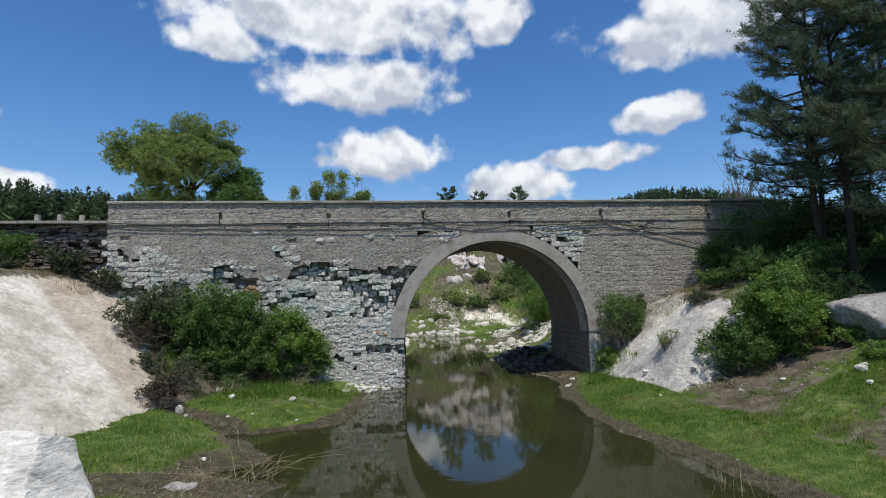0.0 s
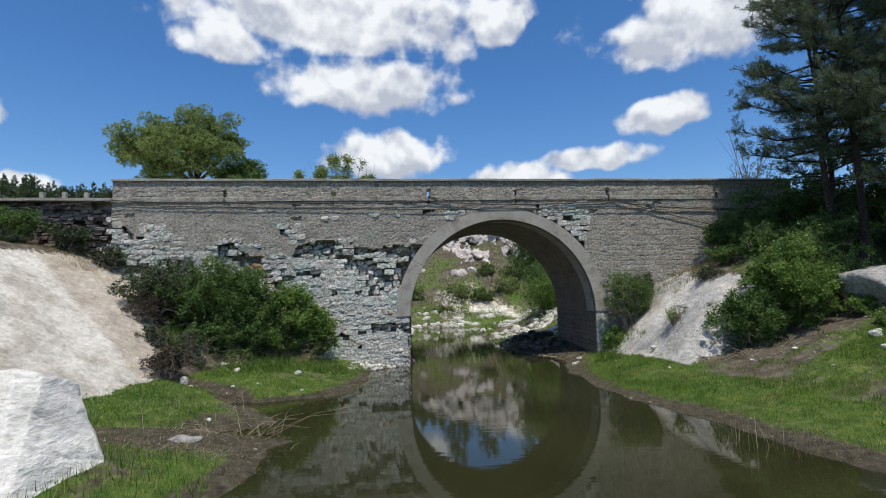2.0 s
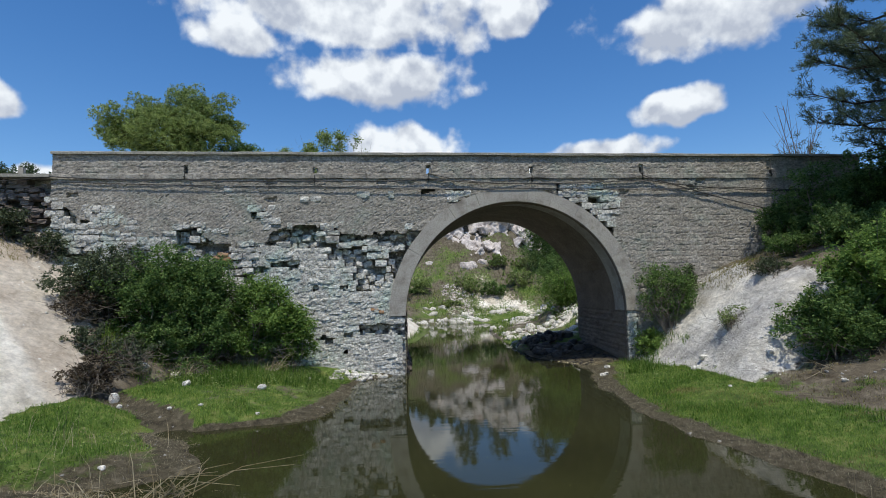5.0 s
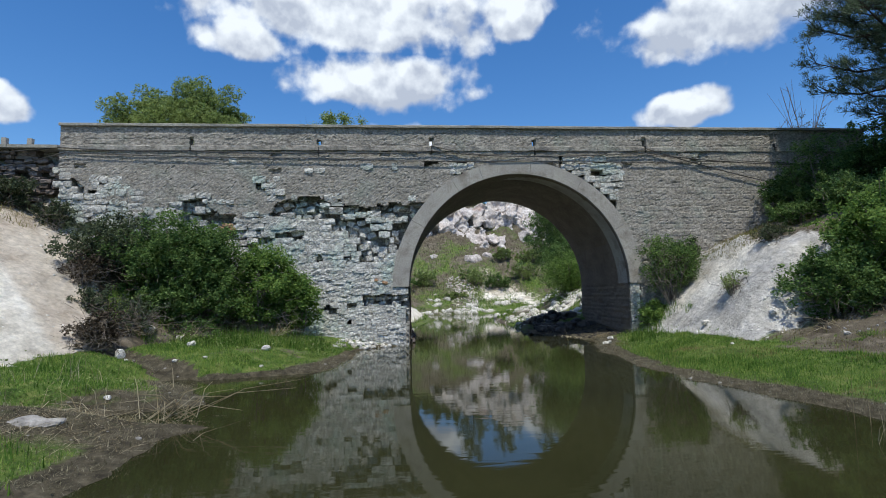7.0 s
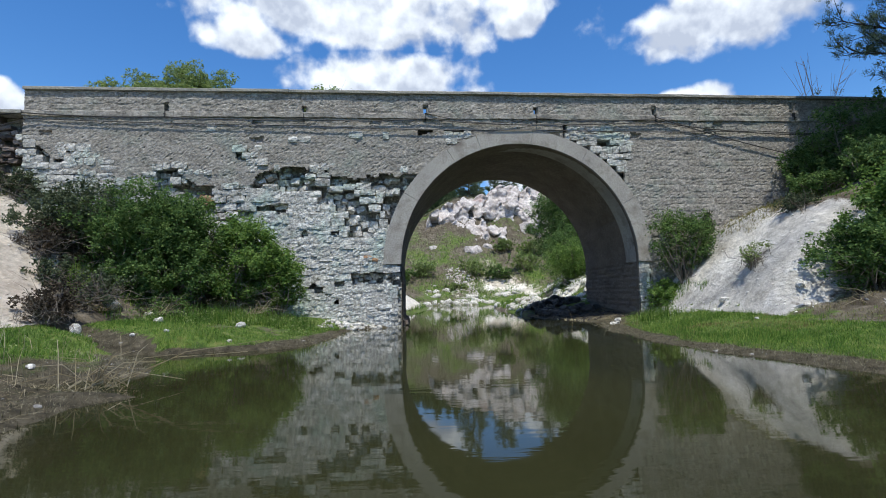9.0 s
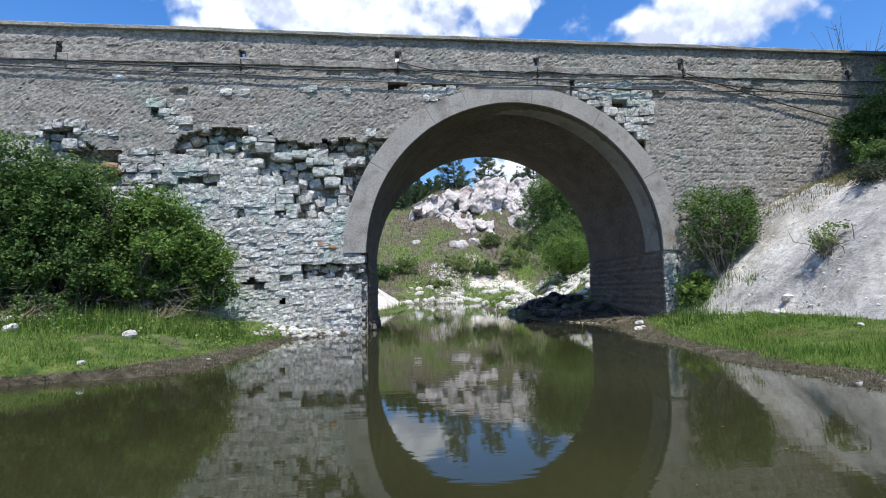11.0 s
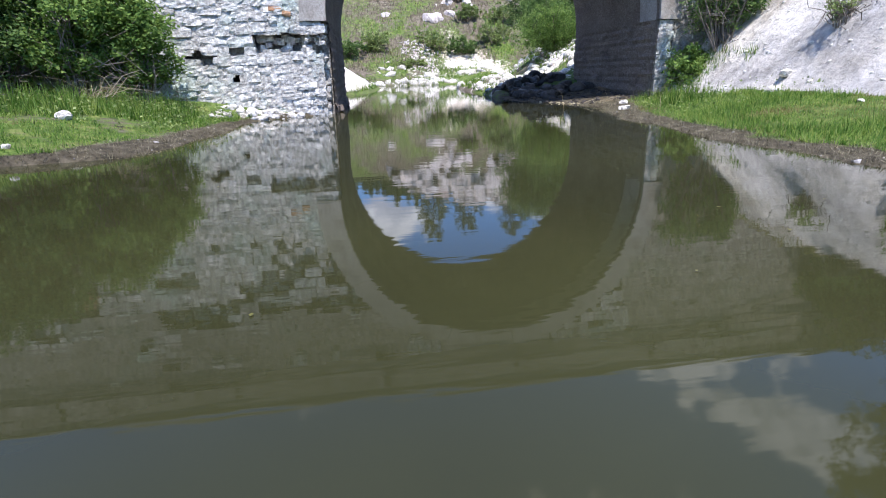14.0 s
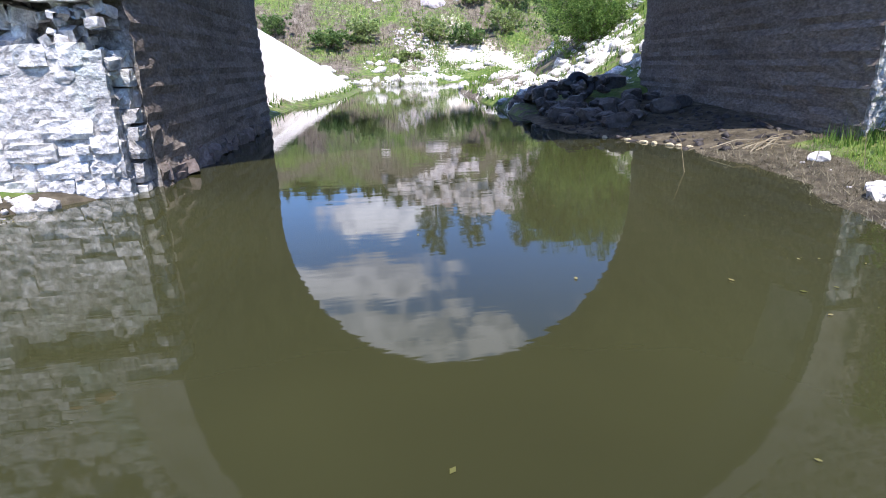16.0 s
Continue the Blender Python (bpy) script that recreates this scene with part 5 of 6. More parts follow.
on_bank("shrub", -16.4, -1.2, 2.4, 1.5, 1.6, "green shrub at the foot of the ruined wall", 12000, 0.05, LEAF, 20, 16, 0.2)
on_bank("shrub", -12.7, -0.35, 1.4, 0.9, 1.3, "grey-green shrub below the ruined wall", 6000, 0.05, LEAF_GREY, 16, 14, 0.8)
on_bank("shrub", -13.7, -1.9, 1.0, 0.8, 0.6, "small dark shrub on the chalk slope", 3500, 0.04, LEAF_GREY, 17, 10, 0.3)
on_bank("shrub", -11.4, -0.25, 1.1, 0.7, 1.0, "grey-green shrub rooted at the wall's foot", 3500, 0.045, LEAF_GREY, 18, 10, 0.6)
# shrubs along the east bank
on_bank("bush", 8.7, -0.8, 2.1, 1.2, 2.8, "airy green bush beside the arch", 13000, 0.042, LEAF, 25, 26, 1.2, 0.2)
on_bank("shrub", 8.05, -0.55, 1.0, 0.8, 0.9, "green weeds and shoots at the pier's foot", 7000, 0.05, LEAF_MID, 70, 18, 0.2)
on_bank("shrub", 9.6, -0.5, 0.7, 0.6, 1.5, "thin grey-green shrub against the wall", 3500, 0.045, LEAF_GREY, 37, 10, 0.4)
on_bank("shrub", 8.85, -3.8, 0.9, 0.8, 0.75, "thin pale green shrub on the white slope", 800, 0.04, LEAF_LIGHT, 26, 18, 0.9)
on_bank("shrub", 10.35, -3.5, 0.9, 0.8, 0.6, "small dark shrub on the white slope", 3200, 0.035, LEAF_GREY, 27, 14, 0.5)
on_bank("bush", 11.3, -6.3, 2.2, 1.9, 3.0, "lush fresh green bush on the east bank", 34000, 0.058, LEAF_MID, 28, 32, 0.8, 0.2)
on_bank("bush", 10.0, -6.1, 2.4, 1.8, 1.9, "dark green bush hanging over the bank", 20000, 0.052, LEAF, 29, 20, 1.2, 0.3)
on_bank("bush", 12.7, -5.6, 2.6, 2.0, 2.4, "dark green bush on the east bank", 15000, 0.055, LEAF, 30, 20, 0.5)
on_bank("bush", 13.3, -0.9, 1.5, 1.2, 2.1, "dark shaded bush against the bridge wall", 15000, 0.055, LEAF, 31, 22, 0.3)
on_bank("bush", 14.2, -1.3, 2.6, 1.9, 3.0, "dark shaded bush below the pines", 17000, 0.055, LEAF, 32, 24, 0.4)
on_bank("bush", 16.2, -0.9, 2.6, 1.8, 2.8, "dark shaded bush below the pines", 15000, 0.055, LEAF, 33, 22, 0.4)
on_bank("bush", 18.8, -0.3, 2.2, 1.4, 1.3, "dry yellow-green bush by the road", 6000, 0.05, LEAF_LIGHT, 34, 14, 0.6)
on_bank("shrub", 13.0, -3.6, 2.4, 1.9, 1.3, "low dark shrub in the pines' shade", 10000, 0.055, LEAF, 35, 18, 0.2)
on_bank("shrub", 14.8, -4.6, 2.6, 1.9, 1.4, "low green shrub on the east bank", 10000, 0.055, LEAF, 36, 18, 0.2)
on_bank("shrub", 12.2, -2.4, 1.8, 1.2, 0.9, "low dark shrub on the slope's brow", 5000, 0.05, LEAF, 38, 14, 0.2)
on_bank("shrub", 16.4, -1.6, 3.0, 2.0, 3.4, "dark undergrowth below the pines", 18000, 0.065, LEAF, 61, 18, 0.3)
on_bank("shrub", 18.9, -2.0, 3.4, 2.4, 3.8, "dark undergrowth below the pines", 20000, 0.065, LEAF, 62, 18, 0.3)
on_bank("shrub", 21.4, -2.4, 3.4, 2.4, 3.8, "dark undergrowth below the pines", 20000, 0.065, LEAF, 63, 18, 0.3)
on_bank("shrub", 16.9, -5.7, 2.4, 1.7, 1.2, "dark undergrowth below the pines", 8000, 0.06, LEAF, 64, 18, 0.3)
on_bank("shrub", 19.2, -6.2, 2.8, 1.9, 1.5, "dark undergrowth below the pines", 7000, 0.065, LEAF, 65, 18, 0.3)
on_bank("shrub", 12.6, -7.6, 1.6, 1.1, 0.8, "yellow-green shrub beside the boulder", 6000, 0.05, LEAF_MID, 66, 16, 0.6)
on_bank("shrub", 11.9, -9.0, 1.3, 0.9, 0.55, "low green weedy shrub on the bank", 4500, 0.045, LEAF_MID, 67, 14, 0.5)
on_bank("shrub", 12.9, -10.6, 1.5, 1.1, 0.7, "low green weedy shrub on the bank", 5000, 0.045, LEAF, 68, 14, 0.5)
on_bank("shrub", 10.9, -11.4, 1.3, 0.9, 0.5, "low green weedy shrub on the bank", 4500, 0.045, LEAF_MID, 69, 14, 0.4)

# trees on the far side of the bridge
leaf_tree((-18.2, 30, 8.8), [(-4.4, 0, 8.8, 2.7), (-6.1, 0.3, 8.6, 1.7), (-2.8, 0.5, 10.2, 2.4), (0.1, 0, 10.4, 3.0), (2.5, 0.4, 10.0, 2.5), (-1.4, -0.8, 7.8, 3.0), (1.6, -0.5, 7.8, 2.9), (-2.8, 0.4, 5.6, 2.0), (-1.0, 0.6, 4.2, 2.2), (3.4, 0.6, 8.6, 1.9)],
          "broad light green leaning tree beyond the bridge", 41, 120000, 0.145, LEAF_LIGHT, (0.4, 0, 4.9), 0.34, 14)
leaf_tree((-14.2, 31, 8.6), [(-0.1, 0, 7.2, 2.4), (1.0, 0.3, 5.6, 2.3), (-1.2, 0.3, 5.2, 1.6), (1.6, 0, 4.2, 1.5)], "dark green tree behind the leaning tree", 42, 16000, 0.19, LEAF, (0.0, 0, 3.2), 0.2)
leaf_tree((-13.2, 28, 8.2), [(0.0, 0, 4.8, 2.1), (1.4, 0.2, 3.9, 1.9), (-1.3, 0, 3.3, 1.6), (0.1, -0.6, 2.5, 1.7), (2.0, 0, 2.2, 1.2), (-2.0, 0, 2.0, 1.2)], "low round dark green tree beyond the bridge", 44, 18000, 0.17, LEAF, (0.0, 0, 1.6), 0.16)
leaf_tree((-23.2, 33, 9.2), [(-1.2, 0, 3.4, 1.5), (0.8, 0, 4.0, 1.7), (2.3, 0.3, 3.2, 1.4), (0.2, -0.5, 2.2, 1.8)], "low light green tree beyond the bridge", 43, 13000, 0.18, LEAF_LIGHT, (0.0, 0, 1.8), 0.16)
for i, (x, top) in enumerate(((-5.45, 9.3), (-4.35, 10.0), (-3.55, 9.9), (-2.8, 10.0), (-2.05, 9.8), (-1.35, 9.0))):
    bush("sapling", (x, 7.4, 5.8), 1.0, 0.7, (top - 5.8) * 1.32, "slender light green sapling behind the parapet", 7500, 0.095, LEAF_LIGHT, 50 + i, 14, group="saplings behind the parapet")
bush("bush", (20.6, 7.0, 6.0), 3.0, 2.4, 5.0, "pale grey-green bush with bare twigs beyond the road", 9000, 0.07, LEAF_GREY, 60, 22, 1.5)
dead = thing("dead_tree", (20.0, 6.0, 6.3), "bare grey dead tree beside the road", "tree")
s = Soup()
rng = np.random.RandomState(77)
for i in range(10):
    tip = np.array([-1.6 + 2.6 * rng.rand(), rng.normal() * 0.6, 3.0 + 2.6 * rng.rand()])
    mid = tip * 0.5 + rng.normal(size=3) * 0.15
    s.tube([(0, 0, 0), tuple(mid), tuple(tip)], [0.05, 0.025, 0.006], 5)
    for _ in range(4):
        q = tip + rng.normal(size=3) * np.array([0.45, 0.3, 0.4])
        s.tube([tuple(mid + (tip - mid) * rng.rand()), tuple(q)], [0.012, 0.004], 4)
s.object("branchwork", TWIG, dead)["kind"] = "stuff"


def conifer_mass(name, spots, label, material, seed, per=120, slim=0.16):
    """Many far conifers as one mass: each a spire of drooping three-cornered sprays."""
    rng = np.random.RandomState(seed)
    spots = np.repeat(np.array(spots, dtype=float), per, axis=0)
    n = len(spots)
    k = rng.rand(n) ** 0.75
    a = rng.rand(n) * 6.283
    r = spots[:, 4] * ((1 - k) ** 0.8 * (0.45 + 0.55 * rng.rand(n)) + 0.06)
    root = spots[:, :3] + np.stack([np.zeros(n), np.zeros(n), spots[:, 3] * (0.06 + 0.94 * k)], 1)
    out = np.stack([np.cos(a), np.sin(a), 0.55 - 0.9 * rng.rand(n)], 1)
    inner = root + out * (r * 0.25)[:, None]
    tip = root + out * r[:, None] + np.array([0, 0, 1.0]) * (0.25 * r)[:, None]
    w = np.stack([-np.sin(a), np.cos(a), 0.5 * rng.normal(size=n)], 1) * (slim * (r + 0.25 * spots[:, 4]))[:, None]
    co = np.stack([inner - w, inner + w, tip], 1).reshape(-1, 3)
    ob = raw_object(name, co, np.arange(3 * n).reshape(n, 3), material)
    return tagged(ob, label, "forest", kind="stuff")


rng = np.random.RandomState(88)
spots = []
for i in range(1000):
    x, y = -150 + 165 * rng.rand(), 62 + 46 * rng.rand()
    if x > -24 and y < 80:
        continue
    spots.append((x, y, ground_at(x, y) - 0.5, (7.2 + 2.4 * rng.rand()) * (0.72 if x > -18 else 1.0), 2.6 + 1.2 * rng.rand()))
conifer_mass("forest", spots, "dense dark green pine wood beyond the road", FOREST, 89, 190, 0.13)
spots = []
for i in range(1500):
    x, y = 60 + 520 * rng.rand(), 330 + 190 * rng.rand()
    spots.append((x, y, ground_at(x, y) - 1.0, 8 + 5 * rng.rand(), 4.5 + 2 * rng.rand()))
conifer_mass("forest", spots, "pine wood covering the distant hill", FOREST, 90, 40, 0.3)
spots = []
for i in range(200):
    x, y = -45 + 75 * rng.rand(), 66 + 70 * rng.rand()
    spots.append((x, y, ground_at(x, y) - 0.5, 3 + 2.5 * rng.rand(), 1.8 + 0.9 * rng.rand()))
conifer_mass("forest", spots, "young pines on the plateau behind the cliff", FOREST, 91, 150)

# ---------------------------------------------------------------- rocks, rubble, cliff


def rock_mesh(name, seed, size, cuts=3, rough=0.16, boxy=0.55, material=None, cracks=0.0):
    """A worn boulder: a rounded block, broken up by noise and flat facets."""
    rng = random.Random(seed)
    bm = bmesh.new()
    bmesh.ops.create_icosphere(bm, subdivisions=cuts, radius=1.0)
    planes = [(Vector((rng.gauss(0, 1), rng.gauss(0, 1), rng.gauss(0, 0.8))).normalized(), rng.uniform(0.62, 0.9)) for _ in range(9)]
    off = Vector((rng.random() * 40, rng.random() * 40, rng.random() * 40))
    for v in bm.verts:
        p = v.co.normalized()
        m = max(abs(p.x), abs(p.y), abs(p.z))
        p = p * (1 - boxy) + p / m * boxy * 0.8
        for n, d in planes:
            over = p.dot(n) - d
            if over > 0:
                p -= n * over * 0.85
        k = rough * (noise.noise(p * 1.7 + off) + 0.5 * noise.noise(p * 4.1 + off) + 0.25 * noise.noise(p * 9.0 + off))
        if cracks:
            k -= cracks * max(0.0, 0.12 - abs(noise.noise(Vector((p.x * 1.5, p.y * 1.5, p.z * 5.0)) + off))) * 4
        p += v.co.normalized() * k
        v.co = Vector((p.x * size[0], p.y * size[1], p.z * size[2]))
    me = bpy.data.meshes.new(name)
    bm.to_mesh(me)
    bm.free()
    me.materials.append(material or CHALK)
    return me


def rock(name, place, size, label, seed, turn=(0, 0, 0), material=None, cuts=3, rough=0.16, boxy=0.55, cracks=0.0, sink=0.3, group="", smooth=False):
    ob = new(name, rock_mesh(name, seed, size, cuts, rough, boxy, material, cracks))
    if smooth:
        ob.data.polygons.foreach_set("use_smooth", [True] * len(ob.data.polygons))
    ob.matrix_basis = pose(place[0], place[1], place[2] + size[2] * (1 - 2 * sink), *turn)
    return tagged(ob, label, "rock", group)


rock("boulder", (-7.7, -12.4, -0.72), (2.6, 1.75, 1.55), "huge pale chalk boulder with cracks on the bank", 5, (-34, 5, -6), PALE, cuts=6, rough=0.035, boxy=1.0, cracks=0.016, sink=0.18)
rock("boulder", (14.0, -7.5, ground_at(14.0, -7.5) - 0.25), (2.3, 1.4, 0.8), "large flat grey boulder on the east bank", 12, (0, -8, 10), GREYROCK, cuts=4, rough=0.10, boxy=0.8, cracks=0.06, sink=0.2, smooth=True)
rock("boulder", (16.6, -9.0, ground_at(16.6, -9.0) - 0.1), (1.8, 1.4, 0.8), "large grey boulder on the east bank", 13, (0, 5, 40), GREYROCK, cuts=4, rough=0.10, boxy=0.8, sink=0.2, smooth=True)
rock("boulder", (9.0, -5.1, 0.6), (0.55, 0.5, 0.5), "pale chalk knob at the slope's foot", 14, (0, 10, 20), cuts=3)
rock("boulder", (11.3, -4.9, 2.3), (0.6, 0.45, 0.45), "pale chalk knob on the slope", 15, (0, 10, 20), cuts=3)
rock("boulder", (-5.2, -11.15, 0.05), (0.50, 0.40, 0.20), "low mossy pale rock at the water's edge", 16, (0, 0, 10), GREYROCK, cuts=4, rough=0.3)
for i, (x, y, sx, sy, sz) in enumerate(((-4.11, -3.49, 0.14, 0.10, 0.09), (-7.2, -4.6, 0.13, 0.12, 0.16), (-6.9, -5.0, 0.08, 0.07, 0.06), (-5.6, -5.6, 0.07, 0.05, 0.04), (-4.9, -5.75, 0.06, 0.05, 0.04), (-3.7, -5.8, 0.06, 0.05, 0.04),
        (-3.2, -1.5, 0.16, 0.10, 0.06), (7.83, -3.63, 0.20, 0.13, 0.09), (8.15, -3.5, 0.18, 0.12, 0.08), (8.75, -5.4, 0.14, 0.1, 0.07), (10.83, -9.36, 0.17, 0.12, 0.10), (11.1, -9.2, 0.1, 0.08, 0.06), (10.4, -10.0, 0.12, 0.1, 0.07), (8.9, -7.4, 0.09, 0.07, 0.05),
        (-4.4, -10.1, 0.08, 0.06, 0.05), (-5.2, -9.2, 0.07, 0.06, 0.04), (-1.5, -0.6, 0.20, 0.13, 0.10), (-1.85, -0.75, 0.15, 0.12, 0.12), (-2.1, -0.5, 0.14, 0.1, 0.09), (-0.9, -0.3, 0.12, 0.1, 0.09), (5.8, -1.88, 0.17, 0.10, 0.06), (6.0, -1.7, 0.12, 0.08, 0.06),
        (6.55, -0.5, 0.13, 0.1, 0.07), (9.9, -7.8, 0.1, 0.08, 0.06), (7.2, -6.0, 0.06, 0.05, 0.03), (-6.0, -3.4, 0.16, 0.12, 0.1), (-7.3, -2.9, 0.24, 0.18, 0.16), (-6.6, -2.5, 0.2, 0.15, 0.14))):
    rock("stone", (x, y, ground_at(x, y)), (sx, sy, sz), "small pale limestone stone lying on the bank", 200 + i, (0, 0, i * 47), cuts=2, rough=0.2, sink=0.25, group="stones on the banks")
OCHRE = surface("ochre_stone", [(0.24, 0.20, 0.12), (0.38, 0.33, 0.21), (0.50, 0.45, 0.32)], 6, 30, 0.9, 0.5, 0.01)
# yellowish stones along the shallow edge below the arch
for i, (x, y) in enumerate(((5.68, 1.9), (5.86, 1.5), (5.98, 1.3), (6.1, 1.05), (5.52, 2.3), (5.80, 1.65), (6.05, 1.2))):
    rock("stone", (x, y, -0.01), (0.05 + 0.015 * (i % 3), 0.045, 0.035), "small yellowish stone at the water's edge", 260 + i, (0, 0, i * 61), OCHRE, cuts=2, rough=0.2, sink=0.3, group="stones at the water's edge")

# rubble heap below the arch, its stones coloured dark for the shade there
rng = random.Random(61)
for i in range(150):
    y = rng.uniform(2.7, 8.4)
    x = lerp(y, [2.7, 3.5, 6.5, 8.5], [6.0, 5.5, 5.6, 6.6]) + abs(rng.gauss(0, 0.85))
    if x > 7.9:
        continue
    big = rng.choice((0.07, 0.1, 0.13, 0.18, 0.26)) * rng.uniform(0.8, 1.2)
    pile = 0.42 * math.exp(-((x - 6.6) / 0.9) ** 2 - ((y - 6.0) / 1.9) ** 2) * rng.random()
    z = max(-0.02, ground_at(x, y)) + pile
    rock("rubble_stone", (x, y, z), (big, big * rng.uniform(0.6, 0.9), big * rng.uniform(0.45, 0.7)), "damp broken stone in the heap, darkened for the arch's shade", 400 + i % 40, (rng.uniform(-20, 20), rng.uniform(-20, 20), rng.uniform(0, 360)), WETROCK_SHADED, 2, 0.2, 0.8, sink=0.3, group="rubble heap under the arch")
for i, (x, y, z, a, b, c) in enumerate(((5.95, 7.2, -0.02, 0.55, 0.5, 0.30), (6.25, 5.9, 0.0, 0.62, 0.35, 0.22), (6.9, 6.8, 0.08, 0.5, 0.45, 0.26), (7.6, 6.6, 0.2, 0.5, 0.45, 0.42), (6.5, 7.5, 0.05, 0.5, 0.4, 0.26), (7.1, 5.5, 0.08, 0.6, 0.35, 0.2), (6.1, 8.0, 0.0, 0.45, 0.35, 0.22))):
    rock("rubble_boulder", (x, y, z), (a, b, c), "dark rounded boulder in the heap under the arch", 500 + i, (0, 0, i * 53), WETROCK_SHADED, 3, 0.2, 0.7, sink=0.25, group="rubble heap under the arch")


def tyre(place, turn):
    """A worn tyre lying on the heap."""
    e = thing("tyre", place, "worn black rubber tyre lying on the rubble", "tyre")
    ring = [(0.19, -0.07), (0.17, -0.085), (0.26, -0.10), (0.30, -0.075), (0.312, 0.0), (0.30, 0.075), (0.26, 0.10), (0.17, 0.085), (0.19, 0.07), (0.27, 0.0)]
    verts, faces, n, k = [], [], 32, len(ring)
    for i in range(n):
        a = 6.28319 * i / n
        for j, (r, h) in enumerate(ring):
            rr = r + (0.006 if (i % 2 and j in (3, 4, 5)) else 0)
            verts.append((rr * math.cos(a), rr * math.sin(a), h))
    for i in range(n):
        for j in range(k):
            faces.append((i * k + j, ((i + 1) % n) * k + j, ((i + 1) % n) * k + (j + 1) % k, i * k + (j + 1) % k))
    mesh_object("casing", verts, faces, RUBBER, e)
    e.matrix_basis = pose(*place, *turn)
    return e


tyre((6.7, 6.1, 0.60), (48, -20, 35))


def scatter_stones(name, spots, label, material, seed, kinds=10):
    """Countless small stones as one mesh."""
    rng = random.Random(seed)
    shapes = [rock_mesh(name, seed + i, (1, 1, 1), 1, 0.42, 0.9, material) for i in range(kinds)]
    co, polys, k = [], [], 0
    data = []
    for me in shapes:
        v = np.array([p.co[:] for p in me.vertices])
        f = np.array([p.vertices[:] for p in me.polygons])
        data.append((v, f))
    for x, y, z, size in spots:
        v, f = rng.choice(data)
        m = Euler((rng.uniform(-0.5, 0.5), rng.uniform(-0.5, 0.5), rng.uniform(0, 6.28))).to_matrix()
        s = np.array([size, size * rng.uniform(0.6, 1.0), size * rng.uniform(0.4, 0.75)])
        co.append((v * s) @ np.array(m).T + np.array([x, y, z]))
        polys.append(f + k)
        k += len(v)
    ob = raw_object(name, np.concatenate(co), np.concatenate(polys), material)
    for me in shapes:
        bpy.data.meshes.remove(me)
    return tagged(ob, label, "stones", kind="stuff")


def field(n, box, test, size, seed):
    """Random spots in a box of the plan where test(height, chalk, grass, mud) holds."""
    r = np.random.RandomState(seed)
    x, y = box[0] + (box[1] - box[0]) * r.rand(n), box[2] + (box[3] - box[2]) * r.rand(n)
    h, c, g, m, w = ground_cover(x, y)
    ok = test(x, y, h, c, g, m)
    s = size[0] + (size[1] - size[0]) * r.rand(n) ** 3 if size[0] else np.ones(n)
    return np.stack([x, y, h, s], 1)[ok]


far_stones = np.concatenate([
    field(3000, (5.0, 14, 7, 27), lambda x, y, h, c, g, m: (h > 0.0) & (h < 3.4) & (wave_noise(x, y, 105, 3, 1.6) > 0.0), (0.05, 0.42), 1),
    field(1500, (-4, 18, 26.5, 33), lambda x, y, h, c, g, m: (h > 0.0) & (wave_noise(x, y, 104, 3, 1.5) > 0.22), (0.07, 0.6), 2)])
hill_stones = field(1600, (2.8, 7.5, 30, 36.5), lambda x, y, h, c, g, m: wave_noise(x, y, 106, 4, 0.9) > 0.05, (0.04, 0.22), 3)
scatter_stones("scree", far_stones.tolist(), "white limestone scree and boulders along the far shore", CHALK, 700)
scatter_stones("scree", hill_stones.tolist(), "pinkish stone scree on the far hillside", PINKROCK, 760)
near_stones = np.concatenate([
    field(350, (4.4, 8.2, -13, 0.3), lambda x, y, h, c, g, m: (h > 0.0) & (m > 0.2), (0.012, 0.05), 4),
    field(350, (-8, -1.5, -12.5, -0.3), lambda x, y, h, c, g, m: (h > 0.0) & (m > 0.2), (0.012, 0.05), 5),
    field(500, (9, 16, -13, -6), lambda x, y, h, c, g, m: h > 0.5, (0.015, 0.08), 8)])
scatter_stones("rubble", field(420, (5.0, 7.6, 0.5, 4.4), lambda x, y, h, c, g, m: h > -0.02, (0.02, 0.11), 9).tolist(), "damp stones on the mud, darkened for the arch's shade", WETROCK_SHADED, 740, 6)
chips = np.concatenate([field(900, (7.6, 12, -8, -0.3), lambda x, y, h, c, g, m: c > 0.3, (0.010, 0.06), 6), field(300, (-15, -7, -7, -0.3), lambda x, y, h, c, g, m: c > 0.3, (0.012, 0.05), 7)])
pier_rubble = field(150, (-2.6, -0.7, -0.95, -0.12), lambda x, y, h, c, g, m: h > -0.03, (0.03, 0.17), 10)
scatter_stones("rubble", pier_rubble.tolist(), "fallen white stones heaped at the pier's foot", CHALK, 790, 6)
scatter_stones("chalk_chips", chips.tolist(), "loose white chalk chips on the bare slopes", PALE, 780, 6)
scatter_stones("gravel", near_stones.tolist(), "grey-beige gravel strewn over the banks", GREYROCK, 720, 6)


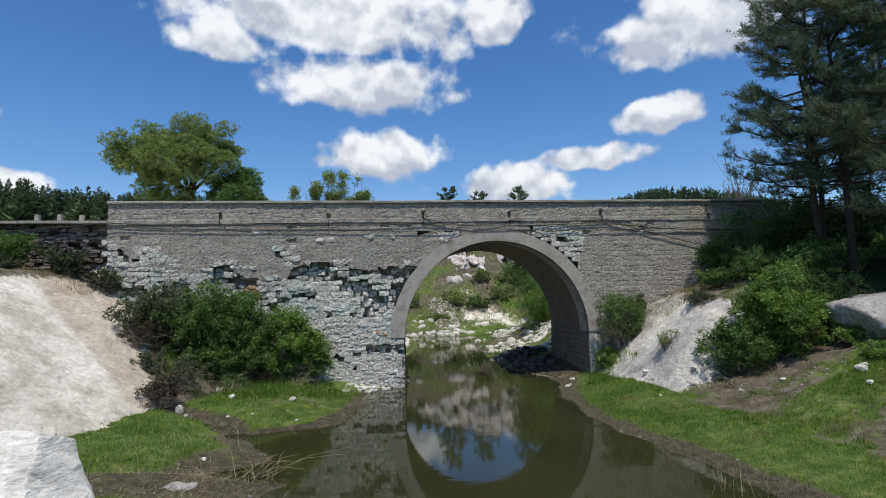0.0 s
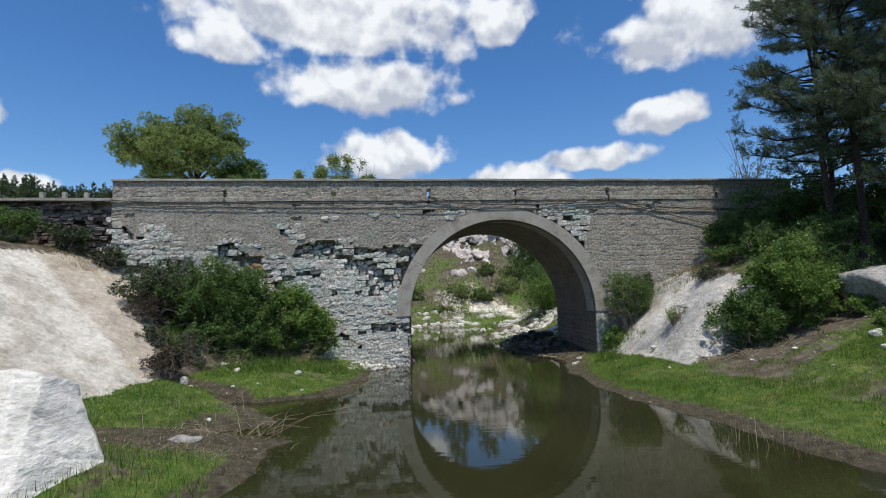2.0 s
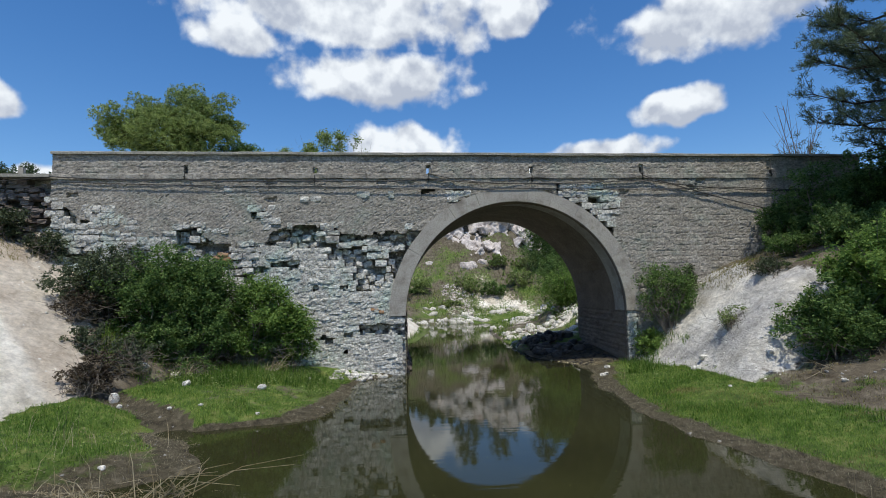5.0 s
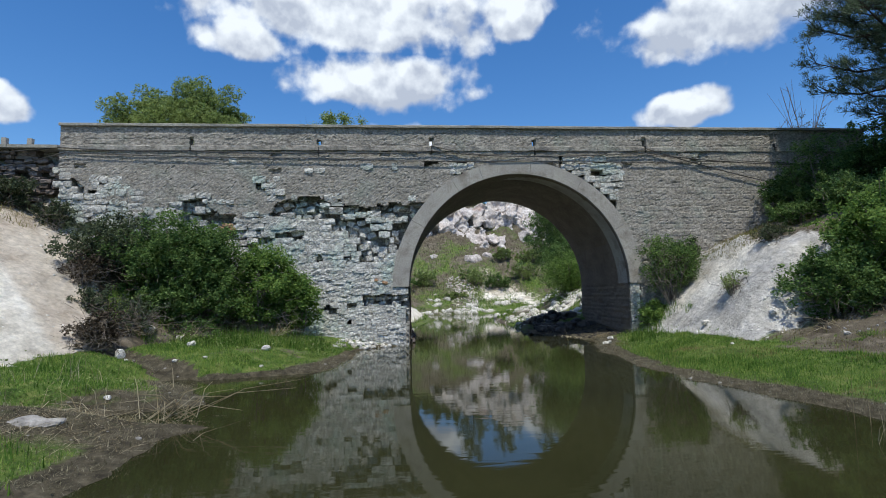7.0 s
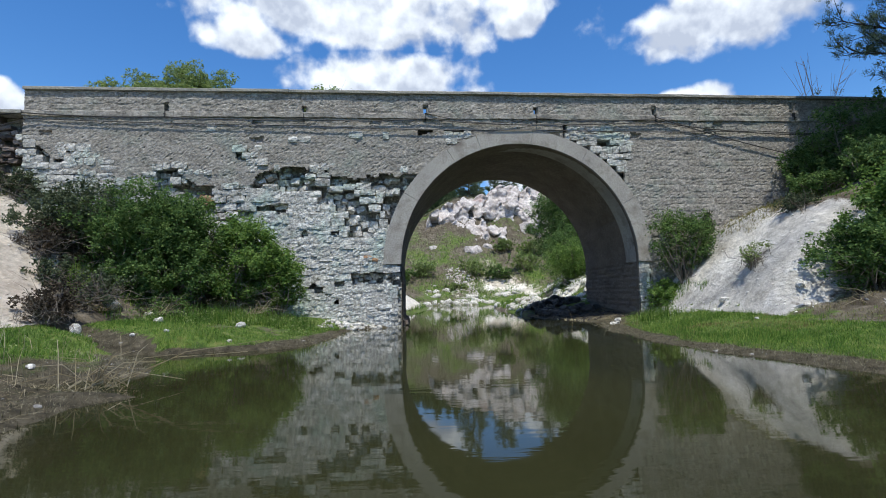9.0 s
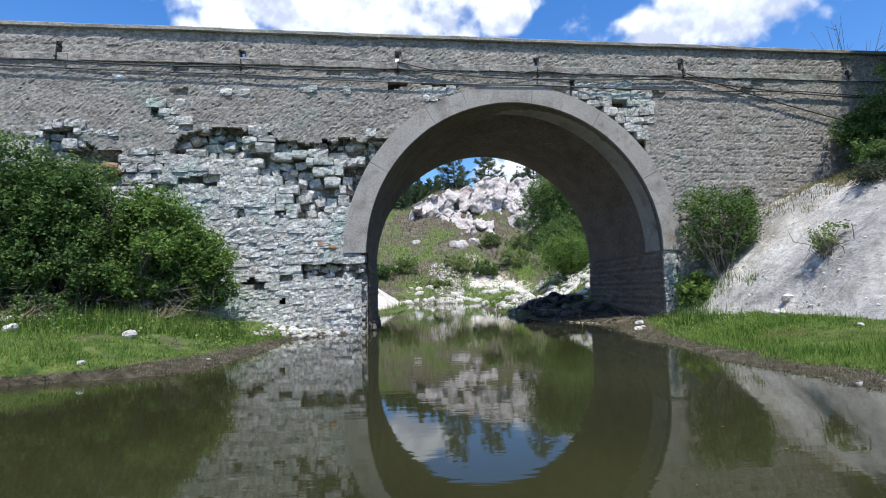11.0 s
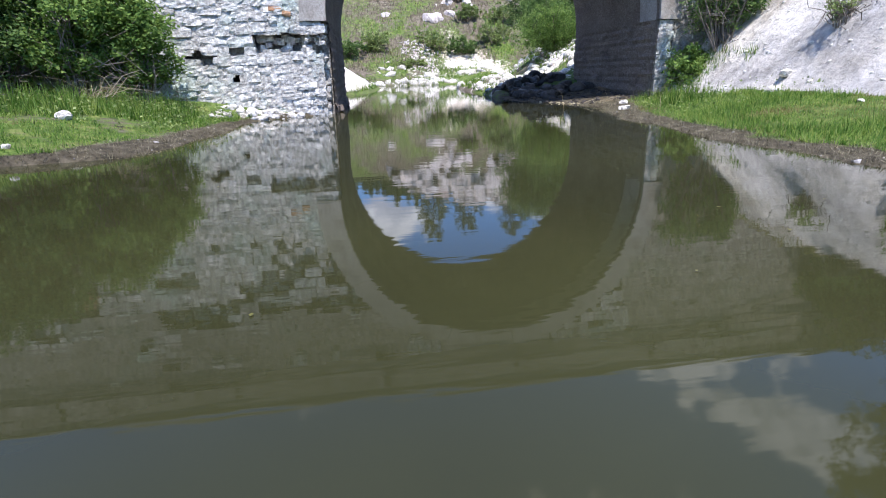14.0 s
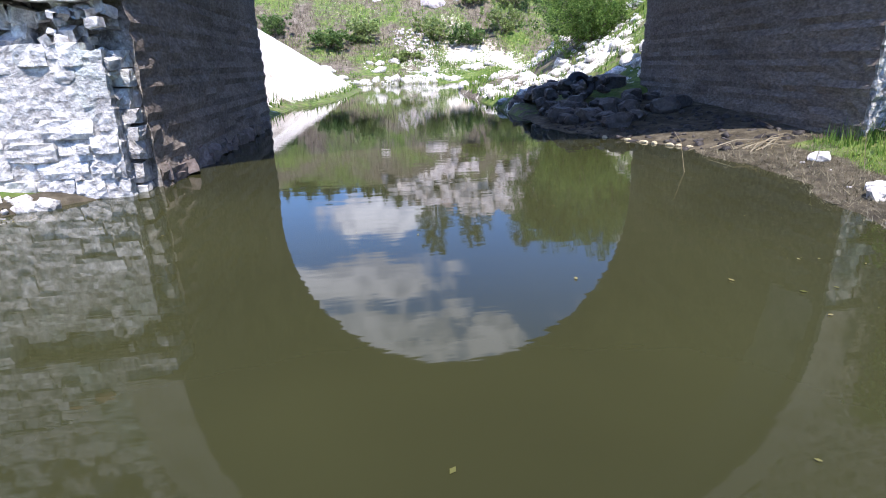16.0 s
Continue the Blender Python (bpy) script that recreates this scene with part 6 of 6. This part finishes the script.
def cliff():
    """The pinkish-white crag on the far hillside: a craggy face with ledges and clefts."""
    e = thing("rock_cliff", (0, 0, 0), "pinkish-white weathered limestone crag on the hillside", "cliff")
    nx, nz = 240, 110
    X, Z = np.meshgrid(np.linspace(3.4, 25.0, nx), np.linspace(-0.5, 1.0, nz))
    top = lerp(X, [3.4, 4.3, 6, 9, 13, 17, 21, 25], [7.4, 10.0, 11.8, 12.8, 13.8, 14.3, 14.2, 12.5]) + 0.7 * wave_noise(X, X * 0, 62, 4, 2.2)
    foot = lerp(X, [3.4, 5, 6.5, 9, 11, 13, 19, 25], [5.6, 5.8, 5.9, 6.1, 6.2, 6.8, 7.4, 8.0]) + 0.7 * wave_noise(X, X * 0, 63, 3, 1.6)
    H = foot + (top - foot) * Z
    # broken, angular blocks: each point takes the plane of the nearest block
    r = np.random.RandomState(64)
    bx, bz = 2.5 + 23.5 * r.rand(150), 4.5 + 11.0 * r.rand(150)
    px, pz = X + 0.35 * wave_noise(X, H, 65, 3, 3.0), H + 0.25 * wave_noise(X, H, 66, 3, 3.0)
    apart = (px[..., None] - bx) ** 2 + 0.55 * (pz[..., None] - bz) ** 2
    near = np.argmin(apart, axis=-1)
    first_two = np.sqrt(np.partition(apart, 1, axis=-1)[..., :2])
    cleft = 1 - smooth01(first_two[..., 1] - first_two[..., 0], 0.0, 0.05)
    tilt_x, tilt_z, stand = 0.5 * r.normal(size=150), 0.3 * r.normal(size=150), 0.4 * r.normal(size=150)
    block = stand[near] + tilt_x[near] * (X - bx[near]) + tilt_z[near] * (H - bz[near])
    chips = wave_noise(X, H * 1.3, 67, 4, 5.0)
    Y = 41.3 + 0.42 * H - 2.6 + 1.2 * np.clip(Z, 0, 1) + block + 0.22 * cleft - 0.2 * chips - 0.8 * wave_noise(X, H, 68, 3, 0.6)
    Y = Y - 3.0 * np.clip(-Z, 0, 1) + 3.0 * (1 - smooth01(X, 5.5, 9.5)) * (1 - np.clip(Z, 0, 1))
    Y[-1] += 6.0
    Y[-2] += 1.5
    H[-1] -= 1.0
    co = np.stack([X, Y, H], -1).reshape(-1, 3)
    idx = np.arange(nx * nz).reshape(nz, nx)
    quads = np.stack([idx[:-1, :-1], idx[:-1, 1:], idx[1:, 1:], idx[1:, :-1]], -1).reshape(-1, 4)
    raw_object("face", co, quads, PINKROCK, e)
    return e


cliff()
for i, (x, y, z, s) in enumerate(((2.5, 40.5, 4.6, 0.9), (4.2, 41.0, 5.2, 1.1), (0.8, 41.5, 5.4, 0.8), (8.5, 40.0, 5.0, 1.2), (10.2, 40.6, 5.4, 1.0), (-1.5, 41.5, 5.2, 0.7), (6.3, 40.2, 4.8, 0.8), (-3.0, 43.0, 6.0, 0.8), (12.0, 40.2, 5.4, 0.9), (3.3, 37.5, 3.2, 0.5))):
    rock("boulder", (x, y, z), (s, s * 0.8, s * 0.7), "pale fallen boulder on the far hillside", 640 + i, (0, 0, i * 71), PINKROCK, 3, 0.2, 0.5, group="boulders below the crag")

# plants behind the arch
bush("bush", (12.9, 23.5, 2.4), 5.6, 4.5, 7.4, "tall dark green bush on the far bank", 60000, 0.12, LEAF, 71, 34, 0.3, "", 0.2)
bush("bush", (16.2, 24.0, 3.4), 5.4, 4.5, 7.6, "tall dark green bush on the far bank", 40000, 0.13, LEAF, 75, 30, 0.3)
bush("bush", (10.7, 14.4, 1.1), 3.0, 3.0, 3.3, "fresh green willow bush on the stony bank", 30000, 0.075, LEAF_MID, 72, 26, 0.3)
bush("bush", (11.0, 16.6, 2.0), 3.2, 3.0, 3.4, "green bush on the stony bank", 11000, 0.1, LEAF, 73, 22, 0.3)
for i, (x, y, w, t) in enumerate(((0.6, 34.6, 3.4, 1.5), (2.8, 35.2, 3.0, 1.6), (7.6, 35.5, 4.2, 1.9), (10.6, 35.0, 3.6, 1.6), (13.2, 36.0, 4.0, 2.2), (5.4, 33.0, 2.6, 0.8), (-3.0, 36.0, 3.8, 1.8), (11.6, 39.5, 3.0, 1.4), (15.0, 38.5, 3.6, 2.0), (-3.5, 46.5, 3.0, 1.2))):
    bush("shrub", (x, y, ground_at(x, y) - 0.1), w, w * 0.7, t, "low green shrub on the far hillside", 5000, 0.13, LEAF_LIGHT if i % 3 else LEAF, 80 + i, 14, 0.2, group="shrubs on the hillside")
for i, (x, y, k) in enumerate(((13.9, 49.5, 0.62), (19.5, 49.5, 0.7))):
    c = copy_thing(far_pine, pose(x, y, ground_at(x, y) - 0.8, 0, 0, 70 * i + 40))
    c.scale = (k * 1.1, k * 1.1, k)


# ---------------------------------------------------------------- grass, reeds, litter


def blades(name, spots, label, material, seed, tall, wide, bend=0.4, upright=1.0, simple=False):
    """Grass as bent two-step blades, one mesh."""
    r = np.random.RandomState(seed)
    n = len(spots)
    base = spots[:, :3] - np.array([0, 0, 0.015])
    a = r.rand(n) * 6.283
    d = np.stack([np.cos(a), np.sin(a), np.zeros(n)], 1)
    w = np.stack([-np.sin(a), np.cos(a), np.zeros(n)], 1) * (wide * (0.6 + 0.8 * r.rand(n)))[:, None]
    h = ((tall[0] + (tall[1] - tall[0]) * r.rand(n) ** 1.6) * spots[:, 3])[:, None]
    up = np.array([0, 0, 1.0])
    lean_by = (bend * r.rand(n))[:, None]
    mid = base + up * h * 0.55 * upright + d * h * lean_by * 0.35
    tip = base + up * h * upright * (1 - 0.35 * lean_by) + d * h * lean_by
    if simple:
        co, faces = np.stack([base - w, base + w, tip], 1).reshape(-1, 3), np.arange(3 * n).reshape(n, 3)
    else:
        co = np.stack([base - w, base + w, mid + w * 0.8, tip, mid - w * 0.8], 1).reshape(-1, 3)
        faces = (np.arange(n)[:, None] * 5 + np.array([[0, 1, 2, 0, 2, 4, 4, 2, 3]])).reshape(-1, 3)
    ob = raw_object(name, co, faces, material)
    return tagged(ob, label, "grass", kind="stuff")


def fine_noise(spots, seed, base, octaves=3):
    return wave_noise(spots[:, 0], spots[:, 1], seed, octaves, base)


lush = lambda x, y, h, c, g, m: (h > 0.04) & (g + 0.25 * wave_noise(x, y, 101, 3, 6.0) > 0.50) & (m < 0.5) & (c < 0.25)
spots = np.concatenate([field(300000, (-14, -1.6, -16.5, -0.6), lush, (0, 1), 11), field(400000, (4.6, 15, -17, -0.4), lush, (0, 1), 12)])
# height and colour go in patches: short mown-looking turf, rank clumps and yellowed spots
spots[:, 3] = 0.75 + 0.75 * smooth01(fine_noise(spots, 102, 3.2), -0.2, 0.7)
dryish = fine_noise(spots, 103, 2.0, 4) + 0.5 * np.random.RandomState(5).rand(len(spots)) > 0.72
blades("grass", spots[~dryish], "lush green grass on the banks", GRASS, 13, (0.04, 0.14), 0.0065, 1.2, 0.9, True)
blades("grass", spots[dryish], "yellowed grass in patches on the banks", DRYGRASS, 43, (0.03, 0.10), 0.006, 1.2, 0.85, True)
tuft = np.concatenate([field(5000, (-10, -4.0, -15.5, -12.0), lambda x, y, h, c, g, m: (h > 0.03) & (wave_noise(x, y, 87, 3, 3.0) > -0.1), (0, 1), 47), field(9000, (-14, -1.6, -13, -0.6), lambda x, y, h, c, g, m: lush(x, y, h, c, g, m) & (wave_noise(x, y, 99, 3, 3.0) > 0.25), (0, 1), 14),
                       field(9000, (6.2, 16, -14, -0.4), lambda x, y, h, c, g, m: lush(x, y, h, c, g, m) & (wave_noise(x, y, 98, 3, 3.0) > 0.35), (0, 1), 15),
                       field(5000, (5.9, 8.6, -2.2, 0.3), lambda x, y, h, c, g, m: (h > 0.10) & (wave_noise(x, y, 95, 3, 3.0) > -0.1), (0, 1), 36)])
tuft[:, 3] = 1.0
rank = np.concatenate([field(9000, (-8.6, -2.4, -3.4, -1.2), lambda x, y, h, c, g, m: (h > 0.1) & (c < 0.25) & (m < 0.4) & (wave_noise(x, y, 94, 3, 2.0) + 0.5 * (y + 2.6) > -0.1), (0, 1), 38),
                       field(3500, (6.6, 9.2, -3.2, -0.6), lambda x, y, h, c, g, m: (h > 0.1) & (c < 0.3) & (wave_noise(x, y, 93, 3, 2.0) > 0.0), (0, 1), 39)])
rank[:, 3] = 0.7 + 0.6 * smooth01(fine_noise(rank, 92, 2.5), -0.3, 0.6)
blades("tall_grass", rank, "rank bright green grass in front of the bushes", GRASS, 40, (0.16, 0.48), 0.008, 0.7, 1.0, True)
blades("tall_grass", tuft, "taller green grass tufts on the banks", GRASS, 16, (0.10, 0.28), 0.007, 0.55, 1.0, True)
bank = field(26000, (8.0, 16, -13, -4.2), lambda x, y, h, c, g, m: (h > 0.3) & (c < 0.35) & (wave_noise(x, y, 89, 3, 2.4) > -0.25), (0, 1), 44)
bank[:, 3] = 0.6 + 0.7 * smooth01(fine_noise(bank, 88, 2.5), -0.3, 0.6)
blades("bank_grass", bank[::2], "thin brown dead grass on the east bank", LITTER, 45, (0.05, 0.22), 0.007, 1.2, 0.9, True)
blades("bank_grass", bank[1::2], "thin yellow-green weeds on the east bank", DRYGRASS, 46, (0.05, 0.24), 0.008, 1.0, 0.9, True)
r = np.random.RandomState(17)
weeds = np.concatenate([field(6000, (-9, -2.2, -3.6, -0.8), lush, (0, 1), 18), field(900, (-14, -4.6, -11, -6), lush, (0, 1), 19), field(1000, (5.8, 9, -5, -0.5), lush, (0, 1), 20)])
weeds[:, 2] += 0.03 + 0.30 * r.rand(len(weeds)) ** 2
tagged(quads_object("weeds", weeds[:, :3], 0.025 + 0.04 * r.rand(len(weeds)), 0.5, LEAF_LIGHT, None, "", 21, 0.7), "broad-leaved green weeds among the grass", "weeds", kind="stuff")
edge = np.concatenate([field(110000, (-8, -1.2, -13, -0.2), lambda x, y, h, c, g, m: (h > -0.02) & (m > 0.12) & (h < 0.5), (0, 1), 22), field(110000, (4.3, 8.5, -14, 0.6), lambda x, y, h, c, g, m: (h > -0.02) & (m > 0.1) & (h < 0.5), (0, 1), 23)])
blades("litter", edge, "brown dead grass and litter along the muddy shore", LITTER, 24, (0.05, 0.15), 0.005, 1.9, 0.55, True)
dry = np.concatenate([field(5000, (9.5, 17, -2.6, -0.2), lambda x, y, h, c, g, m: h > 2.6, (0, 1), 25), field(2500, (-18, -11.5, -1.4, 0.2), lambda x, y, h, c, g, m: h > 3.5, (0, 1), 26), field(7000, (-19, -11.5, 0.3, 4), lambda x, y, h, c, g, m: h > 5, (0, 1), 27)])
blades("dry_grass", dry, "dry yellow-green grass on the bank tops", DRYGRASS, 28, (0.05, 0.22), 0.006, 1.2)
hill = field(26000, (-16, 18, 31, 52), lambda x, y, h, c, g, m: (h > 0.6) & (c < 0.5), (0, 1), 29)
shore_grass = field(34000, (-3, 16, 9, 36), lambda x, y, h, c, g, m: (h > 0.08) & (c < 0.55) & (wave_noise(x, y, 96, 3, 1.6) > -0.2), (0, 1), 34)
blades("shore_grass", shore_grass, "bright green grass between the far stones", GRASS, 35, (0.10, 0.42), 0.018, 0.7, 1.0, True)
lusher = (hill[:, 0] > 3.5) & (hill[:, 1] < 41) & (fine_noise(hill, 91, 0.8) > -0.25)
blades("hill_grass", hill[~lusher], "dry brownish grass on the far hillside", LITTER, 30, (0.15, 0.5), 0.022, 0.8, 1.0, True)
blades("hill_grass", hill[lusher], "green grass on the far hillside", GRASS, 31, (0.15, 0.5), 0.026, 0.8, 1.0, True)
reeds = np.stack([4.4 + 1.9 * r.normal(size=800), 26.2 + 1.1 * r.normal(size=800), np.full(800, -0.12), np.ones(800)], 1)
blades("reeds", reeds, "pale green reeds standing in the shallow water", REED, 32, (0.15, 0.8), 0.007, 0.6)
spread = lambda n, x, y, dx, dy: np.stack([x + dx * r.normal(size=n), y + dy * r.normal(size=n), np.array([0.02] * n), np.ones(n)], 1)
nearreed = np.concatenate([spread(34, -6.0, -8.2, 0.8, 0.6), spread(26, -5.0, -10.0, 0.6, 0.5), spread(16, -6.8, -10.8, 0.5, 0.5), spread(14, 6.6, -2.4, 0.8, 1.0), spread(45, 4.9, -12.9, 0.5, 0.5)])
nearreed[:, 2] = [max(0.0, ground_at(x, y)) for x, y in nearreed[:, :2]]
blades("dry_reeds", nearreed, "thin dry reed stalks at the water's edge", STRAW, 33, (0.25, 0.75), 0.0035, 0.8)


debris = np.concatenate([spread(420, -5.6, -10.4, 0.7, 0.5), spread(260, -4.6, -10.3, 0.5, 0.25), spread(200, -6.0, -7.9, 0.7, 0.5), spread(500, -4.7, -11.3, 0.45, 0.5)])
debris[:, 2] = np.maximum(0.01, ground_cover(debris[:, 0], debris[:, 1])[0])
blades("litter", debris, "dry broken twigs and stalks strewn over the spit", STRAW, 37, (0.12, 0.45), 0.0035, 2.2, 0.25)


def dead_branch(place, size, seed, label, turn=0):
    e = thing("dead_branch", place, label, "branch")
    s, r = Soup(), np.random.RandomState(seed)
    for i in range(26):
        p = np.array([0.15 * r.normal(), 0.1 * r.normal(), 0.02])
        q = np.array([r.normal() * 0.55 + 0.35, r.normal() * 0.3, 0.05 + 0.5 * r.rand() ** 1.5]) * size
        mid = (p + q) / 2 + np.array([0, 0, 0.14 * size])
        s.tube([tuple(p), tuple(mid), tuple(q)], [0.007, 0.005, 0.002], 4)
    s.object("twig_tangle", STRAW, e)["kind"] = "stuff"
    e.rotation_euler = (0, 0, radians(turn))
    return e


dead_branch((-3.9, -10.2, 0.02), 1.0, 5, "tangle of pale dry stalks over the water")
dead_branch((-4.9, -10.4, 0.05), 0.8, 6, "tangle of pale dry stalks on the shore", 160)
dead_branch((6.45, 0.4, 0.05), 0.35, 7, "small bare twigs on the shore below the arch")
dead_branch((-7.3, -3.4, 0.75), 0.9, 38, "bare grey twigs under the bush", 200)
dead_branch((9.3, -6.6, 0.6), 0.9, 39, "bare dead twigs below the bush on the bank", 200)
dead_branch((10.4, -7.0, 0.95), 0.9, 40, "bare dead twigs below the bush on the bank", 20)
dead_branch((-6.4, -2.6, 0.6), 0.9, 8, "bare grey twigs under the bush", 90)
dead_branch((-4.2, -1.9, 0.55), 0.9, 9, "bare grey twigs under the bush", 30)

r = np.random.RandomState(90)
bits = np.concatenate([np.stack([-2.0 + 6.5 * r.rand(45), -11 + 10 * r.rand(45)], 1), np.stack([4.4 + 0.35 * r.normal(size=90), -4.2 + 0.9 * r.normal(size=90)], 1), np.stack([-2.0 + 0.25 * r.normal(size=70), -4.6 + 0.6 * r.normal(size=70)], 1)])
ys = -6.0 + 5.4 * r.rand(700)
bits = np.concatenate([bits, np.stack([shore_left(ys) + 0.05 + 0.22 * np.abs(r.normal(size=700)), ys], 1)])
bits = np.concatenate([bits, np.full((len(bits), 1), 0.006)], 1)
a, q = r.rand(len(bits)) * 6.283, (0.006 + 0.016 * r.rand(len(bits)) ** 2)[:, None]
u = np.stack([np.cos(a), np.sin(a), np.zeros(len(a))], 1) * q
v = np.stack([-np.sin(a), np.cos(a), np.zeros(len(a))], 1) * q * 0.6
tagged(raw_object("floating_leaves", np.stack([bits - u, bits - v, bits + u, bits + v], 1).reshape(-1, 3), np.arange(4 * len(bits)).reshape(-1, 4), DRYGRASS), "small pale leaves and weed floating on the pond", "leaves", kind="stuff")

# ---------------------------------------------------------------- cables on the wall


def cable(points, label, radius=0.024):
    s = Soup()
    pts = []
    for (a, b, sag) in points:
        a, b = Vector(a), Vector(b)
        steps = 14
        for i in range(steps):
            t = i / steps
            p = a.lerp(b, t)
            p.z -= sag * 4 * t * (1 - t)
            pts.append(tuple(p))
    pts.append(points[-1][1])
    s.tube(pts, [radius] * len(pts), 5)
    return tagged(s.object("cable", CABLE, None), label, "cable", "cables along the bridge")


Y = -0.085
cable([((-19, Y, 6.2), (-11.4, Y, 6.62), 0.12), ((-11.4, Y, 6.62), (-7.35, Y, 6.55), 0.05), ((-7.35, Y, 6.55), (-3.2, Y, 6.54), 0.05), ((-3.2, Y, 6.54), (0.63, Y, 6.62), 0.06), ((0.63, Y, 6.62), (4.29, Y, 6.47), 0.06), ((4.29, Y, 6.47), (8.39, Y, 6.62), 0.03), ((8.39, Y, 6.62), (17.0, Y, 6.35), 0.22)], "black cable slung along the string course", 0.018)
cable([((-16, Y, 5.7), (-11.2, Y, 6.45), 0.2), ((-11.2, Y, 6.45), (-3.2, Y, 6.34), 0.04), ((-3.2, Y, 6.34), (4.29, Y, 6.30), 0.06), ((4.29, Y, 6.30), (12.0, Y, 6.36), 0.05), ((12.0, Y, 6.36), (17.0, Y, 6.30), 0.05)], "black cable hanging below the string course", 0.016)
cable([((8.39, Y, 6.78), (13.2, Y, 5.55), 0.05), ((13.2, Y, 5.55), (17.0, Y - 0.4, 5.2), 0.1)], "black cable sagging off towards the pines", 0.018)
cable([((0.63, Y, 6.80), (2.6, Y, 6.5), 0.05), ((2.6, Y, 6.5), (4.29, Y, 6.7), 0.04), ((4.29, Y, 6.7), (8.39, Y, 6.74), 0.10)], "black cable looped between the drain holes", 0.014)
for i, (x, z) in enumerate(HOLES):
    b = thing("cable_bracket", (x, -0.03, z), "short rusty iron bracket holding cables below a drain hole", "bracket", "cable brackets")
    s = Soup()
    s.box(-0.012, 0.012, -0.05, 0.10, -0.40, -0.14)
    s.box(-0.03, 0.03, -0.10, -0.05, -0.34, -0.31)
    s.object("plate", CABLE, b)

# ---------------------------------------------------------------- single wall stones last
wall_stones(bridge)
